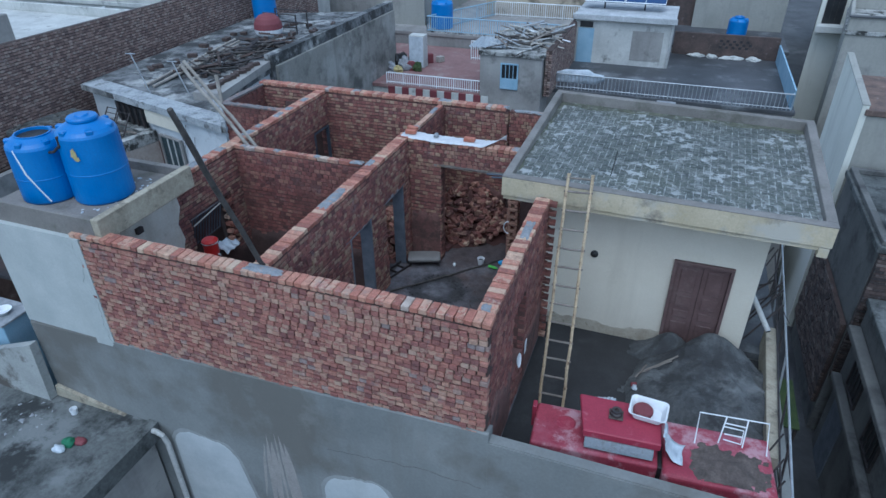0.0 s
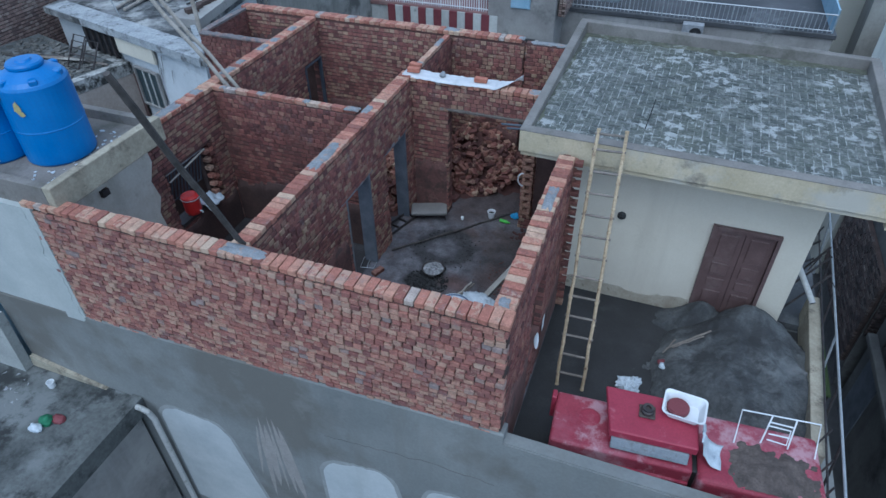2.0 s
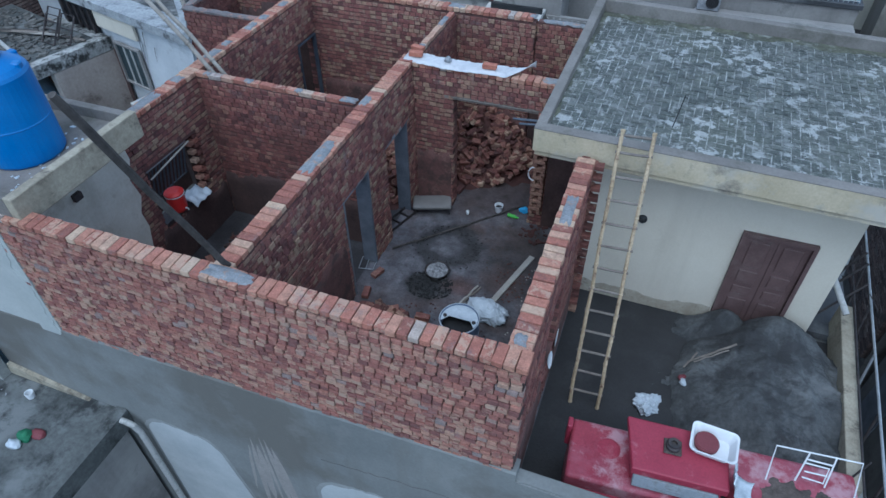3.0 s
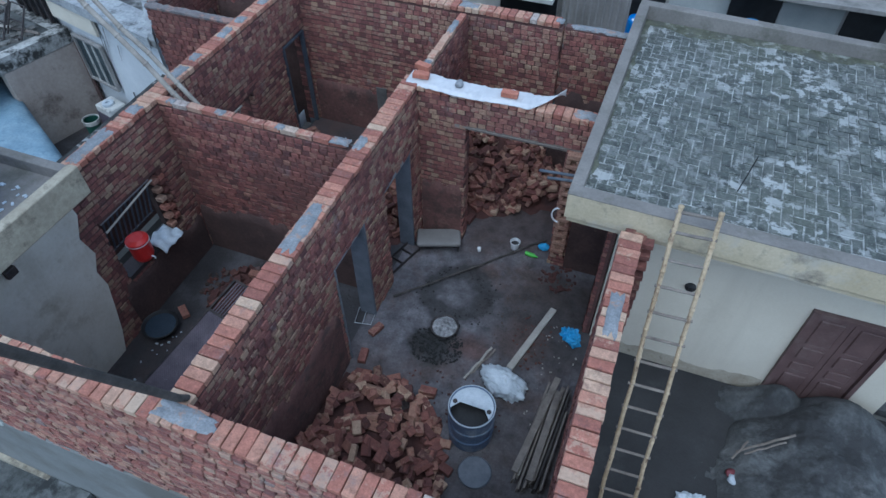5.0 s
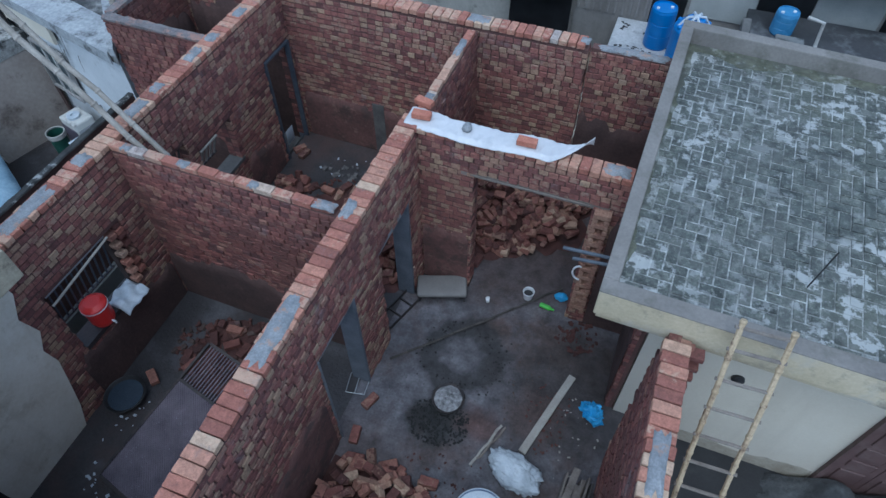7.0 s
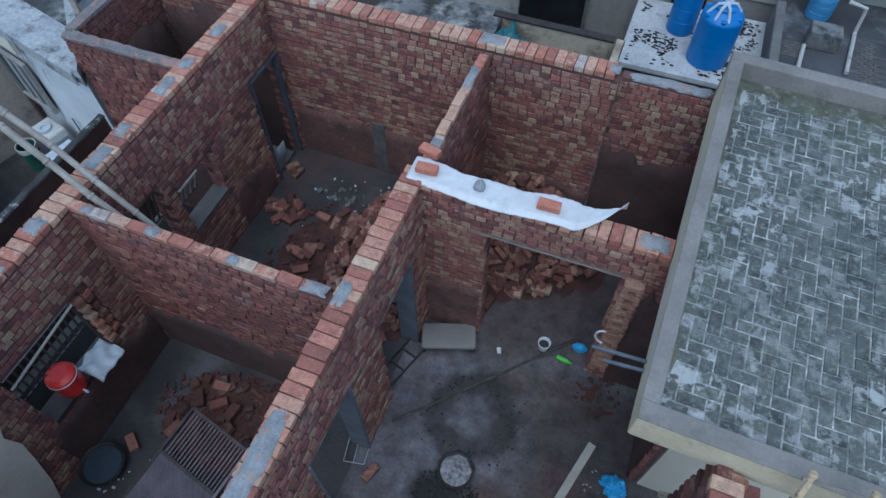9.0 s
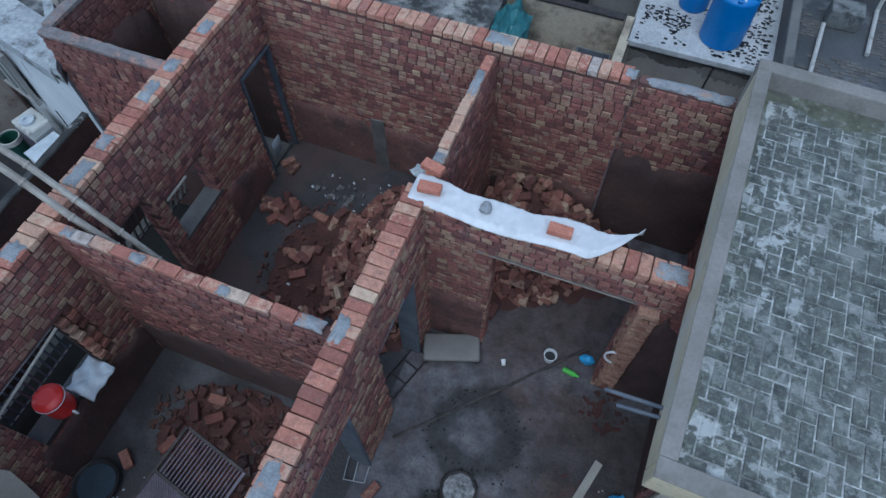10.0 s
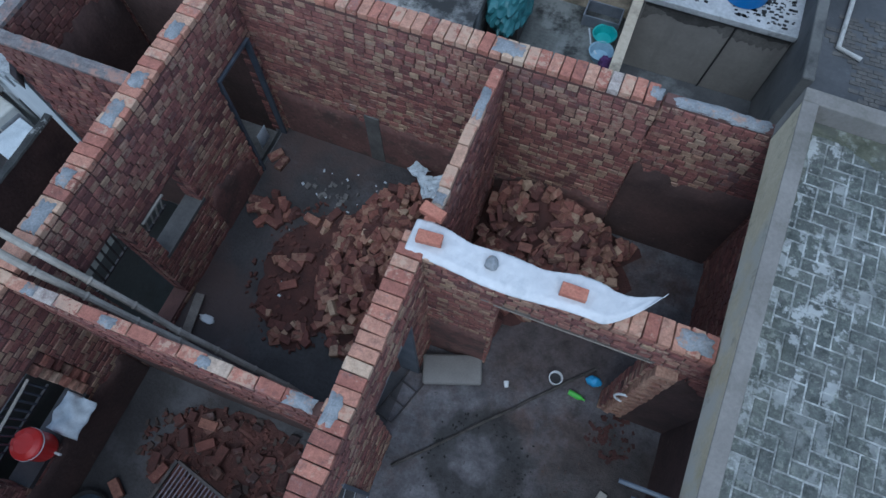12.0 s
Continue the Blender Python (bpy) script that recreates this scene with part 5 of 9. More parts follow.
for i in range(61):
    x = 0.62 + 2.16 * i / 60
    top = TERRACE_Z + 0.27 + 0.14 * noise.noise(Vector((x * 1.3, 0, 2))) + 0.05 * noise.noise(Vector((x * 6, 0, 5)))
    cols.append([bm.verts.new((x, 11.257, TERRACE_Z)), bm.verts.new((x, 11.256, top - 0.02)), bm.verts.new((x, 11.2605, top))])
for p, q in zip(cols, cols[1:]):
    bm.faces.new((p[0], q[0], q[1], p[1]))
    bm.faces.new((p[1], q[1], q[2], p[2]))
part("mud_splash", bm, M_MUDSPLASH, W_CREAM, "brown mud splashes along the foot")


# ---- edge of the terrace along the alley ----
side = solid("wall_parapet_side", bevelled(-0.09, 0.09, 0, 3.3, TERRACE_Z, 0.34, 0.015), M_FASCIA_GRIMY, "low cream parapet with worn paint", "wall", "structure")
side.matrix_basis = pose(4.56, 8.5, 0, 0, 0, -3.2)
rail = thing("alley_railing", "galvanised pipe railing along the alley edge", "railing")


def on_rail(y, z, d=0.0):
    return (4.60 + 0.0606 * (y - 7.9) + d, y, z)


part("top_rail", tube(bmesh.new(), [on_rail(7.15, 0.92), on_rail(14.6, 0.90)], 0.018), M_GALV, rail)
part("mid_rail", tube(bmesh.new(), [on_rail(7.15, 0.40), on_rail(14.6, 0.38)], 0.016), M_DARKSTEEL, rail)
for i in range(8):
    part("post", tube(bmesh.new(), [on_rail(7.3 + i, -0.3, 0.12), on_rail(7.3 + i, 0.9)], 0.018), M_DARKSTEEL if i % 3 else M_GALV, rail)
for y in (7.7, 8.1, 8.6, 12.6, 13.4, 14.2):
    part("bracket", tube(bmesh.new(), [on_rail(y, 0.25, -0.16), on_rail(y + 0.15, 0.62)], 0.014), M_DARKSTEEL, rail)
part("wire", tube(bmesh.new(), [on_rail(11.4, 1.0, -0.05), on_rail(11.0, 1.05, 0.02)], 0.008, 5), M_DARKSTEEL, rail)
pipe = thing("drain_pipe", "pale plastic drain pipe leaning by the cream wall", "pipe")
part("pipe", tube(bmesh.new(), [(4.25, 11.9, 1.0), (4.62, 11.35, 0.55)], 0.047, 12), M_PLASTIC_OLD, pipe)
# black cap: the shade in the open pipe end is painted
part("mouth", tube(bmesh.new(), [(4.617, 11.355, 0.553), (4.623, 11.345, 0.547)], 0.045, 12), M_BLACK, pipe)
solid("ledge_alley", boxed(4.22, 4.95, 11.5, 15.0, -0.25, -0.12), M_DARKROOF, "dark concrete ledge beside the house", "ledge", "structure")

# ---- things on the terrace ----
lad = thing("bamboo_ladder", "bamboo ladder leaning against the yellow roof edge", "ladder")
LB, RB, LT, RT = Vector((1.0, 8.93, TERRACE_Z)), Vector((1.40, 8.95, TERRACE_Z)), Vector((0.86, 10.60, 3.43)), Vector((1.25, 10.60, 3.45))
part("rail", bamboo_pole(bmesh.new(), LB, LT, 0.026, 11, 2), M_BAMBOO, lad)
part("rail", bamboo_pole(bmesh.new(), RB, RT, 0.026, 11, 5), M_BAMBOO, lad)
for i in range(13):
    k = min(0.055 + i * 0.0795, 0.985)
    p, q = LB.lerp(LT, k), RB.lerp(RT, k)
    d = (q - p).normalized() * 0.04
    part("rung", tube(bmesh.new(), [p - d, p.lerp(q, 0.5) + Vector((0, 0, rng.uniform(-0.008, 0.008))), q + d], 0.019, 6), M_WOOD, lad)


def sand_height(x, y):
    """A tipped heap: steep against the house corner, a broad trampled apron down to the machine, gullies down its sides."""
    d = math.sqrt(((x - 3.80) / 1.50) ** 2 + ((y - 9.72) / 1.62) ** 2) + 0.10 * noise.noise(Vector((x * 1.3, y * 1.3, 6)))
    h = 0.66 * max(0.0, 1 - abs(d) ** 2.2) ** 0.8
    h += 0.46 * math.exp(-(((x - 3.80) / 0.66) ** 2 + ((y - 10.95) / 0.50) ** 2))
    h = max(h, 0.58 * math.exp(-(((x - 3.0) / 0.45) ** 2 + ((y - 11.05) / 0.34) ** 2)))
    h -= 0.03
    run = 0.7 * x + 0.5 * y
    h += 0.10 * noise.noise(Vector((x * 1.7, y * 1.7, 0))) + 0.035 * noise.noise(Vector((x * 5, y * 5, 4))) + 0.014 * noise.noise(Vector((x * 14, y * 14, 4)))
    h -= 0.17 * abs(noise.noise(Vector((x * 1.5 + 0.4 * y, y * 1.5, 8)))) * min(1.0, h * 2.5 if h > 0 else 0.0)
    h -= 0.07 * abs(noise.noise(Vector((run * 3.0, (y - x) * 1.1, 3)))) + 0.03 * abs(noise.noise(Vector((x * 8, y * 8, 5))))
    edge = min((x - 1.9) / 0.35, (y - 8.0) / 0.35, 1)
    return TERRACE_Z - 0.02 + max(h, -0.05) * max(min(edge, 1), 0) + (0.012 if h > 0 else -0.02)


solid("sand_mound", grid_sheet(1.9, 4.60, 8.06, 11.195, 140, 160, sand_height), M_SAND, "heap of wet grey building sand against the brown door", "sand pile", smooth=True)

sack = solid("plastic_bag", crumpled((0.14, 0.11, 0.08), 3, 0.4, 4), M_SACK, "small crumpled white plastic bag on the terrace", "bag", smooth=False)
sack.matrix_basis = pose(2.08, 9.25, TERRACE_Z, 0, 0, 30)
cup = solid("red_packet", crumpled((0.05, 0.04, 0.03), 17, 0.35), M_MAROON, "small crumpled dark red packet lying on the sand", "packet", smooth=True)
cup.matrix_basis = pose(2.50, 9.80, sand_height(2.50, 9.80), 0, 0, 25)
cup = solid("plastic_scrap", crumpled((0.06, 0.045, 0.015), 18, 0.4), M_SACK, "thin white plastic scrap lying on the sand", "scrap", smooth=True)
cup.matrix_basis = pose(2.53, 9.70, sand_height(2.53, 9.70), 0, 0, -20)

mach = thing("red_machine", "red painted sheet-steel machine with a raised engine cover", "machine")
mach.matrix_basis = pose(1.15, 7.6, 0, 0, 0, 4.0) @ pose(-1.15, -7.6, 0)
deck = part("deck", bevelled(1.15, 2.92, 7.24, 8.05, TERRACE_Z, 0.76, 0.045, 3), M_RED, mach, "dust-streaked red sheet-steel deck")
part("flange", bevelled(1.17, 2.90, 7.20, 7.245, 0.50, 0.555, 0.008, 1), M_RED_CLEAN, deck)
part("lug", bevelled(1.09, 1.155, 7.86, 8.00, 0.40, 0.83, 0.012, 1), M_RED_CLEAN, deck)
rear = part("rear_deck", bevelled(2.98, 4.45, 7.16, 8.20, TERRACE_Z, 0.74, 0.06, 3), M_RED, mach, "dull red rear deck")
part("flange", bevelled(3.02, 4.43, 7.12, 7.165, 0.48, 0.535, 0.008, 1), M_RED_CLEAN, rear)
bm = bevelled(1.88, 2.88, 7.40, 7.96, 0.755, 1.06, 0.02)
hood = part("engine_cover", bm, M_RED_CLEAN, mach)
bm = bevelled(1.86, 2.92, 7.36, 8.00, 1.05, 1.12, 0.022, 3)
for v in bm.verts:
    if v.co.y < 7.5:
        v.co.z -= 0.05 if v.co.z > 1.08 else 0.11
    if v.co.x < 2.0 and v.co.y > 7.8:
        v.co.x -= 0.10
        v.co.z += 0.015
part("cover_top", bm, M_RED_CLEAN, hood, "red folded top sheet")
bm = bevelled(1.90, 2.84, 7.34, 7.40, 0.80, 0.94, 0.015)
for v in bm.verts:
    if v.co.z < 0.9:
        v.co.y -= 0.05
part("side_panel", bm, M_GALV_DULL, hood, "dull grey steel side panel")
for x in (2.10, 2.36, 2.62):
    part("louvre", bevelled(x - 0.09, x + 0.09, 7.305, 7.33, 0.845, 0.865, 0.004, 1), M_GALV_DULL, hood)
neck = part("filler_plate", bevelled(2.19, 2.39, 7.62, 7.82, 1.112, 1.130, 0.012, 2), M_DIRTCAKE, hood, "rusty filler plate")
part("filler_neck", lathe([(0, 0), (0.085, 0), (0.085, 0.045), (0.07, 0.06), (0.07, 0.085), (0.035, 0.085), (0.035, 0.05), (0, 0.05)], 20, m=pose(2.29, 7.72, 1.128)), M_DARKSTEEL, neck, "dark rusty filler neck")
part("worn_patch", lathe([(0, 0.004), (0.12, 0.004), (0.14, 0.0)], 22, m=pose(1.62, 7.72, 0.762)), M_RED_CLEAN, deck, "round patch rubbed free of dust")
# black block that paints the shade in the gap between the decks
part("hinge_gap", bevelled(2.915, 2.985, 7.30, 7.95, 0.05, 0.70, 0.01, 1), M_BLACK, mach, "black filler for the shade between the decks")


def caked(x, y):
    """Soil lies thickest in the middle of the rear deck and thins out to a ragged rim."""
    d = math.sqrt(((x - 3.85) / 0.58) ** 2 + ((y - 7.50) / 0.38) ** 2) + 0.35 * noise.noise(Vector((x * 3.5, y * 3.5, 2)))
    return 0.735 + 0.075 * (1 - d) + 0.022 * noise.noise(Vector((x * 9, y * 9, 1))) + 0.012 * noise.noise(Vector((x * 24, y * 24, 6)))


part("soil", grid_sheet(3.1, 4.40, 7.2, 8.1, 60, 40, caked), M_DIRTCAKE, rear, "caked brown soil", smooth=True)

tray = thing("plastic_tray", "white rectangular plastic tray on the red machine", "tray", at=(2.70, 7.94, 1.122), rz=-4)


def round_rect(hx, hy, r, z, n=6):
    pts = []
    for cx, cy, a0 in ((hx - r, hy - r, 0), (-hx + r, hy - r, 90), (-hx + r, -hy + r, 180), (hx - r, -hy + r, 270)):
        for i in range(n + 1):
            a = radians(a0 + 90 * i / n)
            pts.append((cx + r * math.cos(a), cy + r * math.sin(a), z))
    return pts


def tray_shell():
    bm = bmesh.new()
    rings = [[bm.verts.new(c) for c in round_rect(hx, hy, rr, z)] for hx, hy, rr, z in ((0.19, 0.14, 0.05, 0.0), (0.24, 0.185, 0.06, 0.13), (0.262, 0.207, 0.07, 0.135), (0.262, 0.207, 0.07, 0.125), (0.235, 0.18, 0.058, 0.122), (0.185, 0.135, 0.05, 0.012))]
    for a, b in zip(rings, rings[1:]):
        for i in range(len(a)):
            j = (i + 1) % len(a)
            bm.faces.new((a[i], a[j], b[j], b[i]))
    bm.faces.new(rings[-1])
    bm.faces.new(rings[0][::-1])
    return bm


part("shell", tray_shell(), M_WHITE, tray)
lid = thing("round_lid", "dull maroon round lid in the white tray", "lid", at=(2.63, 7.95, 1.136))
part("lid", lathe([(0, 0.0), (0.13, 0.0), (0.14, 0.02), (0.14, 0.06), (0.12, 0.085), (0, 0.09)], 28), M_MAROON, lid)
def rag_height(x, y):
    return 0.03 * noise.noise(Vector((x * 14, y * 9, 3))) + 0.02 * noise.noise(Vector((x * 30, y * 26, 6)))


bm = bmesh.new()
rows = []
for i in range(19):
    u = i / 18
    x = 2.93 + 0.10 * u + 0.55 * max(0, u - 0.6)
    z = 1.24 - 0.70 * u * u if u < 0.8 else 0.80 - 0.15 * (u - 0.8)
    rows.append([bm.verts.new((x + 0.03 * noise.noise(Vector((u * 6, j * 0.5, 1))) + rag_height(u, j * 0.04), 7.50 + 0.034 * j * (1 + 0.6 * u) + 0.03 * noise.noise(Vector((u * 5, j * 0.6, 9))), max(z, 0.775) + 0.02 * abs(noise.noise(Vector((u * 8, j * 0.8, 2)))))) for j in range(8)])
for a, b in zip(rows, rows[1:]):
    for j in range(7):
        bm.faces.new((a[j], b[j], b[j + 1], a[j + 1]))
cloth = solid("white_cloth", bm, M_SACK, "white rag hanging over the red machine", "cloth", smooth=True)
mod = cloth.modifiers.new("thickness", "SOLIDIFY")
mod.thickness = 0.006
for (x0, y0), (x1, y1), r_ in (((2.55, 10.12), (3.15, 10.42), 0.016), ((2.62, 10.06), (3.05, 10.30), 0.012), ((2.50, 10.0), (2.66, 10.26), 0.014)):
    st = thing("stick", "short dark stick lying on the sand", "stick", "sticks on the sand")
    z0, z1 = sand_height(x0, y0) + 0.04, sand_height(x1, y1) + 0.05
    part("stick", tube(bmesh.new(), along((x0, y0, z0), (x1, y1, max(z1, z0)), 6, 0.008, int(x0 * 100)), r_, 5), M_WOOD, st)
plate = thing("white_plate", "round white plate propped against the brick wall", "plate")
part("plate", lathe([(0, 0.0), (0.08, 0.0), (0.12, 0.02), (0.122, 0.024), (0.08, 0.008), (0, 0.008)], 24, m=pose(0.615, 8.75, 0.85, 0, 80, 0)), M_WHITE, plate)
ppr = solid("paper_sheet", bevelled(-0.004, 0.004, -0.06, 0.06, 0.0, 0.26, 0.001, 1), M_WHITE, "white sheet of paper stuck on the brick wall", "paper")
ppr.matrix_basis = pose(0.625, 9.25, 0.62, 0, 0, 0)

chair = thing("folding_stand", "white tubular steel folding frame on the machine", "folding stand", at=(3.86, 8.13, 0.76), rz=3)
for name, pts in (("frame", [(-0.47, -0.12, 0.0), (-0.46, 0.10, 0.40), (0.45, 0.14, 0.40), (0.48, -0.08, 0.0)]),
                  ("strut", [(-0.10, 0.12, 0.40), (-0.16, -0.06, 0.04)]), ("strut", [(0.18, 0.13, 0.40), (0.16, -0.05, 0.03)]),
                  ("inner_frame", [(-0.12, 0.06, 0.26), (0.15, 0.07, 0.24), (0.14, -0.02, 0.06), (-0.10, -0.03, 0.10)]),
                  ("cross_bar", [(-0.12, 0.08, 0.31), (0.17, 0.09, 0.29)]), ("cross_bar", [(-0.10, 0.0, 0.18), (0.15, 0.02, 0.16)])):
    part(name, tube(bmesh.new(), pts, 0.010, 6), M_WHITE, chair)

# ---- court: things on the mud floor ----
brick_pile("heap of loose red bricks in the corner of the court", -2.2, 7.95, 1.38, 1.58, 0.62, 290, 21, box_in=(-2.8, 0.3, 7.15, 9.9), dust=0.96)
drum = thing("oil_drum", "blue-grey steel drum half full of dark water", "drum", at=(-0.81, 9.15, 0.0))
R, Hh = 0.29, 0.70
prof = [(0, 0.01), (R - 0.01, 0.0), (R, 0.012)]
for zr in (0.23, 0.46):
    prof += [(R, zr - 0.02), (R + 0.012, zr), (R, zr + 0.02)]
prof += [(R, Hh - 0.01), (R + 0.012, Hh), (R + 0.008, Hh + 0.014), (R - 0.006, Hh + 0.014), (R - 0.014, Hh), (R - 0.015, Hh - 0.03), (R - 0.015, 0.35), (0, 0.35)]
M_DRUM = surface("drum_blue_grey", (0.065, 0.10, 0.175), (0.125, 0.17, 0.26), 4, 0.5, 30, 0.1, stain=(0.30, 0.32, 0.35), stain_scale=3, stain_at=(0.52, 0.68), streak=(0.06, 0.07, 0.10))
shell = part("shell", lathe(prof, 40), M_DRUM, drum)
part("water", lathe([(0, 0.52), (R - 0.016, 0.52)], 36), M_BLACK, drum, "still dark water")
part("rim", lathe([(R - 0.004, Hh + 0.012), (R + 0.006, Hh + 0.020), (R + 0.013, Hh + 0.008), (R + 0.006, Hh + 0.004)], 40), M_SACK, drum, "bare pale rim")
bm = bmesh.new()
ring = [(R - 0.013) * Vector((math.cos(radians(-22 + 224 * i / 26)), math.sin(radians(-22 + 224 * i / 26)), 0)) for i in range(27)]
ring += [Vector((-0.165, 0.015, 0)), Vector((0.165, 0.015, 0))]
top = [bm.verts.new((p.x, p.y, Hh - 0.006)) for p in ring]
bot = [bm.verts.new((p.x, p.y, Hh - 0.016)) for p in ring]
bm.faces.new(top)
bm.faces.new(bot[::-1])
for i in range(len(ring)):
    j = (i + 1) % len(ring)
    bm.faces.new((top[i], bot[i], bot[j], top[j]))
head = part("cut_head", bm, M_SACK, drum, "pale cut-open drum head")
for x in (-0.225, 0.225):
    part("bung", lathe([(0, 0), (0.03, 0), (0.03, 0.012), (0.012, 0.014), (0, 0.006)], 14, m=pose(x, 0.0, Hh - 0.006)), M_DARKSTEEL, head)
dl = thing("metal_lid", "grey round metal lid lying on the mud floor", "lid", at=(-0.58, 8.64, 0.0))
part("disc", lathe([(0, 0.02), (0.20, 0.02), (0.21, 0.03), (0.22, 0.012), (0.0, 0.006)], 28), M_STEEL_GREY, dl)

bag = solid("plastic_sack", crumpled((0.31, 0.20, 0.13), 5, 0.15, 5), M_SACK, "crumpled white woven sack on the mud floor", "sack", smooth=True)
bag.matrix_basis = pose(-0.58, 9.98, 0.0, 0, 0, -22)
bb = solid("blue_bag", crumpled((0.12, 0.10, 0.10), 9, 0.38, 4), M_SKYBAG, "crumpled sky-blue plastic bag by the wall", "bag", smooth=False)
bb.matrix_basis = pose(0.12, 11.1, 0.0, 0, 0, 10)
bb = solid("blue_bag", crumpled((0.08, 0.06, 0.06), 4, 0.2), M_SKYBAG, "small blue plastic bag beside the toothed bricks", "bag", smooth=True)
bb.matrix_basis = pose(-0.72, 12.74, 0.0)

pl = thing("plank", "pale grey wooden plank lying on the mud floor", "plank")
d = Vector((-0.25, 11.52, 0)) - Vector((-0.60, 10.26, 0))
part("board", bevelled(-d.length / 2, d.length / 2, -0.05, 0.05, 0.0, 0.035, 0.004, 1), M_WOOD_PALE, pl)
pl.matrix_basis = pose(-0.425, 10.89, 0.005, 0, 0, math.degrees(math.atan2(d.y, d.x)))
r_ = random.Random(19)
for i in range(9):
    x0 = -0.06 + 0.042 * i
    y0, y1 = 8.5 + r_.uniform(0, 0.25), 9.75 + r_.uniform(0, 0.55)
    bd = thing("board", "old grey weathered board in the stack along the wall", "board", "old boards")
    length = y1 - y0
    part("plank", bevelled(-length / 2, length / 2, -0.014, 0.014, 0, r_.uniform(0.11, 0.17), 0.004, 1), (M_WOOD, M_WOOD_PALE, M_WOOD, M_POLE)[i % 4] if i % 5 else M_WOOD, bd)
    bd.matrix_basis = pose(x0, (y0 + y1) / 2, 0.004, 8, r_.uniform(-0.5, 0.5), 87 + r_.uniform(-2, 2))
for a, b, z in (((-0.10, 8.75), (0.10, 10.25), 0.17), ((0.10, 8.7), (0.16, 10.05), 0.17)):
    bd = thing("board", "pale grey board lying on the stack of boards", "board", "old boards")
    d = Vector((b[0] - a[0], b[1] - a[1], 0))
    part("plank", bevelled(-d.length / 2, d.length / 2, -0.045, 0.045, 0, 0.025, 0.004, 1), M_WOOD, bd)
    bd.matrix_basis = pose((a[0] + b[0]) / 2, (a[1] + b[1]) / 2, z, 0, 0, math.degrees(math.atan2(d.y, d.x)))
for a, b, r_, m_, lab in (((-2.70, 10.88, 0.02), (-0.74, 12.90, 0.03), 0.019, M_POLE, "long crooked stick lying on the floor"),
                         ((-1.15, 9.88, 0.02), (-0.95, 10.52, 0.02), 0.018, M_WOOD_PALE, "short pale stick on the floor"),
                         ((-1.10, 9.98, 0.02), (-0.88, 10.50, 0.02), 0.014, M_WOOD, "short brown stick on the floor")):
    st = thing("stick", lab, "stick", "sticks on the floor")
    part("stick", tube(bmesh.new(), along(a, b, 9, 0.012, int(r_ * 1000)), r_, 6), m_, st)

pan = thing("ash_pan", "round iron pan full of white ash", "pan", at=(-1.72, 10.60, 0.0))
part("pan", lathe([(0, 0.01), (0.15, 0.01), (0.21, 0.07), (0.22, 0.075), (0.215, 0.085), (0.15, 0.025), (0, 0.025)], 32), M_DARKSTEEL, pan)
bm = lathe([(0.195, 0.055), (0.17, 0.075), (0.13, 0.095), (0.09, 0.105), (0.045, 0.112), (0, 0.112)], 26)
for v in bm.verts:
    v.co.z += 0.022 * noise.noise(v.co * 34)
part("ash", bm, M_ASH, pan, "white and grey ash")
for i in range(3):
    a = radians(40 + 120 * i)
    part("foot", boxed(-0.03, 0.03, -0.05, 0.05, 0.0, 0.055, m=pose(0.2 * math.cos(a), 0.2 * math.sin(a), 0, 0, 0, 40 + 120 * i)), M_CHAR, pan)


M_BRICKBIT = surface("crushed_red_brick", (0.060, 0.027, 0.024), (0.130, 0.054, 0.044), 7, 0.95, 45, 0.7)
M_RUBBLE_PALE = surface("pale_field_stone", (0.10, 0.095, 0.095), (0.18, 0.175, 0.17), 6, 0.9, 30, 0.4)


def spatter(name, label, cx, cy, rx, ry, n, size, material, seed, z=0.0, category="litter", flat=0.35):
    """Many small scraps strewn over the floor, one joined object."""
    r = random.Random(seed)
    bm = bmesh.new()
    for _ in range(n):
        a, k = r.uniform(0, 6.283), math.sqrt(r.random())
        s = size * r.uniform(0.4, 1.3)
        m = pose(cx + rx * k * math.cos(a), cy + ry * k * math.sin(a), z + s * flat * 0.4, r.uniform(-12, 12), r.uniform(-12, 12), r.uniform(0, 360))
        vs = box(bm, -s, s, -s * 0.6, s * 0.6, -s * flat, s * flat, m)
        for v in vs:
            v.co += Vector((r.uniform(-1, 1), r.uniform(-1, 1), r.uniform(-0.3, 0.3))) * s * 0.3
    return solid(name, bm, material, label, category, "stuff")


spatter("charcoal_scraps", "black charcoal crumbs round the ash pan", -1.72, 10.28, 0.42, 0.34, 330, 0.017, M_CHAR, 3)
spatter("wood_chips", "pale wood chips strewn on the mud floor", -0.05, 10.4, 0.35, 0.9, 34, 0.013, M_WOOD_PALE, 4)
spatter("brick_crumbs", "wood and brick crumbs strewn on the court floor", -0.75, 11.1, 0.3, 0.8, 40, 0.013, M_SCRAP, 5)
spatter("brick_crumbs", "brick crumbs strewn round the plank", -0.4, 10.85, 0.3, 0.55, 70, 0.016, M_BRICKBIT, 25)
spatter("brick_crumbs", "brick crumbs strewn beside the heap", -1.3, 9.3, 0.9, 0.7, 70, 0.018, M_FLOOR_RED, 15)
spatter("plaster_scraps", "white plaster scraps strewn on the room floor", -5.2, 8.6, 0.55, 0.8, 60, 0.018, M_SACK, 6)
spatter("plaster_scraps", "pale scraps and rubble strewn by the back wall", -4.7, 14.1, 0.8, 0.45, 12, 0.020, M_SACK, 7)
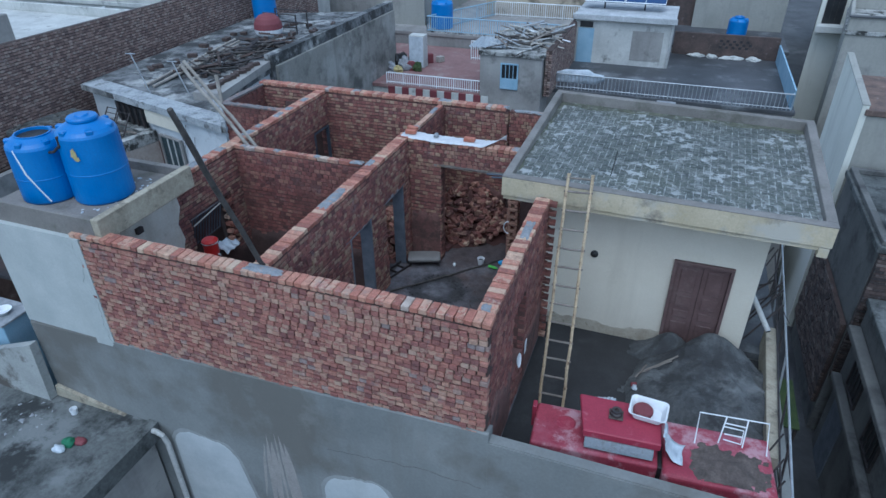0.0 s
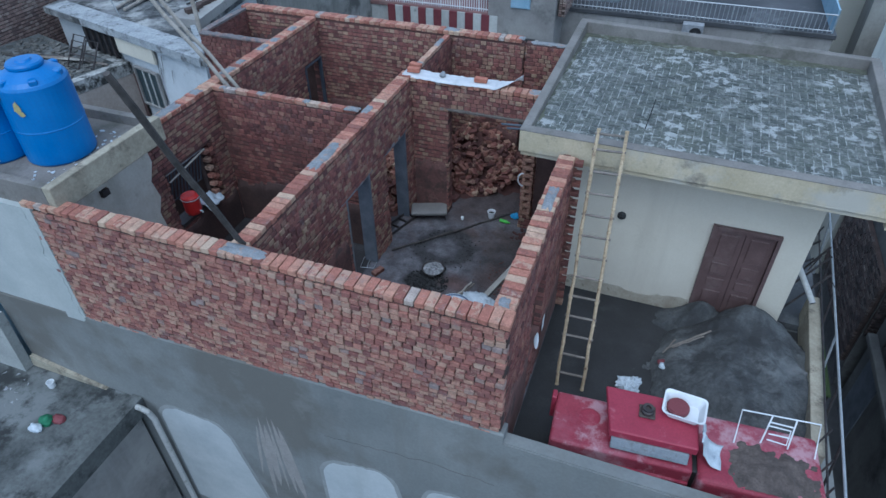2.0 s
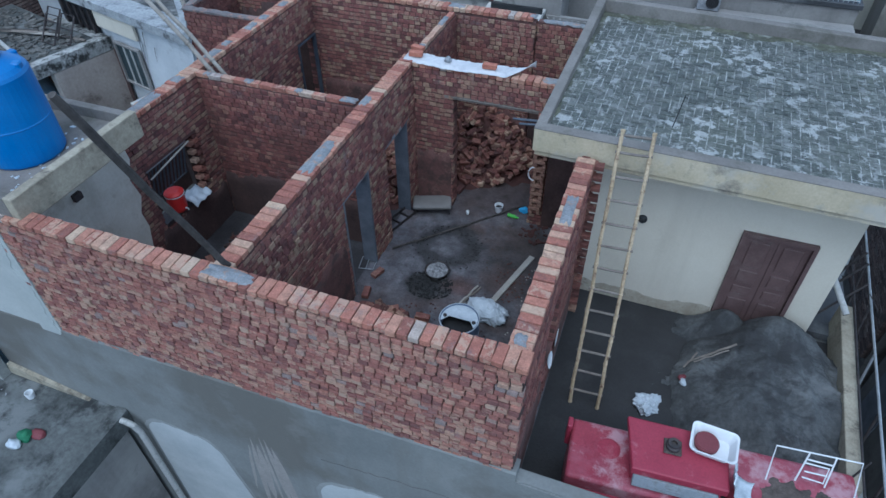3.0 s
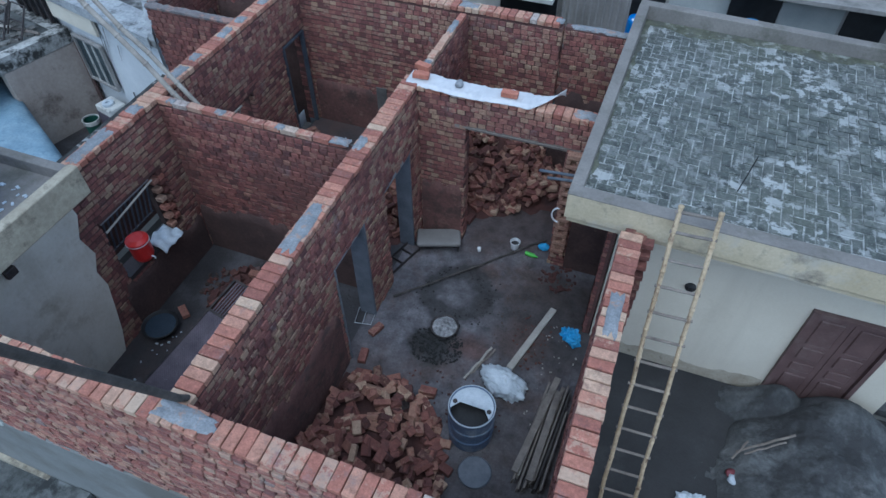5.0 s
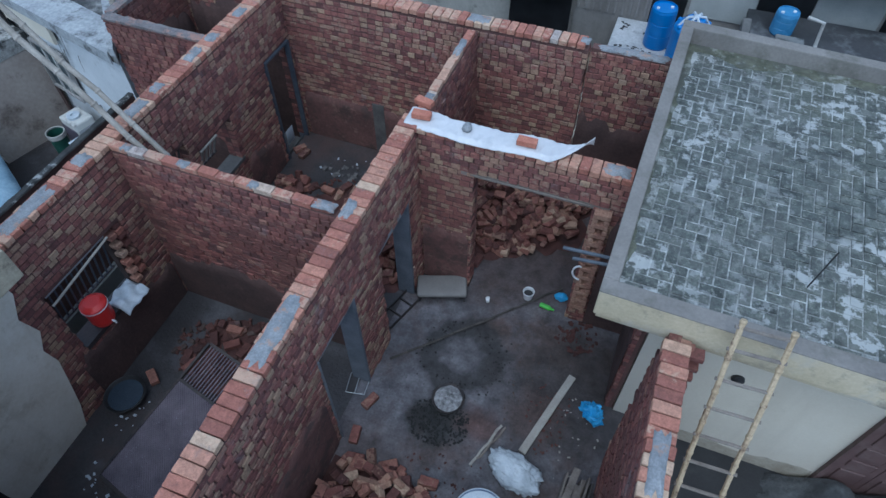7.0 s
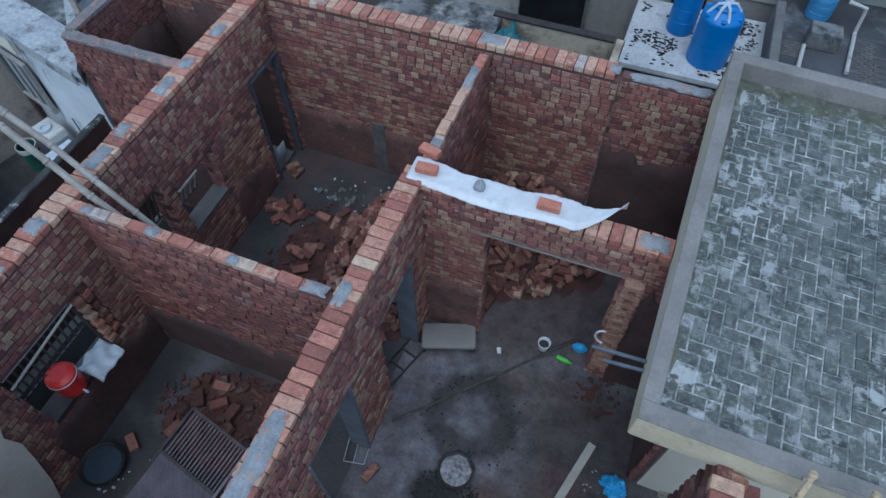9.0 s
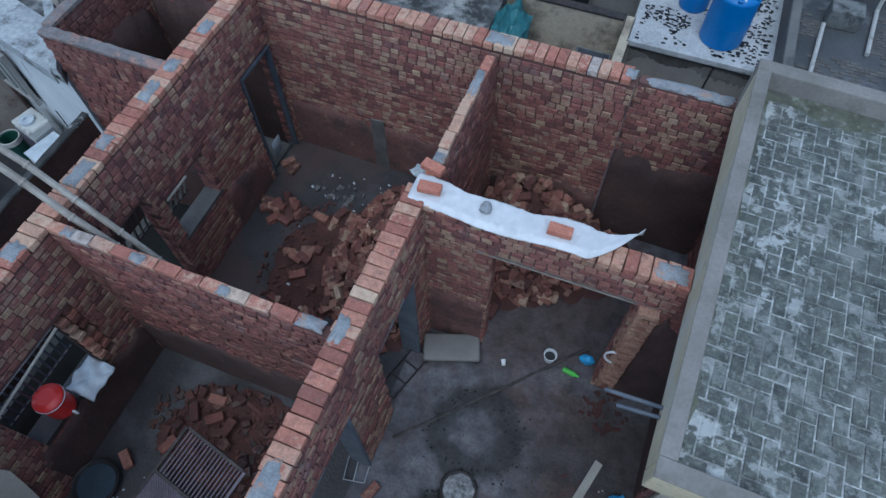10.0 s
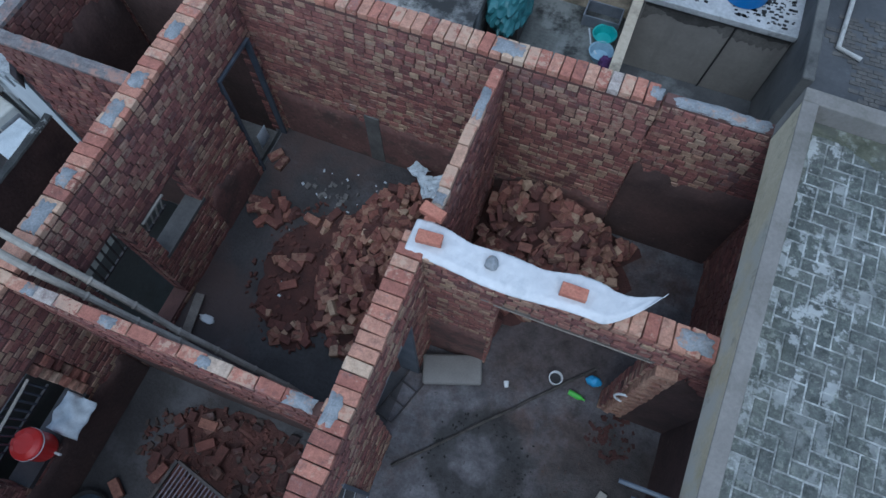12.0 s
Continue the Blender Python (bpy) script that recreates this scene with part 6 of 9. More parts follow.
spatter("stone_chips", "pale grey stones strewn by the back wall", -4.95, 13.98, 0.42, 0.22, 26, 0.032, M_RUBBLE_PALE, 17, flat=0.7)
spatter("rubble_crumbs", "brick rubble strewn over the room floor", -4.65, 12.8, 0.85, 1.15, 330, 0.026, M_BRICKBIT, 8, flat=0.7)
spatter("plaster_scraps", "white scraps strewn over the brick dust", -4.8, 13.2, 0.9, 1.3, 16, 0.022, M_SACK, 47)
spatter("rubble_crumbs", "dark rubble under the toothed jamb", -0.35, 12.15, 0.3, 0.3, 60, 0.03, M_FLOOR_RED, 9)
spatter("rubble_crumbs", "red brick rubble on the room floor", -4.65, 10.15, 1.0, 0.62, 420, 0.026, M_BRICKBIT, 10, flat=0.7)
spatter("rubble_crumbs", "broken brick ends on the room floor", -4.6, 10.15, 1.15, 0.66, 100, 0.038, M_SCRAP, 21, flat=0.6)

r_ = random.Random(77)
bm = bmesh.new()
for i in range(110):
    a = r_.uniform(0, 6.283)
    k = r_.gauss(0.52, 0.05 + 0.05 * math.sin(a * 2) ** 2)
    s_ = r_.uniform(0.005, 0.017)
    box(bm, -s_, s_, -s_ * 0.7, s_ * 0.7, -0.004, s_ * 0.18, pose(-1.75 + k * 1.05 * math.cos(a), 11.3 + k * 0.85 * math.sin(a), 0.006, 0, 0, r_.uniform(0, 360)))
solid("mortar_crumbs", bm, M_CHAR, "dark crumbs in a ring where mortar was mixed", "litter", "stuff")

bench = thing("bench", "low grey padded bench on thin steel legs", "bench", at=(-2.42, 12.20, 0.0), rz=20)
part("seat", bevelled(-0.37, 0.37, -0.19, 0.19, 0.13, 0.22, 0.04, 3), M_BENCH, bench, smooth=True)
part("apron", bevelled(-0.34, 0.34, -0.16, 0.16, 0.11, 0.13, 0.008, 1), M_BENCH, bench)
for x in (-0.33, 0.33):
    for y in (-0.15, 0.15):
        part("leg", tube(bmesh.new(), [(x, y, 0.0), (x * 0.97, y * 0.95, 0.115)], 0.012, 6), M_DARKSTEEL, bench)

pot = thing("paint_bucket", "small white bucket with a dark inside", "bucket", at=(-1.19, 12.58, 0.0))
part("bucket", lathe([(0, 0.005), (0.062, 0.0), (0.082, 0.15), (0.088, 0.155), (0.077, 0.155), (0.06, 0.03), (0, 0.03)], 28), M_WHITE, pot, smooth=False)
part("dark_paint", lathe([(0, 0.10), (0.069, 0.10)], 24), M_BLACK, pot)
bot_ = thing("green_bottle", "bright green plastic bottle lying on the floor", "bottle")
part("bottle", lathe([(0, 0), (0.035, 0.0), (0.037, 0.14), (0.015, 0.19), (0.014, 0.22), (0, 0.22)], 14), M_GREEN, bot_)
bot_.matrix_basis = pose(-0.98, 12.50, 0.037, 0, 90, -8)
tin = thing("paper_cup", "small white cup lying on the floor", "cup")
part("cup", lathe([(0, 0), (0.025, 0), (0.033, 0.075), (0.03, 0.075), (0.022, 0.01), (0, 0.01)], 14), M_WHITE, tin)
tin.matrix_basis = pose(-1.72, 12.27, 0.033, 0, 90, 110)

mould = thing("steel_mould", "rusty steel three-bay block mould on the threshold", "mould", at=(-2.90, 11.72, 0.0), rz=72)
for dims in ((-0.36, 0.36, -0.13, -0.12), (-0.36, 0.36, 0.12, 0.13)):
    part("side", boxed(*dims, 0.0, 0.06), M_DARKSTEEL, mould)
for x in (-0.36, -0.12, 0.12, 0.35):
    part("divider", boxed(x, x + 0.012, -0.118, 0.118, 0.0, 0.055), M_DARKSTEEL, mould)
wf = thing("wire_frame", "bent thin wire frame lying on the floor", "wire frame")
part("wire", tube(bmesh.new(), [(-3.10, 10.50, 0.03), (-2.83, 10.58, 0.02), (-2.80, 10.27, 0.02), (-3.05, 10.22, 0.02), (-3.10, 10.50, 0.03)], 0.007, 5), M_GALV, wf)
part("wire", tube(bmesh.new(), [(-2.98, 10.54, 0.03), (-2.93, 10.25, 0.02)], 0.006, 5), M_GALV, wf)

pp = thing("steel_pipes", "two thin steel pipe stubs sticking out of the roof slab", "pipes")
part("pipe", tube(bmesh.new(), [(-0.15, 11.30, 2.93), (-0.74, 11.30, 2.88)], 0.019), M_FRAME, pp)
part("pipe", tube(bmesh.new(), [(-0.15, 11.22, 2.92), (-0.62, 11.21, 2.87)], 0.019), M_FRAME, pp)
hose = thing("hose", "loop of white hose hung on the brick pier", "hose")
part("coil", tube(bmesh.new(), [(-0.54 - 0.10 * math.sin(a), 12.36, 1.20 + 0.14 * math.cos(a)) for a in [i * 0.32 for i in range(11)]], 0.014, 6), M_WHITE, hose)
for x, y, rz in ((-2.68, 10.21, 70), (-1.56, 9.45, 15), (-2.66, 9.72, 100), (-2.12, 12.95, 80)):
    loose_brick(x, y, 0.0, rz)
loose_brick(-1.54, 9.47, 0.076, 5, "pale clay brick lying on another brick")

# ---- room behind the stair-head room ----
bed = thing("rope_cot", "purple-grey woven rope cot with a corded foot end on rubble", "cot")
bed.matrix_basis = pose(-4.70, 8.97, 0.27, 0, -11, 77)
for y in (-0.46, 0.46):
    part("frame_side", boxed(-1.0, 1.0, y - 0.018, y + 0.018, -0.018, 0.018), M_MESH if y < 0 else M_DARKSTEEL, bed)
for x in (-1.0, 0.42, 1.0):
    part("frame_end", boxed(x - 0.018, x + 0.018, -0.44, 0.44, -0.017, 0.017), M_DARKSTEEL, bed)
for i in range(17):
    y = -0.40 + 0.05 * i
    part("cord", tube(bmesh.new(), [(0.44, y, 0), (0.98, y, 0)], 0.009, 5), M_MESH, bed)
bm = bmesh.new()
for i in range(58):
    for s in (1, -1):
        c = -1.44 + 2.3 * i / 57
        pts = []
        for y in (-0.44, 0.44):
            x = c + s * y
            pts.append([x, y])
        (x0, y0), (x1, y1) = pts
        lo, hi = -0.985, 0.405
        if max(x0, x1) < lo or min(x0, x1) > hi:
            continue
        for p, q in ((pts[0], pts[1]), (pts[1], pts[0])):
            if p[0] < lo:
                t = (lo - p[0]) / (q[0] - p[0]); p[1] += t * (q[1] - p[1]); p[0] = lo
            if p[0] > hi:
                t = (hi - p[0]) / (q[0] - p[0]); p[1] += t * (q[1] - p[1]); p[0] = hi
        tube(bm, [(pts[0][0], pts[0][1], 0.004 * s), (pts[1][0], pts[1][1], 0.004 * s)], 0.0115, 4)
part("weave", bm, M_MESH, bed, "close woven purple-grey rope")

basin = thing("basin", "dark round rubber basin on the floor", "basin", at=(-5.74, 9.1, 0.0))
part("bowl", lathe([(0, 0.0), (0.16, 0.0), (0.26, 0.13), (0.275, 0.14), (0.265, 0.15), (0.25, 0.14), (0.15, 0.02), (0, 0.02)], 30), M_BLACK, basin)
part("water", lathe([(0, 0.11), (0.225, 0.11)], 30), surface("basin_water", (0.035, 0.05, 0.07), (0.05, 0.065, 0.085), 3, 0.1), basin)
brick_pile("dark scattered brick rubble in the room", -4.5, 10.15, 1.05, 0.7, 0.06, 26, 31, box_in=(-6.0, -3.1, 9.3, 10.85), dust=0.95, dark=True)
for x, y, rz in ((-4.95, 10.50, 5), (-4.86, 10.28, 40), (-5.60, 9.46, -35), (-5.22, 9.80, 70)):
    loose_brick(x, y, 0.02, rz, "dusty red brick lying in the rubble")

cool = thing("water_cooler", "red plastic water cooler on the window sill", "water cooler", at=(-6.10, 9.66, 0.955))
part("body", lathe([(0, 0.0), (0.13, 0.0), (0.15, 0.06), (0.155, 0.30), (0.15, 0.33), (0, 0.33)], 26), M_RED_PLASTIC, cool, smooth=False)
part("lid", lathe([(0, 0.40), (0.10, 0.40), (0.15, 0.375), (0.165, 0.36), (0.165, 0.333), (0, 0.333)], 26), M_RED_PLASTIC, cool)
part("rim", lathe([(0.158, 0.325), (0.17, 0.325), (0.17, 0.336), (0.158, 0.336)], 26), M_WHITE, cool, "white rim")
part("tap", tube(bmesh.new(), [(0.15, 0.0, 0.06), (0.20, 0.0, 0.06), (0.20, 0.0, 0.03)], 0.014, 6), M_WHITE, cool)
sill = part("window_sill", boxed(-6.29, -6.03, 9.25, 10.30, 0.88, 0.95), M_FLOOR_DARK, W_LEFT, "rough dark sill ledge")
bm = grid_sheet(0, 0.34, 0, 0.42, 14, 16, lambda x, y: 0.06 + 0.09 * noise.noise(Vector((x * 8, y * 8, 2))) - 0.5 * max(0, x - 0.22))
cl = solid("white_cloth", bm, M_SACK, "white cloth hung over the window sill", "cloth", smooth=True)
mod = cl.modifiers.new("thickness", "SOLIDIFY")
mod.thickness = 0.006
cl.matrix_basis = pose(-6.20, 9.84, 0.96, 0, 4, 0)
crow = thing("crowbar", "pale stick across the window opening", "stick")
part("stick", tube(bmesh.new(), [(-6.02, 9.26, 1.86), (-6.02, 10.25, 1.98)], 0.016, 6), M_WOOD_PALE, crow)

# the long dark pole that leans over the front wall, and the bamboo poles over the outer wall
pole = thing("leaning_pole", "long dark crooked wooden pole leaning over the front wall", "pole")
part("pole", tube(bmesh.new(), [(-2.87, 7.22, 2.88), (-2.86, 7.12, 3.05), (-2.84, 6.85, 3.72), (-2.85, 6.55, 4.45), (-2.81, 6.25, 5.2), (-2.80, 6.08, 5.62)], [0.030, 0.036, 0.038, 0.037, 0.038, 0.033], 8), M_POLE, pole)
for i, (a, b, r_) in enumerate((((-3.30, 11.08, 0.02), (-7.2, 11.12, 4.37), 0.037), ((-3.42, 11.19, 0.04), (-7.18, 11.25, 4.45), 0.034))):
    po = thing("bamboo_pole", "weathered grey bamboo pole leaning over the outer wall", "pole", "bamboo poles")
    part("stem", bamboo_pole(bmesh.new(), a, b, r_, 12, 11 + i, 0.02), M_BAMBOO_OLD, po)

# ---- middle room and back room ----
brick_pile("heap of loose bricks against the partition wall", -3.62, 13.2, 1.0, 1.35, 0.52, 265, 41, box_in=(-6.0, -3.06, 11.1, 14.72), dust=1.06)
brick_pile("low spill of red brick dust and broken bricks", -4.62, 12.75, 0.72, 1.0, 0.05, 20, 46, box_in=(-6.0, -3.06, 11.1, 14.72), dust=0.95)
brick_pile("scattered loose bricks near the doorway", -5.62, 13.42, 0.36, 0.30, 0.04, 11, 43, box_in=(-6.0, -4.6, 12.5, 14.2), dust=0.7)
brick_pile("small group of loose bricks on the floor", -4.60, 11.88, 0.30, 0.16, 0.04, 8, 44, box_in=(-5.5, -4.0, 11.3, 12.3), dust=0.7)
brick_pile("tall heap of loose bricks in the back room", -2.05, 14.5, 1.3, 1.28, 1.0, 280, 42, box_in=(-2.80, 0.2, 12.95, 14.74), sharp=0.9)
def rag(name, label, x, y, z, w, d, rz, seed, material=M_SACK):
    """Thin crumpled plastic: a sheet with sharp creases, lying over what is under it."""
    off = Vector((seed * 3.1, seed * 1.9, seed))
    bm = grid_sheet(-w, w, -d, d, 18, 16, lambda u, v: 0.05 + 0.10 * abs(noise.noise(Vector((u * 6, v * 6, 0)) + off)) + 0.05 * abs(noise.noise(Vector((u * 17, v * 17, 3)) + off)) - 0.25 * (u * u + v * v))
    for v in bm.verts:
        v.co += 0.05 * Vector((noise.noise(v.co * 7 + off), noise.noise(v.co * 7 - off), 0))
    ob = solid(name, bm, material, label, "plastic sheet", smooth=False)
    mod = ob.modifiers.new("thickness", "SOLIDIFY")
    mod.thickness = 0.005
    ob.matrix_basis = pose(x, y, z, 0, 0, rz)
    return ob


rag("plastic_sheet", "crumpled white plastic sheet on the brick heap", -3.50, 14.45, 0.30, 0.24, 0.17, 30, 3)
rag("plastic_sheet", "small crumpled white plastic sheet on the brick heap", -3.85, 14.6, 0.26, 0.12, 0.10, -20, 5)
ppr = solid("paper_scrap", crumpled((0.10, 0.05, 0.012), 6, 0.2), M_WHITE, "white paper scrap on the floor", "paper", smooth=True)
ppr.matrix_basis = pose(-5.68, 11.68, 0.0)
ppr = solid("paper_sheet", bevelled(-0.004, 0.004, -0.11, 0.11, 0.0, 0.30, 0.001, 1), M_SACK, "white sheet of paper leaning in the doorway", "paper", smooth=True)
ppr.matrix_basis = pose(-6.25, 14.4, 0.0)
bd = thing("board", "grey board leaning by the low window", "board", "old boards")
part("plank", bevelled(-0.06, 0.06, -0.35, 0.35, 0, 0.03, 0.004, 1), M_WOOD, bd)
bd.matrix_basis = pose(-5.85, 11.6, 0.05, 0, 12, 10)
for x, y, rz in ((-5.98, 14.24, 55), (-5.84, 14.15, 80)):
    loose_brick(x, y, 0.0, rz, "dusty brick lying by the door frame")

# ---- polythene sheet over the lintel wall, held down by bricks ----
def sheet_z(u, v):
    z = 2.93 + 0.014 * noise.noise(Vector((u * 6, v * 3, 0))) + 0.012 * noise.noise(Vector((u * 17, v * 9, 5))) + 0.006 * abs(noise.noise(Vector((u * 40, v * 22, 2))))
    over = max(0.0, 0.06 - v) + max(0.0, v - 0.32)
    return z - 0.55 * over + 0.03 * max(0, u - 2.0)


bm = bmesh.new()
NU, NV = 110, 22
rows = []
for i in range(NU + 1):
    u = 2.21 * i / NU
    tip = max(0.0, (u - 1.78) / 0.43)
    wid = (0.325 + 0.022 * math.sin(u * 9)) * (1 - 0.97 * tip ** 1.25)
    off = 0.025 * math.sin(u * 4.2 + 1) - 0.02 + 0.42 * tip ** 1.5
    rows.append([bm.verts.new((-2.99 + u, 12.43 + off + wid * j / NV, sheet_z(u, wid * j / NV) + 0.13 * tip ** 1.5 * (1 - j / NV) ** 2 + 0.05 * tip)) for j in range(NV + 1)])
for i in range(NU):
    for j in range(NV):
        bm.faces.new((rows[i][j], rows[i + 1][j], rows[i + 1][j + 1], rows[i][j + 1]))
sh = solid("polythene_sheet", bm, M_SHEET, "white polythene sheet laid over the brick lintel wall", "plastic sheet", smooth=True)
mod = sh.modifiers.new("thickness", "SOLIDIFY")
mod.thickness, mod.offset = 0.005, 1.0
for x, y, rz in ((-2.81, 12.60, 6), (-1.50, 12.58, 2)):
    loose_brick(x, y, 2.945, rz, "orange-red brick weighing down the white sheet", clean=True)
loose_brick(-2.88, 12.86, 2.92, -12, "orange-red brick lying on the wall top", clean=True)
st = solid("stone", crumpled((0.055, 0.06, 0.05), 2, 0.12), M_CEMENT, "grey lump of cement weighing down the white sheet", "stone", smooth=True)
st.matrix_basis = pose(-2.23, 12.58, 2.945)


# ---- water tanks ----
def water_tank(label, x, y, z, r, h, lid=True, rz=0.0, material=M_BLUE, group="blue water tanks"):
    t = thing("water_tank", label, "water tank", group, at=(x, y, z), rz=rz)
    s = h * 0.84
    prof = [(0, 0.0), (r * 0.96, 0.0), (r, 0.03), (r * 1.0, s * 0.45), (r * 1.012, s * 0.465), (r * 1.0, s * 0.48), (r * 0.985, s), (r * 0.95, s + 0.04), (r * 0.86, s + 0.09), (r * 0.50, h - 0.03), (r * 0.44, h - 0.02), (r * 0.44, h)]
    if lid:
        prof += [(0, h)]
    else:
        prof[-3:] = [(r * 0.64, h - 0.03), (r * 0.60, h - 0.02), (r * 0.60, h)]
        prof += [(r * 0.54, h), (r * 0.54, h - 0.12), (0, h - 0.12)]
    part("body", lathe(prof, 40), material, t)
    if lid:
        part("lid", lathe([(0, h + 0.075), (r * 0.2, h + 0.075), (r * 0.24, h + 0.05), (r * 0.46, h + 0.045), (r * 0.5, h + 0.02), (r * 0.5, h - 0.015), (0, h - 0.01)], 32), material, t)
    else:
        # black disc paints the shade inside the tank
        part("dark_inside", lathe([(0, h - 0.05), (r * 0.535, h - 0.05)], 24), M_BLACK, t, "black disc for the shade in the open mouth")
    for i in range(6):
        a = 60 * i + 15
        part("lug", bevelled(r * 0.55, r * 0.93, -0.055, 0.055, s + 0.02, s + 0.125, 0.015, 1), material, t).matrix_basis = pose(0, 0, 0, 0, 0, a)
    return t


TANK_Z = 3.085
t2 = water_tank("tall blue plastic water tank with a closed lid", -6.52, 8.02, TANK_Z, 0.47, 1.34, True, 10)
bm = bmesh.new()
r_ = random.Random(4)
for cx, cz, rx, rz_, col in ((0.0, 0.0, 0.06, 0.10, 0), (0.03, -0.09, 0.05, 0.045, 1)):
    ring = [bm.verts.new((cx + rx * math.cos(a) * r_.uniform(0.6, 1.1), -0.002 * col, cz + rz_ * math.sin(a) * r_.uniform(0.6, 1.1))) for a in [0.4488 * i for i in range(14)]]
    bm.faces.new(ring)
part("sticker", bm, M_YELLOW_DULL, t2, "torn yellowed sticker").matrix_basis = pose(0.05, -0.476, 0.92, 0, 0, 8)
part("outlet_pipe", tube(bmesh.new(), [(-0.19, -0.36, 1.16), (-0.20, -0.42, 1.16), (-0.20, -0.43, 1.02), (-0.36, -0.40, 0.9), (-0.5, -0.34, 0.86)], 0.022), M_DARKSTEEL, t2, "dark bent pipe")
t1 = water_tank("short blue plastic water tank with an open mouth", -7.38, 7.74, TANK_Z, 0.46, 1.10, False, 30)
part("strap", tube(bmesh.new(), [(-0.2, -0.40, 0.95), (-0.1, -0.46, 0.55), (0.12, -0.45, 0.05)], 0.014, 6), M_WHITE, t1, "white overflow hose")
spatter("paint_flakes", "pale flakes and dirt on the stair-head roof", -6.2, 7.9, 0.5, 0.9, 90, 0.022, M_SACK, 12, z=3.08)

# ---- low roof of the house in front ----
solid("low_roof", grid_sheet(-14, -5.66, -2.0, 6.865, 50, 50, lambda x, y: -1.0 + 0.015 * noise.noise(Vector((x, y, 0)))), M_LOWROOF, "dirty grey flat roof of the lower neighbour house", "roof", "structure")
solid("low_roof_edge", boxed(-5.84, -5.64, -2.0, 6.86, -1.3, -0.93), M_LOWROOF, "worn concrete roof edge", "roof edge", "structure")
solid("wall_low_house", boxed(-14, -5.85, -2.0, 6.80, GROUND_Z, -1.05), M_CONCRETE_MID, "grey rendered wall of the lower house", "wall", "structure")
bm = bmesh.new()
rings = [[bm.verts.new((x, y, z)) for x, z in ((-13.0, -1.1), (-8.06, -1.1), (-7.95, 0.42), (-9.3, -0.10), (-13.0, -0.35))] for y in (6.64, 6.80)]
bm.faces.new(rings[0])
bm.faces.new(rings[1][::-1])
for i in range(5):
    j = (i + 1) % 5
    bm.faces.new((rings[0][i], rings[1][i], rings[1][j], rings[0][j]))
solid("wall_low_parapet", bm, surface("stained_whitewash", (0.28, 0.29, 0.28), (0.38, 0.39, 0.375), 1.2, 0.9, 22, 0.2, stain=(0.09, 0.08, 0.07), stain_scale=1.3, stain_at=(0.52, 0.64), grain=0.2), "stained whitewashed parapet rising towards the street wall", "wall", "structure")
solid("kerb_low_roof", prism_of([(-8.06, -1.0), (-6.35, -1.0), (-6.8, -0.93), (-8.0, -0.72)], 6.80, 6.868), M_FASCIA_GRIMY, "grimy whitewashed fillet where the low roof meets the street wall", "kerb", "structure")
chest = thing("steel_cabinet", "grey-blue steel cabinet with a white bowl, standing beside the wall", "cabinet", at=(-9.35, 7.35, GROUND_Z))
part("body", bevelled(-0.75, 0.2, -0.35, 0.3, 0, 4.75, 0.02), M_BLUEPAINT, chest)
part("top", bevelled(-0.79, 0.24, -0.39, 0.34, 4.752, 4.80, 0.01, 1), M_CLOTH_DULL, chest)
bowl = thing("bowl", "white bowl on the steel cabinet", "bowl", at=(-9.45, 7.30, GROUND_Z + 4.8))
part("bowl", lathe([(0, 0), (0.09, 0), (0.16, 0.09), (0.17, 0.09), (0.10, 0.015), (0, 0.015)], 22), M_WHITE, bowl)
dp = thing("down_pipe", "white plastic down pipe on the plastered wall", "pipe")
part("pipe", tube(bmesh.new(), [(-5.80, 6.70, -0.98), (-5.55, 6.70, -1.0), (-5.46, 6.72, -1.08), (-5.43, 6.75, -1.3), (-5.40, 6.76, GROUND_Z)], 0.05, 12), M_PLASTIC_OLD, dp)
rag = solid("rag", crumpled((0.10, 0.09, 0.06), 14, 0.25), surface("green_cloth", (0.02, 0.12, 0.06), (0.04, 0.18, 0.09), 9, 0.8), "small green rag on the low roof", "cloth", smooth=True)
rag.matrix_basis = pose(-6.85, 5.95, -1.0)
rag = solid("rag", crumpled((0.11, 0.06, 0.05), 15, 0.25), M_SACK, "small white rag on the low roof", "cloth", smooth=True)
rag.matrix_basis = pose(-6.9, 5.78, -1.0)
rag = solid("rag", crumpled((0.10, 0.07, 0.04), 16, 0.25), M_MAROON, "small red rag on the low roof", "cloth", smooth=True)
rag.matrix_basis = pose(-6.68, 6.05, -1.0)
jar = thing("white_pot", "small white pot on the low roof", "pot", at=(-7.35, 6.55, -1.0))
part("pot", lathe([(0, 0), (0.06, 0), (0.07, 0.12), (0.06, 0.12), (0.05, 0.02), (0, 0.02)], 18), M_WHITE, jar)
spatter("lime_patches", "pale lime flakes on the low roof", -8.1, 6.1, 0.6, 0.5, 22, 0.045, M_CLOTH_DULL, 13, z=-1.0, flat=0.03)

# ---- neighbour houses ----
def railing(label, p, q, z0, z1, n, material, r=0.012, group="steel railings"):
    g = tagged(new("railing"), label, "railing", group)
    p, q = Vector(p), Vector(q)
    part("top_rail", tube(bmesh.new(), [(p.x, p.y, z1), (q.x, q.y, z1)], r * 1.7, 6), material, g)
    part("bottom_rail", tube(bmesh.new(), [(p.x, p.y, z0 + 0.08), (q.x, q.y, z0 + 0.08)], r * 1.3, 6), material, g)
    for i in range(n + 1):
        c = p.lerp(q, i / n)
        part("baluster", tube(bmesh.new(), [(c.x, c.y, z0), (c.x, c.y, z1)], r if i % 8 else r * 1.8, 5), material, g)
    return g


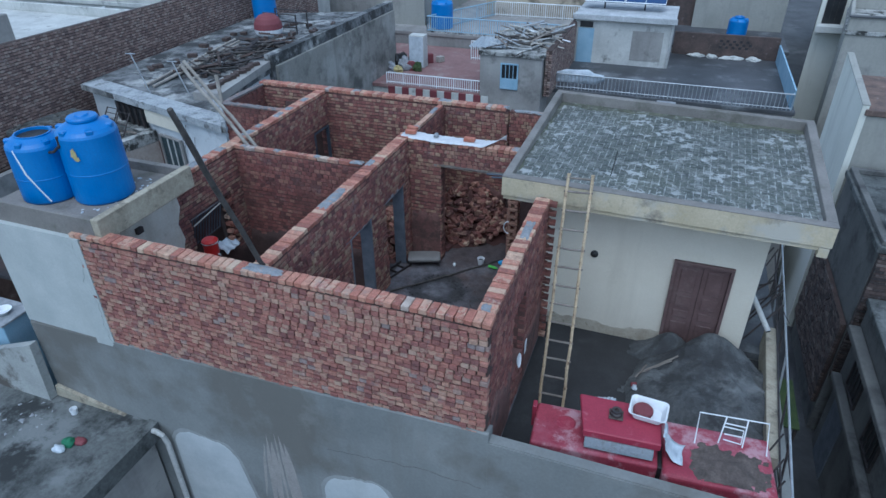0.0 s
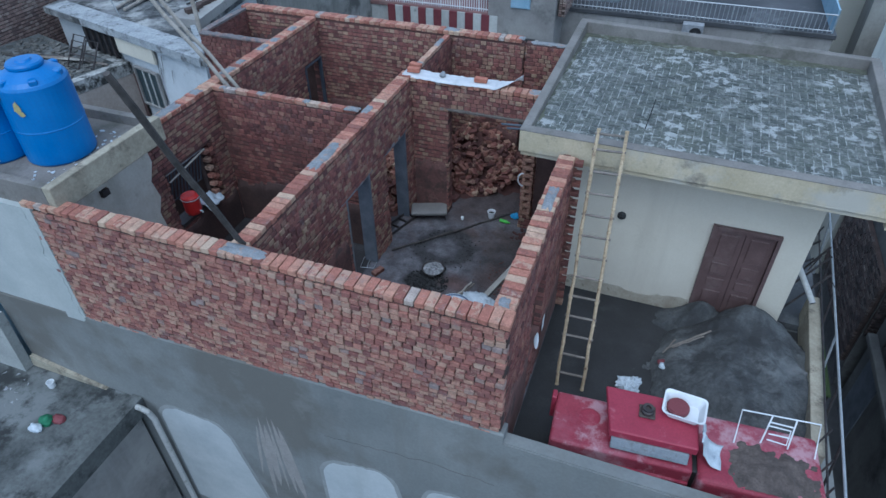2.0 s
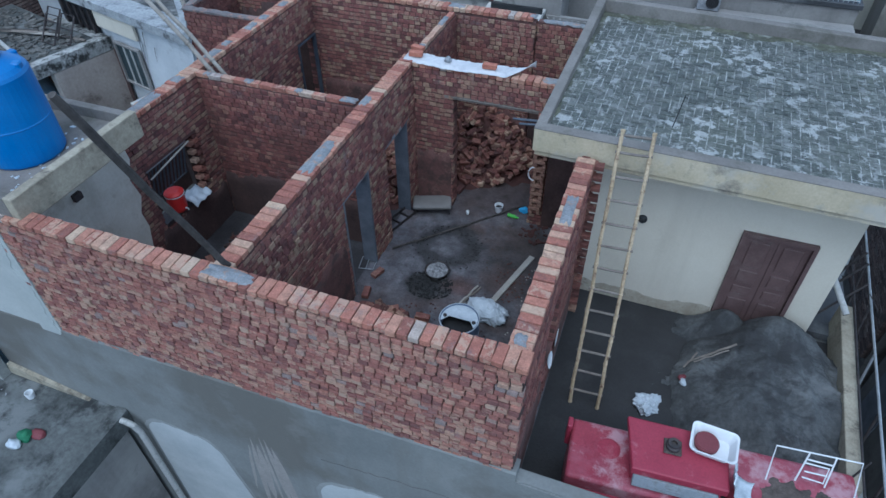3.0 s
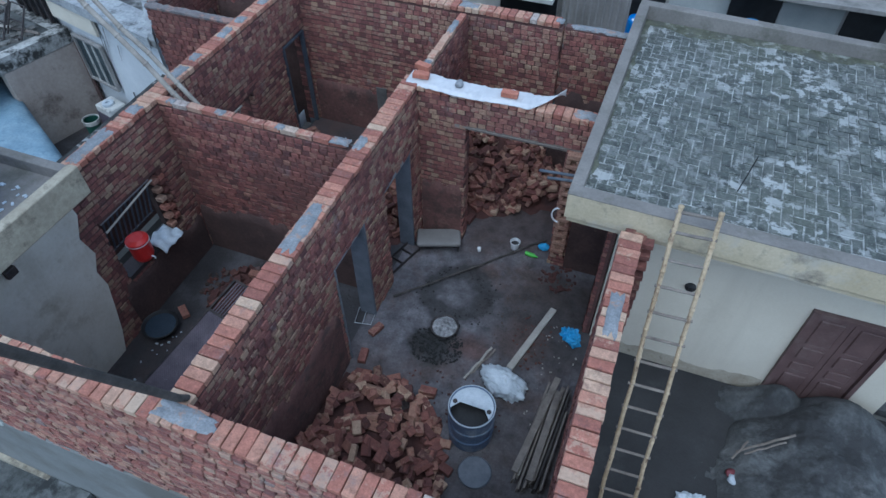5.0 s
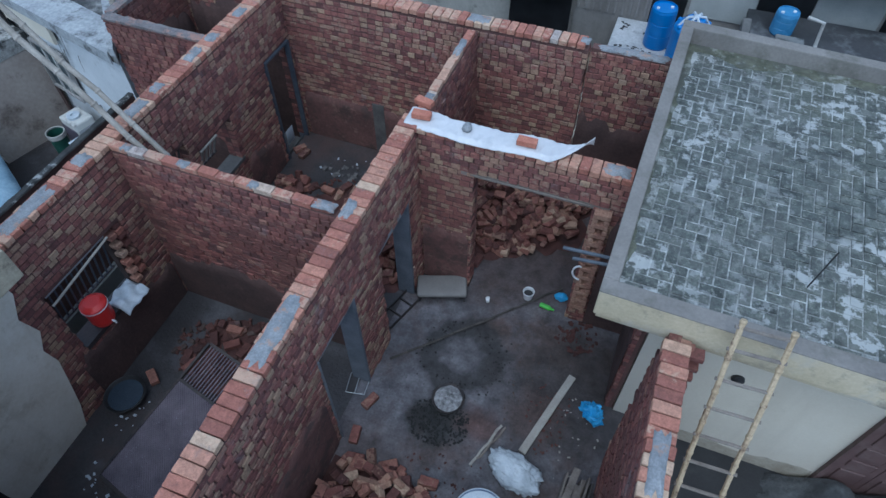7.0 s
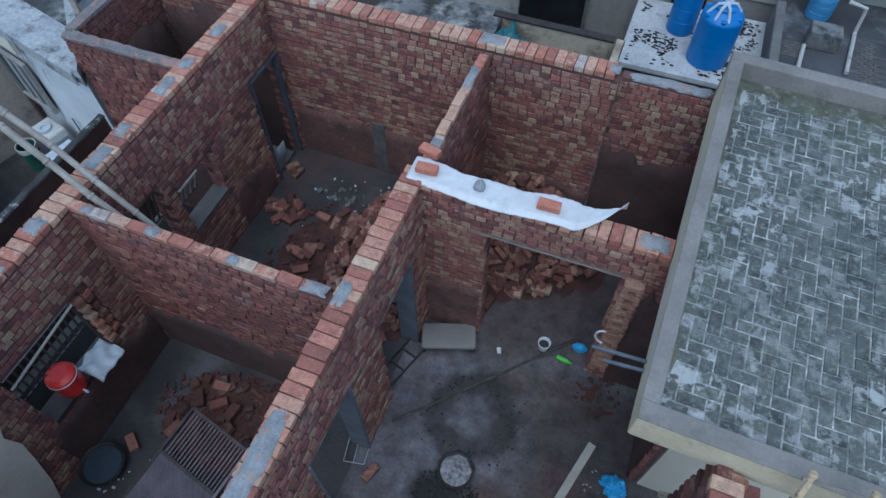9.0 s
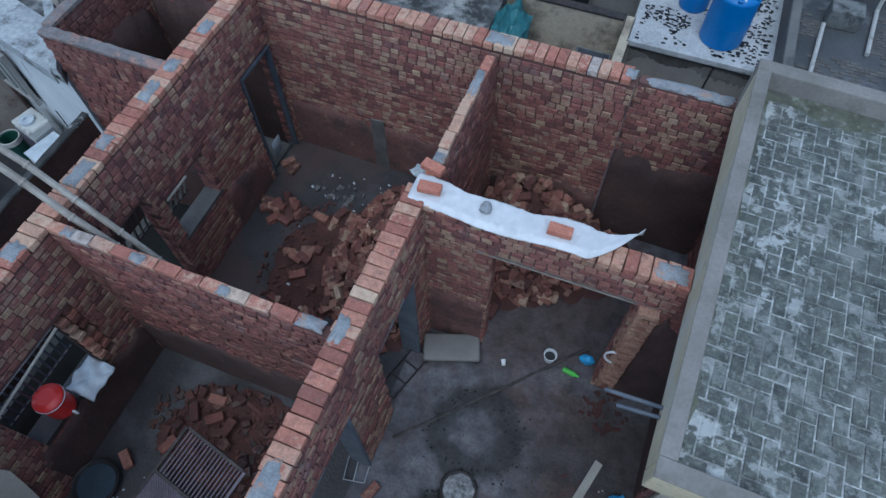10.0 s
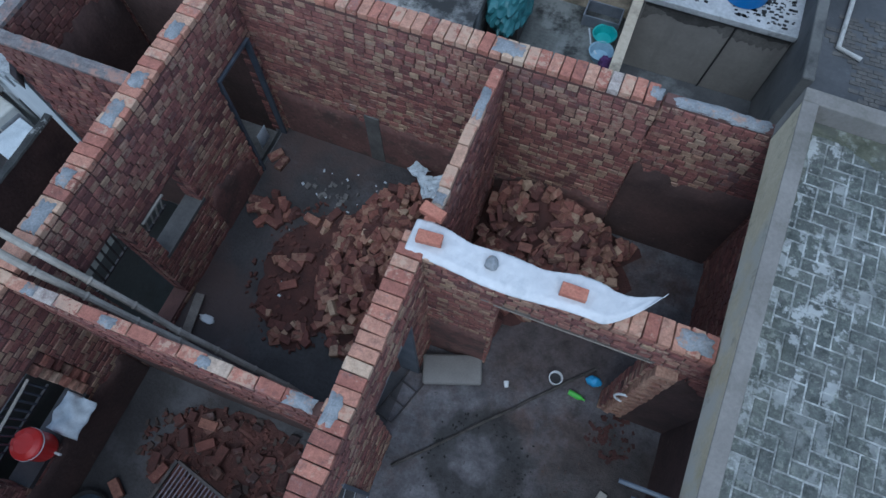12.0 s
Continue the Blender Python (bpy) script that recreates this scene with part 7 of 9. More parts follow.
def window(parent, axis, a0, a1, c, z0, z1, out, frame_mat, bars=0):
    """A window set in a wall: dark pane behind a frame with a mullion."""
    put = (lambda a, b, d0, d1, u, v: boxed(a, b, min(c + d0 * out, c + d1 * out), max(c + d0 * out, c + d1 * out), u, v)) if axis == "x" else (lambda a, b, d0, d1, u, v: boxed(min(c + d0 * out, c + d1 * out), max(c + d0 * out, c + d1 * out), a, b, u, v))
    w = part("window", put(a0, a1, 0.002, 0.012, z0, z1), M_GLASS_DARK, parent, "dark window")
    f = 0.05
    for d in ((a0 - f, a0, z0 - f, z1 + f), (a1, a1 + f, z0 - f, z1 + f), (a0, a1, z0 - f, z0), (a0, a1, z1, z1 + f)):
        part("frame", put(d[0], d[1], -0.01, 0.05, d[2], d[3]), frame_mat, w)
    for i in range(bars):
        a = a0 + (a1 - a0) * (i + 1) / (bars + 1)
        part("bar", put(a - 0.012, a + 0.012, 0.012, 0.03, z0, z1), frame_mat, w)
    return w


def block_house(label, x0, x1, y0, y1, z1, wall_mat, roof_mat, parapet=0.0, pw=0.15, z0=GROUND_Z, sides="nsew"):
    h = thing("house", label, "house")
    part("wall", boxed(x0, x1, y0, y1, z0, z1 - 0.16), wall_mat, h)
    part("roof", bevelled(x0 - 0.06, x1 + 0.06, y0 - 0.06, y1 + 0.06, z1 - 0.158, z1, 0.015, 1), roof_mat, h)
    if parapet:
        for s, d in (("s", (x0, x1, y0, y0 + pw)), ("n", (x0, x1, y1 - pw, y1)), ("w", (x0, x0 + pw, y0 + pw, y1 - pw)), ("e", (x1 - pw, x1, y0 + pw, y1 - pw))):
            if s in sides:
                part("parapet", bevelled(*d, z1 + 0.002, z1 + parapet, 0.012, 1), wall_mat, h)
    return h


def scatter_on(label, x0, x1, y0, y1, z, n, seed, mats, category="junk", lo=0.15, hi=0.8):
    """Planks and rods thrown in a heap on a roof."""
    r = random.Random(seed)
    g = tagged(new("timber_heap"), label, category)
    for i in range(n):
        c = Vector((r.uniform(x0, x1), r.uniform(y0, y1), z + 0.02 + r.uniform(0, 0.35)))
        l, a, t = r.uniform(lo, hi), r.uniform(0, 6.28), r.uniform(-0.25, 0.25)
        d = Vector((math.cos(a), math.sin(a), t)) * l
        part("plank", tube(bmesh.new(), [c - d, c + d], r.uniform(0.02, 0.05), 4), r.choice(mats), g)
    return g


# left neighbour: old roof with a canopy edge that runs askew
RZ = 2.3
h = thing("old_house", "old stained concrete house with a cluttered flat roof", "house")
outline = [(-14.3, 14.6), (-7.95, 13.0), (-8.6, 13.7), (-9.3, 14.4), (-9.6, 16.0), (-9.88, 18.0), (-9.88, 27.2), (-15.0, 25.0)]


def prism(points, z0, z1):
    bm = bmesh.new()
    lo = [bm.verts.new((x, y, z0)) for x, y in points]
    hi = [bm.verts.new((x, y, z1)) for x, y in points]
    bm.faces.new(lo[::-1])
    bm.faces.new(hi)
    for i in range(len(points)):
        j = (i + 1) % len(points)
        bm.faces.new((lo[i], lo[j], hi[j], hi[i]))
    return bm


part("roof", prism(outline, RZ - 0.16, RZ), M_ROOF_OLD, h, "stained flat concrete roof")
inner = [(-14.2, 14.85), (-8.07, 13.1), (-8.7, 13.75), (-9.4, 14.5), (-9.7, 16.0), (-9.95, 18.0), (-9.95, 27.1), (-14.9, 24.9)]
facade = part("wall", prism(inner, GROUND_Z, RZ - 0.165), surface("bluish_limewash", (0.47, 0.50, 0.525), (0.60, 0.625, 0.645), 1.1, 0.9, 18, 0.12, grain=0.12, stain=(0.30, 0.31, 0.31), stain_scale=1.3, stain_at=(0.60, 0.75)), h, "flaking pale limewashed wall")
part("roof_lip", prism([(-9.75, 17.9), (-10.05, 17.9), (-10.05, 27.2), (-9.75, 27.2)], RZ - 0.6, RZ + 0.4), M_ROOF_OLD, h, "mossy roof parapet")
part("side_wall", prism([(-9.65, 18.0), (-9.85, 18.0), (-9.85, 27.1), (-9.65, 27.1)], GROUND_Z, RZ + 0.05), M_OLIVE, h, "plain olive-grey side wall")
part("step", prism([(-9.25, 14.6), (-10.1, 14.5), (-10.3, 17.8), (-9.85, 17.9), (-9.55, 16.2)], RZ + 0.002, RZ + 0.22), M_CONCRETE_MID, h, "raised grey roof step")
ux, uy = -0.9670, 0.2550        # along the facade, leftwards
nx, ny = -0.2550, -0.9670       # out of the facade


def on_facade(s, d, z):
    return (-8.07 + ux * s + nx * d, 13.09 + uy * s + ny * d, z)


def facade_box(s0, s1, d0, d1, z0, z1):
    bm = bmesh.new()
    vs = [bm.verts.new(on_facade(*c)) for c in ((s0, d0, z0), (s1, d0, z0), (s1, d1, z0), (s0, d1, z0), (s0, d0, z1), (s1, d0, z1), (s1, d1, z1), (s0, d1, z1))]
    for f in CUBE_F:
        bm.faces.new([vs[i] for i in f])
    return bm


def facade_streak(s0, s1, z0, z1, seed, material):
    """Black rain streaks down the facade: narrow tongues that wander and thin out."""
    r = random.Random(seed)
    bm = bmesh.new()
    a = s0
    while a < s1:
        w_, low, top = r.uniform(0.006, 0.03), z0 + (z1 - z0) * r.uniform(0.0, 0.75), z1 - r.uniform(0, 0.25) * (z1 - z0)
        rows = []
        for i in range(9):
            v = i / 8
            mid_s = a + 0.10 * v + 0.03 * noise.noise(Vector((a * 9, v * 3, seed)))
            half = w_ * (1 - v) ** 0.6 * (0.6 + 0.5 * abs(noise.noise(Vector((a * 31, v * 6, seed))))) + 0.002
            z = top + (low - top) * v
            rows.append((bm.verts.new(on_facade(mid_s - half, 0.006, z)), bm.verts.new(on_facade(mid_s + half, 0.006, z))))
        for p, q in zip(rows, rows[1:]):
            bm.faces.new((p[0], p[1], q[1], q[0]))
        a += r.uniform(0.06, 0.3)
    return part("rain_streak", bm, material, h, "black rain streaks")


M_SOOT = surface("grey_soot_streak", (0.10, 0.10, 0.098), (0.20, 0.20, 0.195), 5, 0.9, 25, 0.1)
facade_streak(1.35, 1.98, 0.5, 2.0, 5, M_SOOT)
part("slit", facade_box(1.50, 1.54, 0.0, 0.012, -0.3, 0.6), M_BLACK, h, "black pipe chase")
# flat panel: the niche's shade is painted, nothing is recessed
part("niche", facade_box(3.0, 3.14, 0.0, 0.022, -0.6, 1.19), M_MUD_SHADED, h, "dark panel for the shade in a niche")
M_STRIP = surface("stained_white_roof_edge", (0.26, 0.275, 0.29), (0.40, 0.42, 0.43), 2.2, 0.9, 18, 0.3, stain=(0.07, 0.071, 0.073), stain_scale=2.6, stain_at=(0.54, 0.66), grain=0.4)
part("roof_edge", facade_box(0.05, 6.3, 0.085, -0.48, RZ + 0.003, RZ + 0.022), M_STRIP, h, "stained white strip along the roof edge")
part("roof_edge", facade_box(0.0, 6.3, 0.086, 0.11, RZ - 0.17, RZ + 0.024), M_STRIP, h, "stained white roof edge")
part("kerb", prism([(-7.94, 12.99), (-8.05, 12.99), (-8.70, 13.70), (-9.40, 14.42), (-9.31, 14.50), (-8.60, 13.78)], RZ + 0.003, RZ + 0.13), M_STRIP, h, "thin white kerb at the roof corner")
w = part("window", facade_box(2.06, 2.92, 0.0, 0.03, 0.50, 1.42), surface("dull_teal_pane", (0.02, 0.035, 0.042), (0.04, 0.06, 0.068), 3, 0.3), h, "dark window with pale mullions")
for i in range(2):
    part("mullion", facade_box(2.33 + 0.27 * i, 2.36 + 0.27 * i, 0.032, 0.06, 0.50, 1.42), M_PALE, w)
for d in ((2.01, 2.06, 0.45, 1.47), (2.92, 2.97, 0.45, 1.47), (2.06, 2.92, 1.42, 1.47), (2.06, 2.92, 0.45, 0.50)):
    part("frame", facade_box(d[0], d[1], 0.0, 0.07, d[2], d[3]), M_CONCRETE_MID, w)
part("band", facade_box(1.9, 3.4, 0.0, 0.06, 1.72, 2.1), M_CREAM, h, "cream band under the roof")
part("beam", facade_box(3.15, 3.40, 0.0, 2.4, 1.2, 1.5), M_CONCRETE_OLD, h, "concrete beam")
part("beam", facade_box(3.42, 5.2, 0.0, 0.25, 1.2, 1.5), M_CONCRETE_OLD, h, "concrete beam")
lean = part("lean_to_roof", facade_box(3.41, 7.0, 0.26, 2.4, 1.34, 1.50), M_LOWROOF, h, "rubble-strewn low roof")
M_RUBBLE = surface("grey_rubble", (0.06, 0.058, 0.054), (0.20, 0.195, 0.18), 6, 0.95, 20, 0.5)
r_ = random.Random(61)
bm = bmesh.new()
for i in range(420):
    q = on_facade(r_.uniform(3.5, 6.8), r_.uniform(0.4, 2.3), 1.50)
    z_ = r_.uniform(0.012, 0.055)
    box(bm, -z_ * 1.4, z_ * 1.4, -z_, z_, -0.01, z_, pose(*q, r_.uniform(-12, 12), r_.uniform(-12, 12), r_.uniform(0, 360)))
tagged(part("rubble", bm, M_RUBBLE, h, "grey rubble"), "grey rubble on the low roof", kind="stuff")
for i, (s_, d_) in enumerate(((3.45, 0.55), (3.75, 0.75), (4.1, 0.5))):
    fr = thing("chair_frame", "dark steel tube chair frame standing on the low roof", "chair frame", "chair frames on the low roof")
    a0, a1 = on_facade(s_, d_ + 0.25, 1.52), on_facade(s_ + 0.42, d_ + 0.3, 1.52)
    b0, b1 = on_facade(s_ + 0.03, d_ - 0.1, 2.05), on_facade(s_ + 0.45, d_ - 0.05, 2.05)
    part("tube", tube(bmesh.new(), [a0, b0, b1, a1, a0], 0.022, 6), M_DARKSTEEL, fr)
    part("cross_tube", tube(bmesh.new(), [Vector(a0).lerp(Vector(b0), 0.5), Vector(a1).lerp(Vector(b1), 0.5)], 0.018, 6), M_DARKSTEEL, fr)
pw = thing("plastic_pipe", "white plastic pipe lying on the low roof", "pipe")
part("pipe", tube(bmesh.new(), [on_facade(3.3, 1.9, 1.56), on_facade(5.2, 1.6, 1.56)], 0.05, 10), M_PLASTIC_OLD, pw)
for i in range(5):
    pk = thing("plank", "grey plank lying on the low roof", "plank", "planks on the low roof")
    part("board", tube(bmesh.new(), [on_facade(3.3 + 0.3 * i, 0.5 + 0.1 * i, 1.56 + 0.02 * i), on_facade(4.6 + 0.3 * i, 0.9 + 0.2 * i, 1.57 + 0.02 * i)], 0.035, 4), (M_WOOD, M_POLE, M_WOOD_PALE)[i % 3], pk)
w = part("window", facade_box(3.5, 4.9, 0.0, 0.03, 1.52, 2.05), M_GLASS_DARK, h, "dark open roof hatch")
for i in range(5):
    part("bar", facade_box(3.55 + 0.28 * i, 3.61 + 0.28 * i, 0.032, 0.08, 1.52, 2.05), M_DARKSTEEL, w)
M_YARDWALL = surface("pale_beige_limewash", (0.33, 0.285, 0.25), (0.45, 0.40, 0.36), 0.9, 0.9, 16, 0.15, grain=0.2, stain=(0.13, 0.105, 0.092), stain_scale=1.1, stain_at=(0.55, 0.68), streak=(0.24, 0.20, 0.17))
part("back_wall", facade_box(3.15, 6.2, -0.3, 0.02, -0.6, 1.19), M_YARDWALL, h, "stained tan wall of the small yard")
part("yard_side_wall", facade_box(3.16, 3.39, 0.022, 1.5, -0.6, 1.19), M_YARDWALL, h, "stained beige wall under the beam")
bm = grid_sheet(-8.10, -7.98, 9.15, 13.02, 8, 80, lambda x, y: 1.60 + 0.012 * noise.noise(Vector((x * 9, y * 5, 1))) - (0.02 if x < -8.09 or x > -7.99 else 0.0))
M_KERB = surface("black_mossy_coping", (0.022, 0.023, 0.024), (0.06, 0.062, 0.062), 3, 0.95, 18, 0.6, stain=(0.30, 0.31, 0.31), stain_scale=3.4, stain_at=(0.58, 0.64), grain=0.4)
# dark wall colour stands in for the unlit shaft
solid("wall_yard", boxed(-8.095, -7.985, 9.15, 13.01, GROUND_Z, 1.585), M_MUD_SHADED, "wall between the yard and the narrow shaft, unlit shaft in its colour", "wall", "structure")
solid("yard_coping", bm, M_KERB, "black mossy coping of the yard wall", "coping", "structure")
yard = solid("yard_floor", prism([(-13.8, 9.15), (-9.5, 9.15), (-9.5, 13.35), (-13.8, 14.7)], -0.7, -0.6), M_FLOOR_DARK, "dark floor of the neighbour's narrow yard", "floor", "structure")
solid("yard_wall", prism([(-13.4, 9.2), (-13.2, 9.2), (-13.2, 12.9), (-13.4, 13.1)], -0.6, 1.2), M_CONCRETE_MID, "grey wall in the neighbour's yard", "wall", "structure")
can = thing("paint_tin", "green and white round tin in the yard", "tin", at=(-10.66, 13.10, -0.6))
part("tin", lathe([(0, 0), (0.15, 0), (0.16, 0.50), (0.15, 0.50), (0.14, 0.03), (0, 0.03)], 24), surface("dark_green_tin", (0.012, 0.06, 0.045), (0.03, 0.10, 0.075), 4, 0.5), can)
part("rim", lathe([(0.155, 0.44), (0.175, 0.44), (0.175, 0.53), (0.155, 0.53)], 24), M_PALE, can, "pale rim")
stove = thing("washer", "white household appliance with a round lid standing in the yard", "appliance", at=(-10.22, 13.36, -0.6), rz=-15)
part("body", bevelled(-0.25, 0.25, -0.2, 0.2, 0, 0.84, 0.03), M_PALE, stove)
part("front_panel", bevelled(-0.24, 0.24, -0.213, -0.2, 0.06, 0.70, 0.004, 1), surface("dark_violet_enamel", (0.07, 0.06, 0.085), (0.12, 0.105, 0.135), 4, 0.5), stove, "dark violet front panel")
crate = thing("white_box", "low white box beside the appliance", "box", at=(-9.66, 13.05, -0.6), rz=-15)
part("body", bevelled(-0.33, 0.33, -0.28, 0.28, 0, 0.62, 0.015, 1), M_PALE, crate)
part("lid", bevelled(-0.34, 0.34, -0.29, 0.29, 0.622, 0.65, 0.008, 1), M_SACK, crate)
part("side_panel", bevelled(0.25, 0.262, -0.17, 0.17, 0.05, 0.70, 0.004, 1), M_CLOTH_DULL, stove, "scuffed grey side panel")
part("dial", lathe([(0, 0), (0.12, 0), (0.12, 0.05), (0.05, 0.05), (0.05, 0.02), (0, 0.02)], 22, m=pose(0, -0.03, 0.842)), M_SACK, stove)
bm = grid_sheet(-13.2, -9.4, 8.6, 11.30, 38, 26, lambda x, y: 0.60 + 0.07 * noise.noise(Vector((x * 1.6, y * 1.6, 0))) + 0.03 * noise.noise(Vector((x * 5, y * 5, 2))) - 0.5 * max(0, y - 11.12) - 0.5 * max(0, x + 9.6))
for v in bm.verts:
    v.co.y -= 0.54 * (v.co.x + 9.46)
    v.co.x += 0.14
quilt = solid("blue_sheet", bm, M_TARP, "pale blue tarpaulin sheet over a frame in the yard", "tarpaulin", smooth=True)
mod = quilt.modifiers.new("thickness", "SOLIDIFY")
mod.thickness = 0.02
fr = thing("sheet_frame", "dark steel frame under the blue sheet", "frame")
for x, y in ((-9.7, 9.0), (-9.7, 10.8), (-12.9, 10.6), (-12.9, 12.4)):
    part("leg", boxed(x - 0.03, x + 0.03, y - 0.03, y + 0.03, -0.6, 0.53), M_DARKSTEEL, fr)

dome = thing("dish_bowl", "maroon and white bowl on the old roof", "bowl", at=(-12.3, 21.55, RZ))
part("bowl", lathe([(0, 0.0), (0.34, 0.0), (0.48, 0.13), (0.52, 0.30)], 30), M_WHITE, dome)
part("dome", lathe([(0.522, 0.30), (0.50, 0.50), (0.42, 0.66), (0.30, 0.76), (0.15, 0.81), (0, 0.82)], 30), M_MAROON, dome)
water_tank("blue plastic water tank on the old roof", -14.25, 24.25, RZ, 0.48, 1.3, True)
for i, (a, b) in enumerate((((-12.2, 15.0), (-13.0, 20.4)), ((-11.9, 15.0), (-12.4, 19.9)), ((-12.0, 15.6), (-12.7, 20.2)), ((-11.3, 15.9), (-11.5, 19.0)))):
    po = thing("bamboo_pole", "weathered pole lying on the old roof", "pole", "poles on the roof")
    part("stem", bamboo_pole(bmesh.new(), (*a, RZ + 0.06), (*b, RZ + 0.1), 0.04, 8, 60 + i), M_BAMBOO_OLD, po)
po = thing("upright_pole", "grey upright post at the roof edge", "post")
part("post", tube(bmesh.new(), [(-8.75, 14.0, RZ), (-8.9, 14.15, RZ + 0.9)], 0.05, 6), M_BAMBOO_OLD, po)
SCRAPS = [brick_mesh(0.30, 0.2, 0.12, 80, M_SCRAP), brick_mesh(0.22, 0.16, 0.1, 81, M_SCRAP), brick_mesh(0.36, 0.14, 0.1, 82, M_SCRAP)]
r_ = random.Random(90)
for i in range(26):
    x, y = r_.uniform(-13.9, -10.9), r_.uniform(16.0, 24.0)
    ob = new("loose_brick", SCRAPS[i % 3])
    ob.matrix_basis = pose(x, y, RZ + 0.06, 0, 0, r_.uniform(0, 360))
    tagged(ob, "dark broken brick lying on the old roof", "brick", "bricks on the old roof")
for i in range(9):
    ob = new("loose_brick", SCRAPS[i % 3])
    ob.matrix_basis = pose(-9.75 - 0.03 * i, 15.0 + 0.28 * i, RZ + 0.27, 0, 0, 70 + r_.uniform(-20, 20))
    tagged(ob, "brick in a row along the roof step", "brick", "bricks on the old roof")
for x, y, h_ in ((-11.7, 14.6, 1.1), (-10.6, 14.9, 0.9)):
    mast = thing("antenna_mast", "thin grey mast with a short cross arm on the old roof", "mast", "antenna masts", at=(x, y, RZ))
    part("mast", tube(bmesh.new(), [(0, 0, 0), (-0.25, -0.1, h_)], 0.018, 6), M_GALV, mast)
    part("arm", tube(bmesh.new(), [(-0.42, -0.1, h_), (-0.08, -0.1, h_ + 0.02)], 0.014, 5), M_GALV, mast)
scatter_on("dark twigs and splintered wood strewn over the old roof", -12.0, -10.4, 16.2, 20.6, RZ + 0.004, 90, 77, (M_POLE, M_SCRAP, M_DARKSTEEL), "twigs", 0.15, 0.7)
cage = thing("cage", "dark wire cage standing on the old roof", "cage", at=(-12.2, 22.6, RZ))
for x in (-0.7, 0.7):
    for y in (-0.4, 0.4):
        part("post", boxed(x - 0.02, x + 0.02, y - 0.02, y + 0.02, 0, 0.7), M_DARKSTEEL, cage)
for y in (-0.4, 0.4):
    part("rail", boxed(-0.7, 0.7, y - 0.02, y + 0.02, 0.66, 0.70), M_DARKSTEEL, cage)
    part("rail", boxed(-0.7, 0.7, y - 0.02, y + 0.02, 0.2, 0.24), M_DARKSTEEL, cage)

fw = brick_wall("wall_far_left", "tall weathered brick wall behind the old roof", "y", 8.0, 30.0, -15.35, -15.12, 0.5, 3.68, caps=False, faces=("hi",), seed=71, tones=("sooty", "sooty"))
part("backing", boxed(-15.36, -15.33, 8.0, 30.0, GROUND_Z, 3.62), M_FARBRICK, fw)
hh = block_house("grey house behind the tall brick wall", -24, -15.6, 9, 19, 3.2, M_PALE, M_PALE, 0.3)
hh = block_house("pale flat-roofed house farther back", -25, -15.6, 20, 32, 3.5, M_PALE, M_PALE, 0.3)
ch = thing("chimney_block", "grey rendered block on the far wall", "block")
part("block", bevelled(-16.9, -15.75, 13.4, 14.2, 3.2, 4.3, 0.03), M_CONCRETE_MID, ch)
scatter_on("pipes and poles lying on the far roof", -19, -16, 20.3, 24, 3.5, 10, 4, (M_GALV, M_BAMBOO_OLD), "poles", 0.8, 2.5)

# behind the back wall: yard, tank house
TZ = -2.2
tank_house = block_house("low grey house with water tanks on its white-patched roof", -1.65, 1.5, 21.72, 24.4, TZ, M_DRIP, M_SPECKLED)


def drips(parent, x0, x1, y, z1, reach, seed, material):
    """Black rain drips under a roof edge: tongues of uneven length."""
    bm = bmesh.new()
    cols = []
    n = 60
    for i in range(n + 1):
        x = x0 + (x1 - x0) * i / n
        lo = z1 - reach * (0.12 + 1.1 * max(0, noise.noise(Vector((x * 0.8, seed, 0))) + 0.25) + 0.4 * abs(noise.noise(Vector((x * 7, seed, 3)))))
        cols.append([bm.verts.new((x, y + 0.003, lo)), bm.verts.new((x, y, lo + 0.03)), bm.verts.new((x, y, z1))])
    for p, q in zip(cols, cols[1:]):
        for i in range(2):
            bm.faces.new((p[i], q[i], q[i + 1], p[i + 1]))
    return part("drip_stain", bm, material, parent, "black drip stain")


M_STAIN = surface("black_rain_stain", (0.035, 0.034, 0.033), (0.085, 0.08, 0.075), 2.5, 0.9, 20, 0.1)
drips(tank_house, -1.6, 1.48, 21.716, TZ - 0.17, 0.62, 3, surface("thin_grey_rain_stain", (0.11, 0.103, 0.096), (0.17, 0.16, 0.15), 2.5, 0.9, 20, 0.1))
drips(tank_house, -1.6, 1.48, 21.711, TZ - 0.17, 0.30, 8, M_STAIN)
part("drain_line", tube(bmesh.new(), [(0.35, 21.70, TZ - 0.1), (0.3, 21.69, -3.2), (0.2, 21.69, GROUND_Z)], 0.02, 6), M_BLACK, tank_house)
part("edge_strip", bevelled(-1.72, 1.5, 21.62, 21.66, TZ - 0.10, TZ + 0.03, 0.008, 1), M_SPECKLED, tank_house)


def blue_drum(label, x, y, z, r, h, material):
    """A plastic drum: two ribs, a flat top inside a rolled rim, two bungs."""
    d = thing("blue_drum", label, "drum", "blue plastic drums", at=(x, y, z), rz=25)
    part("body", lathe([(0, 0), (r * 0.93, 0), (r, 0.05), (r, h * 0.33), (r * 0.965, h * 0.35), (r, h * 0.37), (r, h * 0.64), (r * 0.965, h * 0.66), (r, h * 0.68), (r * 0.99, h - 0.07), (r * 0.93, h - 0.02), (r * 0.93, h), (r * 0.88, h), (r * 0.87, h - 0.035), (0, h - 0.035)], 36), material, d)
    for s_ in (-0.55, 0.55):
        part("bung", lathe([(0, 0.03), (0.04, 0.03), (0.045, 0.0)], 14, m=pose(r * s_, 0, h - 0.035)), M_WHITE, d)
    return d


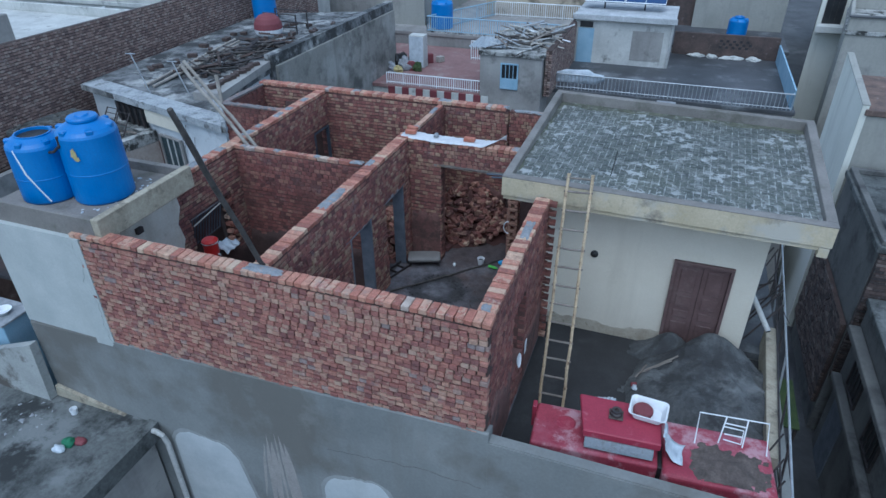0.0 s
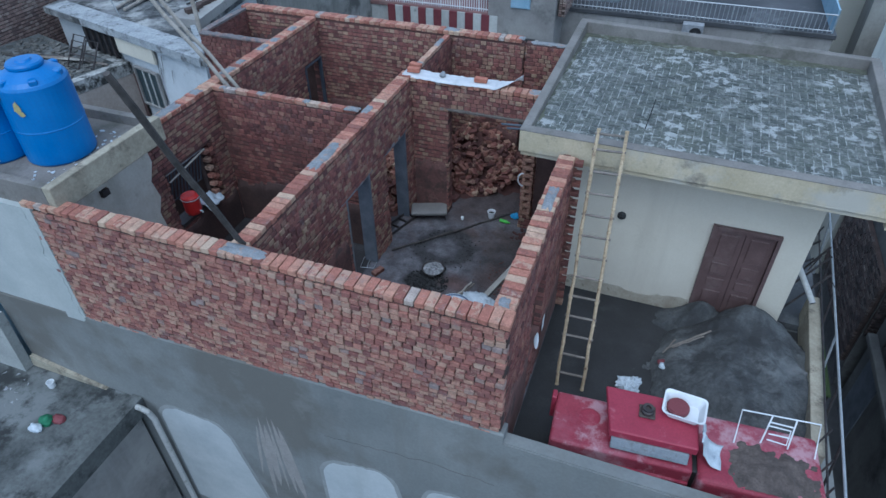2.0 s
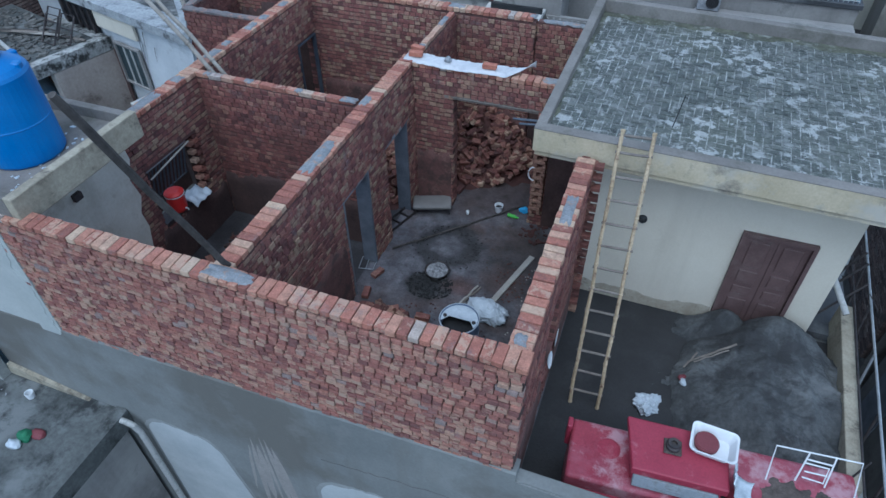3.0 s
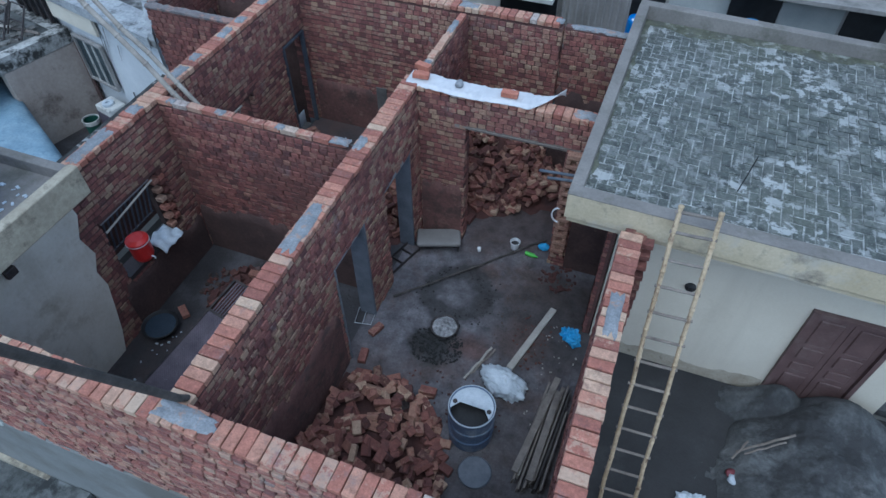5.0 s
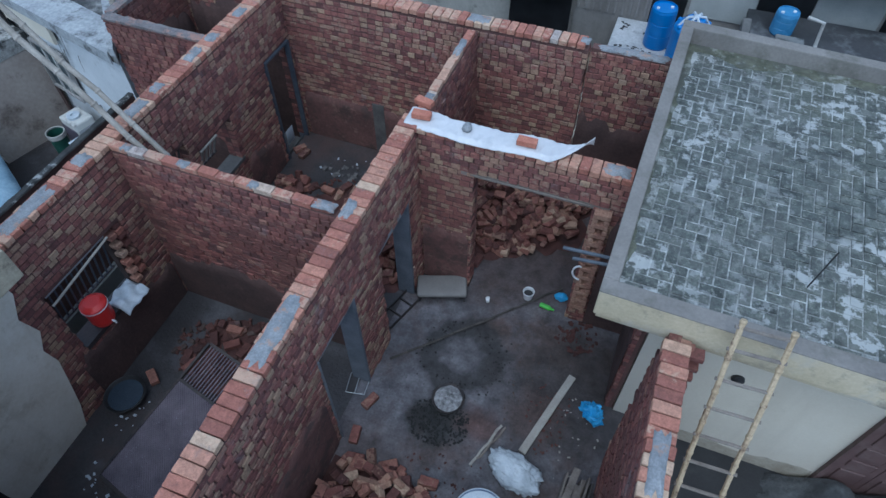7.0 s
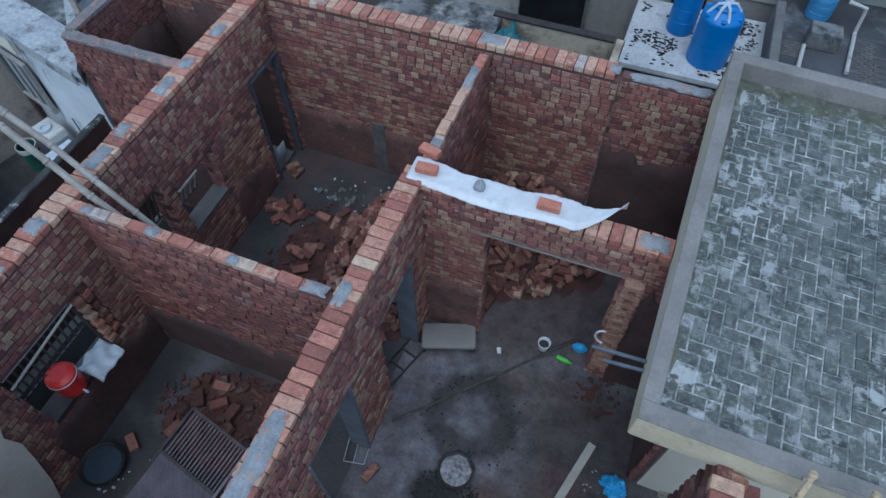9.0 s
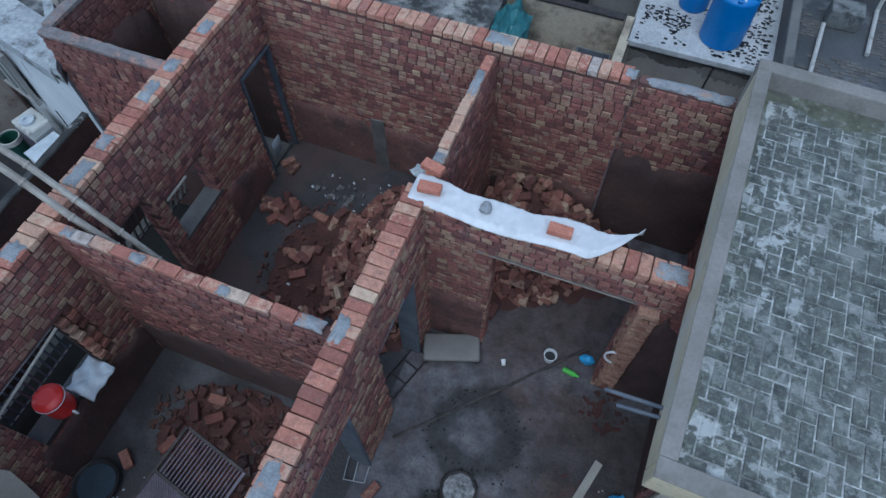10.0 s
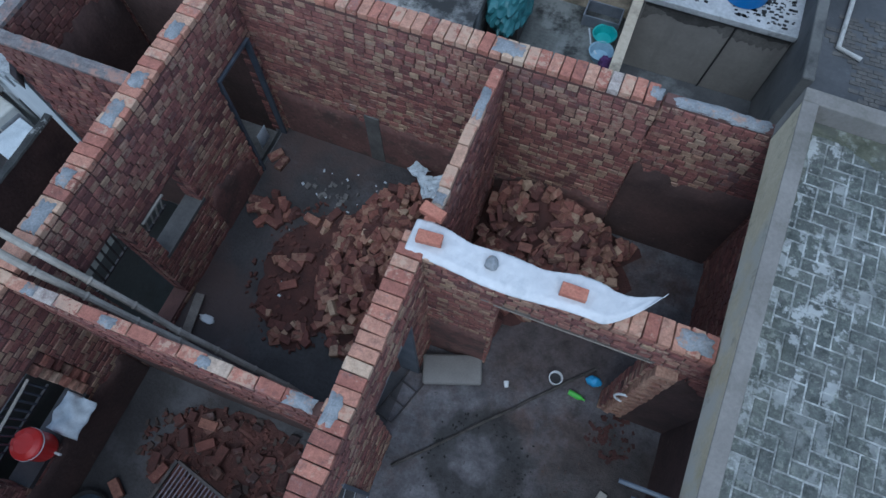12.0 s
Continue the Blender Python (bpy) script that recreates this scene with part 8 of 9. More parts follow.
water_tank("blue plastic water tank with a tied lid", 0.29, 22.5, TZ, 0.48, 1.42, True, 20)
rope = thing("lid_tie", "pale cloth tied over the tank lid", "cloth")
for a in (20, 110, 65):
    d = Vector((math.cos(radians(a)), math.sin(radians(a)), 0)) * 0.42
    c = Vector((0.29, 22.5, TZ + 1.42))
    part("strip", tube(bmesh.new(), [c - d + Vector((0, 0, -0.2)), c - d * 0.5 + Vector((0, 0, 0.08)), c + Vector((0, 0, 0.1)), c + d * 0.5 + Vector((0, 0, 0.08)), c + d + Vector((0, 0, -0.2))], 0.035, 6), M_SACK, rope)
blue_drum("dark blue plastic drum standing on the white-patched roof", -0.5, 23.42, TZ, 0.34, 1.12, M_BLUE)
r_ = random.Random(33)
bm = bmesh.new()
for i in range(900):
    x, y = r_.uniform(-1.55, 1.4), r_.uniform(21.8, 24.3)
    if noise.noise(Vector((x * 1.3, y * 1.3, 5))) + 0.25 * (x > 0.6) < -0.02:
        continue
    s = r_.uniform(0.012, 0.05)
    box(bm, x - s, x + s, y - s * 0.7, y + s * 0.7, TZ + 0.001, TZ + 0.006, pose(x, y, 0, 0, 0, r_.uniform(-14, 14)) @ pose(-x, -y, 0))
tagged(part("missing_tiles", bm, M_BLACK, tank_house, "dark patches where roof tiles are gone"), "dark patches where roof tiles are gone", kind="stuff")
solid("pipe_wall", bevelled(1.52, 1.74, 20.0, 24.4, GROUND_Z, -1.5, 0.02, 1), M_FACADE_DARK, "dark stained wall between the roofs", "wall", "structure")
side_roof = block_house("low house with a dark worn tiled roof", 1.76, 6.3, 20.0, 25.6, -1.9, M_CONCRETE_MID, M_DARKROOF, 0.0)
bm = bmesh.new()
taken = set()
for i in range(900):
    x, y = r_.uniform(1.85, 5.5), r_.uniform(20.1, 24.0)
    spot = (round(x / 0.2), round(y / 0.1))
    if noise.noise(Vector((x * 0.9, y * 0.9, 1))) < 0.0 or spot in taken:
        continue
    taken.add(spot)
    box(bm, -0.09, 0.09, -0.045, 0.045, 0.001, 0.012 + r_.uniform(0, 0.004), pose(spot[0] * 0.2 + 0.1 * (spot[1] % 2), spot[1] * 0.1, -1.9, 0, 0, r_.uniform(-2, 2)))
tagged(part("roof_tiles", bm, M_DULL, side_roof, "dark worn roof tiles"), "dark worn roof tiles", kind="stuff")
blue_drum("faded light blue plastic drum on the next roof", 2.58, 24.7, -1.9, 0.30, 0.62, M_BLUE_DULL)
pv = thing("roof_pipes", "white plastic pipes on the next roof", "pipes")
part("pipe", tube(bmesh.new(), [(2.34, 23.3, -1.83), (2.17, 21.3, -1.83), (2.62, 21.15, -1.83)], 0.05, 10), M_PLASTIC_OLD, pv)
part("pipe", tube(bmesh.new(), [(3.3, 22.6, -1.83), (3.45, 24.2, -1.83), (3.4, 24.25, -1.2), (3.0, 24.3, -1.15)], 0.05, 10), M_PLASTIC_OLD, pv)
blk = thing("pump_block", "low stained concrete block beside the pipes", "block")
part("block", bevelled(2.35, 3.05, 23.3, 23.8, -1.9, -1.45, 0.03), M_LOWROOF, blk)
rib = solid("ribbed_wall", boxed(-3.0, -0.9, 24.45, 24.6, GROUND_Z, -1.0), M_CONCRETE_MID, "grey wall with upright ribs behind the tanks", "wall", "structure")
for i in range(10):
    part("rib", bevelled(-2.95 + 0.21 * i, -2.87 + 0.21 * i, 24.38, 24.448, TZ + 0.1, -1.05, 0.015, 1), M_CONCRETE_MID, rib)
solid("yard_back_floor", boxed(-8.0, 6.0, 15.05, 21.71, -4.49, -4.38), M_DARKROOF, "dark concrete floor of the yard behind", "floor", "structure")
solid("yard_back_wall", boxed(-5.0, -1.9, 22.02, 22.2, GROUND_Z, TZ + 0.2), M_TAN, "plain tan wall at the end of the yard", "wall", "structure")
solid("yard_wall_cap", boxed(-5.0, -1.9, 22.0, 22.22, TZ + 0.202, TZ + 0.25), M_DARKSTEEL, "dark edge of the tan wall", "trim", "structure")
solid("yard_void", boxed(-4.8, -3.02, 23.9, 24.0, GROUND_Z, -0.6), M_GLASS_DARK, "dark open shed behind the tan wall", "opening", "structure")
solid("shed_roof", boxed(-5.0, -3.0, 23.0, 24.4, -0.9, -0.78), M_PALE, "pale sheet roof of the shed", "roof", "structure")
solid("yard_floor_far", boxed(-4.74, -1.9, 18.9, 22.01, -4.37, -3.30), M_LOWROOF, "dark mottled concrete yard floor", "floor", "structure")
solid("yard_side_wall", bevelled(-1.88, -1.66, 18.9, 22.5, -4.37, TZ, 0.01, 1), M_TAN, "pale tan wall beside the yard", "wall", "structure")
solid("yard_house", boxed(-8.0, -4.75, 16.6, 22.4, -4.37, -2.0), M_ROOF_OLD, "low house with a patchy pale roof", "house", "structure")
tarp = solid("teal_tarp", crumpled((0.42, 0.95, 0.5), 6, 0.22, 4), M_TEAL, "teal tarpaulin bundle on the yard wall", "tarpaulin", smooth=False)
tarp.matrix_basis = pose(-4.35, 20.9, -2.7)
solid("tarp_stand", boxed(-4.7, -4.0, 20.3, 21.5, -3.30, -2.69), M_DARKSTEEL, "dark crate under the teal tarpaulin", "crate")
for x, y, m_ in ((-2.22, 21.22, M_TEAL_LIGHT), (-2.16, 20.72, M_BLUEPAINT)):
    tb = thing("wash_tub", "round plastic wash tub in the yard", "tub", "wash tubs", at=(x, y, -3.30))
    part("tub", lathe([(0, 0), (0.2, 0), (0.26, 0.2), (0.28, 0.2), (0.25, 0.19), (0.19, 0.02), (0, 0.02)], 26), m_, tb)
hs = thing("hose", "thin pale hose beside the wash tubs", "hose")
part("hose", tube(bmesh.new(), [(-2.6, 21.4, -3.28), (-2.52, 21.2, -3.28), (-2.45, 21.0, -3.28), (-2.25, 20.75, -3.28)], 0.02, 6), M_SACK, hs)
pp_ = solid("purple_cloth", crumpled((0.12, 0.12, 0.16), 33, 0.3), surface("purple_cloth", (0.07, 0.03, 0.12), (0.11, 0.05, 0.17), 6, 0.9), "crumpled purple cloth beside the wash tubs", "cloth")
pp_.matrix_basis = pose(-1.99, 20.5, -3.30)
ck = thing("crate", "grey-blue open crate in the yard", "crate", at=(-2.4, 21.72, -3.30))
for dims in ((-0.42, 0.42, -0.25, -0.22), (-0.42, 0.42, 0.22, 0.25), (-0.42, -0.39, -0.22, 0.22), (0.39, 0.42, -0.22, 0.22)):
    part("side", boxed(*dims, 0, 0.3), M_STEEL_GREY, ck)

# hut, red terrace and dark terrace behind
hut = block_house("small grey house with a blue window and timber on its roof", -4.93, -2.5, 24.5, 28.5, 1.65, M_CONCRETE_MID, M_CONCRETE_OLD)
window(hut, "x", -4.05, -3.45, 24.5, 0.3, 1.2, -1, M_BLUEPAINT, 3)
part("shutter", boxed(-4.08, -3.42, 24.42, 24.46, 0.28, 0.68), M_BLUEPAINT, hut, "pale blue shutter")
scatter_on("heap of grey timber offcuts on the hut roof", -4.3, -2.7, 24.8, 28.2, 1.66, 64, 5, (M_PLASTIC_OLD, M_WOOD, M_WOOD_PALE, M_POLE, M_GALV), "timber heap", 0.35, 0.9)
for i, x in enumerate((-5.05, -4.65)):
    rs = thing("roofing_sheet", "pale ribbed roofing sheet on the hut roof", "roofing sheet", "roofing sheets", at=(x, 25.6, 1.70 + 0.03 * i), rz=12 * i)
    bm = grid_sheet(-0.45, 0.45, -0.9, 0.9, 36, 2, lambda u, v: 0.02 * math.sin(u * 42))
    part("sheet", bm, M_GALV, rs)
brick_wall("wall_hut_side", "brick side wall beside the hut", "y", 24.8, 31.0, -2.45, -2.22, 0.0, 1.75, caps=False, faces=("hi", "lo"), seed=73, tones=("sooty", "sooty"))
terr = block_house("house with a red terrace floor", -11.5, -5.0, 24.6, 31.0, -0.05, M_PALE, M_REDFLOOR)
for i in range(7):
    x = -8.9 + 0.62 * i
    part("pier", boxed(x, x + 0.30, 24.46, 24.54, -0.75, -0.12), M_MAROON, terr, "maroon painted pier")
    part("pier", boxed(x + 0.31, x + 0.61, 24.47, 24.53, -0.75, -0.12), M_PALE, terr, "white painted pier")
railing("white steel railing round the red terrace", (-9.0, 24.6, 0), (-4.95, 24.6, 0), -0.04, 0.42, 44, M_WHITE, 0.014)
railing("pale steel railing across the red terrace", (-6.8, 29.2, 0), (-4.95, 29.2, 0), -0.04, 0.8, 18, M_WHITE, 0.016)
bh = block_house("house with a railed roof and a blue tank", -12.5, -2.6, 31.2, 40, 0.55, M_CONCRETE_MID, M_CONCRETE_MID)
part("back_wall", boxed(-8.2, -2.7, 36.2, 36.4, 0.5, 2.0), M_TAN, bh, "tan wall across the roof")
part("low_wall", boxed(-9.85, -3.0, 31.22, 31.29, 0.3, 0.62), M_CONCRETE_OLD, bh, "stained roof edge")
railing("blue-grey railing along the side of the roof", (-9.8, 31.3, 0), (-7.6, 36.0, 0), 0.56, 1.3, 34, M_BLUEPAINT, 0.016)
railing("pale railing at the back of the roof", (-7.6, 36.0, 0), (-3.0, 36.0, 0), 0.56, 1.3, 40, M_WHITE, 0.016)
block_house("plain grey house rising behind the old roof", -13.1, -10.4, 32.5, 40.0, 2.9, M_OLIVE_PALE, M_CONCRETE_OLD)
railing("blue-grey railing on the roof edge", (-9.8, 31.3, 0), (-3.0, 31.3, 0), 0.56, 1.3, 60, M_BLUEPAINT, 0.016)
water_tank("blue plastic tank behind the railing", -9.4, 32.4, 0.56, 0.55, 1.4)
r_ = random.Random(11)
for i, (m_, lab) in enumerate(((M_TEAL, "teal cloth"), (M_CLOTH_DULL, "grey cloth"), (M_YELLOW_DULL, "yellow sack"), (M_CLOTH_DULL, "grey cloth"), (M_MAROON, "dark red cloth"), (M_MOSS, "dark green cloth"), (M_CLOTH_DULL, "grey cloth"), (M_BLACK, "black cloth"), (M_SACK, "white cloth"), (M_TEAL, "teal cloth"))):
    b_ = solid("cloth_bundle", crumpled((r_.uniform(0.16, 0.3), r_.uniform(0.15, 0.25), r_.uniform(0.12, 0.3)), 20 + i, 0.42, 3), m_, "crumpled bundle of " + lab + " on the red terrace", "bundle", group="bundles on the terrace", smooth=False)
    b_.matrix_basis = pose(-9.9 + 0.28 * (i % 6) + r_.uniform(-0.1, 0.1), 26.3 + 0.45 * (i // 3), -0.05, 0, 0, r_.uniform(0, 180))
for i in range(4):
    bx = thing("box", "small worn box among the clutter on the terrace", "box", "boxes on the terrace", at=(-9.3 + 0.42 * i, 28.1 + 0.3 * (i % 2), -0.05), rz=20 * i)
    part("body", bevelled(-0.16, 0.16, -0.13, 0.13, 0, 0.25 + 0.08 * (i % 3), 0.01, 1), (M_WOOD, M_CLOTH_DULL, M_MAROON, M_WOOD_PALE)[i], bx)
chr_ = thing("plastic_chair", "white plastic chair standing among the clutter", "chair", at=(-9.5, 28.9, -0.05), rz=25)
part("seat", bevelled(-0.22, 0.22, -0.2, 0.2, 0.40, 0.44, 0.01, 1), M_WHITE, chr_)
part("backrest", bevelled(-0.22, 0.22, 0.18, 0.22, 0.45, 0.95, 0.01, 1), M_WHITE, chr_)
for x in (-0.2, 0.2):
    for y in (-0.18, 0.18):
        part("leg", tube(bmesh.new(), [(x * 1.15, y * 1.15, 0), (x, y, 0.4)], 0.022, 6), M_WHITE, chr_)
cab = thing("cabinet", "white steel cabinet on the red terrace", "cabinet", at=(-8.7, 27.4, -0.05))
part("body", bevelled(-0.35, 0.35, -0.25, 0.25, 0, 1.4, 0.02), M_PALE, cab)
part("door", boxed(-0.33, 0.33, -0.27, -0.252, 0.05, 1.35), M_SACK, cab)

dk = block_house("house with a dark wet roof terrace", -2.5, 6.5, 26.0, 33.2, 0.0, M_CONCRETE_MID, M_DARKROOF)
railing("grey steel railing along the dark terrace", (-2.45, 26.05, 0), (6.4, 26.05, 0), 0.0, 0.6, 62, M_GALV, 0.014)
part("screen", boxed(6.38, 6.44, 26.1, 32.9, 0.004, 0.75), M_BLUEPAINT, dk, "pale blue side screen")
part("back_parapet", boxed(1.9, 6.4, 33.0, 33.18, 0.004, 1.0), M_SOOTWALL, dk, "dark sooty brick parapet")
for i in range(5):
    for j in range(3):
        part("vent", boxed(3.9 + 0.28 * i + 0.14 * (j % 2), 4.02 + 0.28 * i + 0.14 * (j % 2), 32.985, 32.999, 0.4 + 0.14 * j, 0.5 + 0.14 * j), M_BLACK, dk)
room = block_house("rendered roof room with a pale blue door", -2.3, 1.85, 30.25, 33.0, 2.1, M_PALE, M_SPECKLED, z0=0.003)
rdoor = part("door", boxed(-2.15, -1.45, 30.2, 30.245, 0.01, 1.5), M_BLUEPAINT, room, "pale blue door")
part("vent", boxed(-2.08, -1.52, 30.2, 30.245, 1.54, 1.78), M_BLACK, rdoor, "dark vent over the door")
part("fascia", bevelled(-2.42, 1.97, 30.06, 30.18, 1.86, 2.11, 0.02, 1), M_SPECKLED, room, "stained pale roof edge")
part("pipe", tube(bmesh.new(), [(1.78, 30.2, 1.85), (1.80, 30.18, 0.9), (1.78, 30.2, 0.05)], 0.04, 8), M_PLASTIC_OLD, room, "pale drain pipe")
part("plaster_patch", boxed(0.2, 1.5, 30.235, 30.248, 0.25, 1.5), M_CONCRETE_MID, room, "grey patch of newer plaster")
for x, w_ in ((3.0, 0.25), (3.7, 0.18), (4.5, 0.35), (5.4, 0.22)):
    ch_ = solid("rubble_lump", crumpled((w_, 0.16, 0.09), int(x * 10), 0.35), M_PALE, "pale broken plaster lying along the brick parapet", "rubble", group="plaster lumps")
    ch_.matrix_basis = pose(x, 32.75, 0.0)
for x in (-2.1, -0.35):
    sp = thing("solar_panel", "blue solar panel on a steel stand", "solar panel", "solar panels", at=(x, 31.2, 2.1))
    part("panel", boxed(0, 1.7, 0, 1.0, -0.02, 0.02, m=pose(0, 0, 0.35, 22, 0, 0)), M_PANEL, sp)
    part("rim", tube(bmesh.new(), [pose(0, 0, 0.35, 22, 0, 0) @ Vector(c) for c in ((0, 0, 0.02), (1.7, 0, 0.02), (1.7, 1, 0.02), (0, 1, 0.02), (0, 0, 0.02))], 0.025, 4), M_WHITE, sp)
    part("grid", boxed(0.84, 0.86, 0.01, 0.99, 0.02, 0.026, m=pose(0, 0, 0.35, 22, 0, 0)), M_WHITE, sp)
    part("leg", boxed(0.8, 0.86, 0.4, 0.46, 0.0, 0.5), M_DARKSTEEL, sp)
clth = solid("laundry", crumpled((0.8, 0.06, 0.3), 31, 0.25), M_SACK, "grey washing hung over the terrace railing", "laundry", smooth=True)
clth.matrix_basis = pose(-1.4, 26.15, 0.25)
water_tank("blue plastic tank on the far roof", 4.75, 36.4, 0.1, 0.46, 1.05)
far_ = block_house("grey house beyond the dark terrace", 1.5, 7.0, 34.5, 44.3, 0.1, M_OLIVE, M_DARKROOF, 0.0)
part("upper_wall", boxed(2.6, 7.0, 38.6, 38.8, 0.103, 1.75), M_OLIVE_PALE, far_, "pale olive upper wall")
part("upper_wall", boxed(1.5, 7.0, 38.85, 39.05, 0.103, 2.6), M_SOOTWALL, far_, "sooty brick wall rising behind")
block_house("brick house far behind", -2.0, 7.6, 44.5, 60, 1.6, M_SOOTWALL, M_CONCRETE_OLD, 0.6)
block_house("pale house far behind", -16, -3, 41, 56, 1.4, M_PALE, M_CONCRETE_OLD, 0.7)
block_house("grey house far behind the old roof", -30, -13.2, 33, 50, 2.2, M_CONCRETE_MID, M_PALE, 0.7)

part("white_panel", boxed(0.15, 1.92, 25.96, 25.997, -2.6, -0.9), M_WHITEWASH, dk, "white painted wall panel")
part("white_panel", boxed(3.38, 5.08, 25.96, 25.997, -2.6, -0.95), M_WHITEWASH, dk, "pale wall panel")
for x0, x1 in ((-1.35, 0.05), (1.94, 3.36), (5.17, 6.3)):
    part("opening", boxed(x0, x1, 25.97, 25.996, -3.2, -0.9), M_GLASS_DARK, dk, "dark opening")
part("canopy", bevelled(1.7, 6.5, 25.2, 25.95, -0.75, -0.62, 0.01, 1), M_CONCRETE_MID, dk, "concrete canopy")
ac = thing("air_conditioner", "grimy pale air conditioner box hung on the wall", "air conditioner")
part("body", bevelled(1.75, 2.45, 25.6, 25.94, -0.60, -0.05, 0.02), M_CLOTH_DULL, ac)
part("fan_grille", lathe([(0, 0.02), (0.05, 0.02), (0.06, 0.0), (0.17, 0.0), (0.19, 0.02), (0.2, 0.0)], 22, m=pose(2.2, 25.59, -0.33, 90, 0, 0)), M_BLACK, ac)

# across the alley
ra = block_house("rendered house across the alley with a pale gable wall", 6.95, 13, 18.98, 22.2, 2.45, M_OLIVE_PALE, M_FARBRICK)
bm = prism([(6.80, 18.975), (6.948, 18.975), (6.948, 22.28), (6.80, 22.28)], GROUND_Z, 2.54)
for v in bm.verts:
    if v.co.z > 2:
        v.co.z += 0.49 * (v.co.y - 18.96) / 3.3
part("side_parapet", bm, M_BUFF, ra, "pale painted gable wall")
bm = prism([(6.785, 18.96), (6.962, 18.96), (6.962, 22.29), (6.785, 22.29)], 2.543, 2.565)
for v in bm.verts:
    v.co.z += 0.49 * (v.co.y - 18.96) / 3.3
part("coping", bm, M_OLIVE_PALE, ra, "worn pale coping")
part("panel", boxed(7.8, 9.2, 20.2, 21.2, 2.452, 2.52), M_PALE, ra, "pale roof hatch")
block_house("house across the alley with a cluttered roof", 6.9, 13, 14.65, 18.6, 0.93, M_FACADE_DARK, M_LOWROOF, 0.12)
dish = thing("satellite_dish", "round pale dish on the roof across the alley", "dish", at=(7.5, 15.3, 0.93))
part("dish", lathe([(0, 0.10), (0.25, 0.14), (0.45, 0.26), (0.47, 0.27), (0.26, 0.12), (0, 0.07)], 28), M_WHITE, dish)
part("mast", boxed(-0.03, 0.03, -0.03, 0.03, 0, 0.08), M_DARKSTEEL, dish)
# alley shade is carried by the dark brick tone of both walls
brick_wall("wall_alley_front", "mouldy brick wall facing the lower alley house, shade in its tone", "x", 6.9, 10.0, 14.50, 14.64, -2.6, 0.75, caps=False, faces=("lo",), seed=76, tones=("mouldy", "mouldy"))
brick_wall("wall_alley_right", "mouldy brick wall across the alley, shade in its tone", "y", 14.65, 18.5, 6.76, 6.89, -3.6, -1.2, caps=False, faces=("lo",), seed=75, tones=("mouldy", "mouldy"))
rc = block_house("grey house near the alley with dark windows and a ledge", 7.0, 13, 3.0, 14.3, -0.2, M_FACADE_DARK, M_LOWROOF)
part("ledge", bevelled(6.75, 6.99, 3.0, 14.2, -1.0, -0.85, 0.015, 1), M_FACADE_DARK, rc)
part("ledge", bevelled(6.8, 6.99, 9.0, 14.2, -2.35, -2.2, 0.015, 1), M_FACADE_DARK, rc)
for y0 in (12.9, 11.2, 9.3):
    window(rc, "y", y0, y0 + 0.75, 7.0, -2.05, -1.15, -1, M_DARKSTEEL, 3)
part("door", boxed(6.97, 6.998, 13.0, 13.9, GROUND_Z, -2.5), M_STEEL_GREY, rc, "grey steel door")
low = block_house("low dark house beyond the gable", 7.9, 13, 22.5, 30.3, -0.7, M_OLIVE, M_DARKROOF, 0.0)
part("panel", boxed(8.05, 8.6, 26.0, 28.5, -0.695, -0.62), M_PALE, low, "pale sheet on the roof")
part("post", boxed(8.0, 8.1, 25.5, 25.6, -0.695, 0.2), M_WOOD, low)
mid_ = block_house("rendered house with a roof parapet", 8.3, 14, 30.6, 35.6, 2.0, M_OLIVE_PALE, M_CONCRETE_OLD, 0.5)
part("coping", bevelled(8.25, 14.05, 30.52, 30.82, 2.504, 2.56, 0.01, 1), M_DARKROOF, mid_)
rd = block_house("tall pale house farther along the street", 8.05, 18, 35.9, 46, 6.0, M_BUFF, M_CONCRETE_OLD, 0.6)
window(rd, "x", 8.3, 9.0, 35.9, 1.2, 3.2, -1, M_DARKSTEEL, 2)
part("balcony", bevelled(8.1, 9.4, 35.2, 35.85, 0.9, 1.2, 0.02, 1), M_PALE, rd)
block_house("far house along the street", 12.0, 22, 47, 60, 1.5, M_OLIVE, M_CONCRETE_OLD, 0.6)
for house, y0 in ((low, 22.5), (mid_, 30.6), (rd, 35.9)):
    for ob in house.children_recursive:
        if ob.data and ob.data.users == 1:
            for v in ob.data.vertices:
                v.co.x += 0.17 * (v.co.y - y0)
aw = thing("awning", "mossy green awning low over the alley", "awning", at=(5.55, 13.2, -2.6))
part("sheet", bevelled(-0.5, 0.5, -0.8, 0.8, 0, 0.05, 0.01, 1), M_MOSS, aw)
for x in (-0.45, 0.45):
    part("post", boxed(x - 0.03, x + 0.03, -0.75, -0.69, -1.9, 0.0), M_DARKSTEEL, aw)
r_ = random.Random(5)
lg = thing("balcony_frames", "dark rusty steel frames on the alley side of the house", "steel frames")
for i in range(9):
    y = 11.6 + 0.35 * i
    part("bar", tube(bmesh.new(), [(4.3, y, r_.uniform(-0.1, 0.2)), (4.8, y + r_.uniform(-0.2, 0.2), r_.uniform(0.3, 1.1))], 0.02, 5), M_DARKSTEEL, lg)
road_ = solid("road", grid_sheet(6.6, 9.2, 7, 75, 4, 60, lambda x, y: GROUND_Z + 0.02 + 0.02 * noise.noise(Vector((x, y * 0.5, 0)))), M_GROUND, "dark wet street with pale patches", "road", "structure")
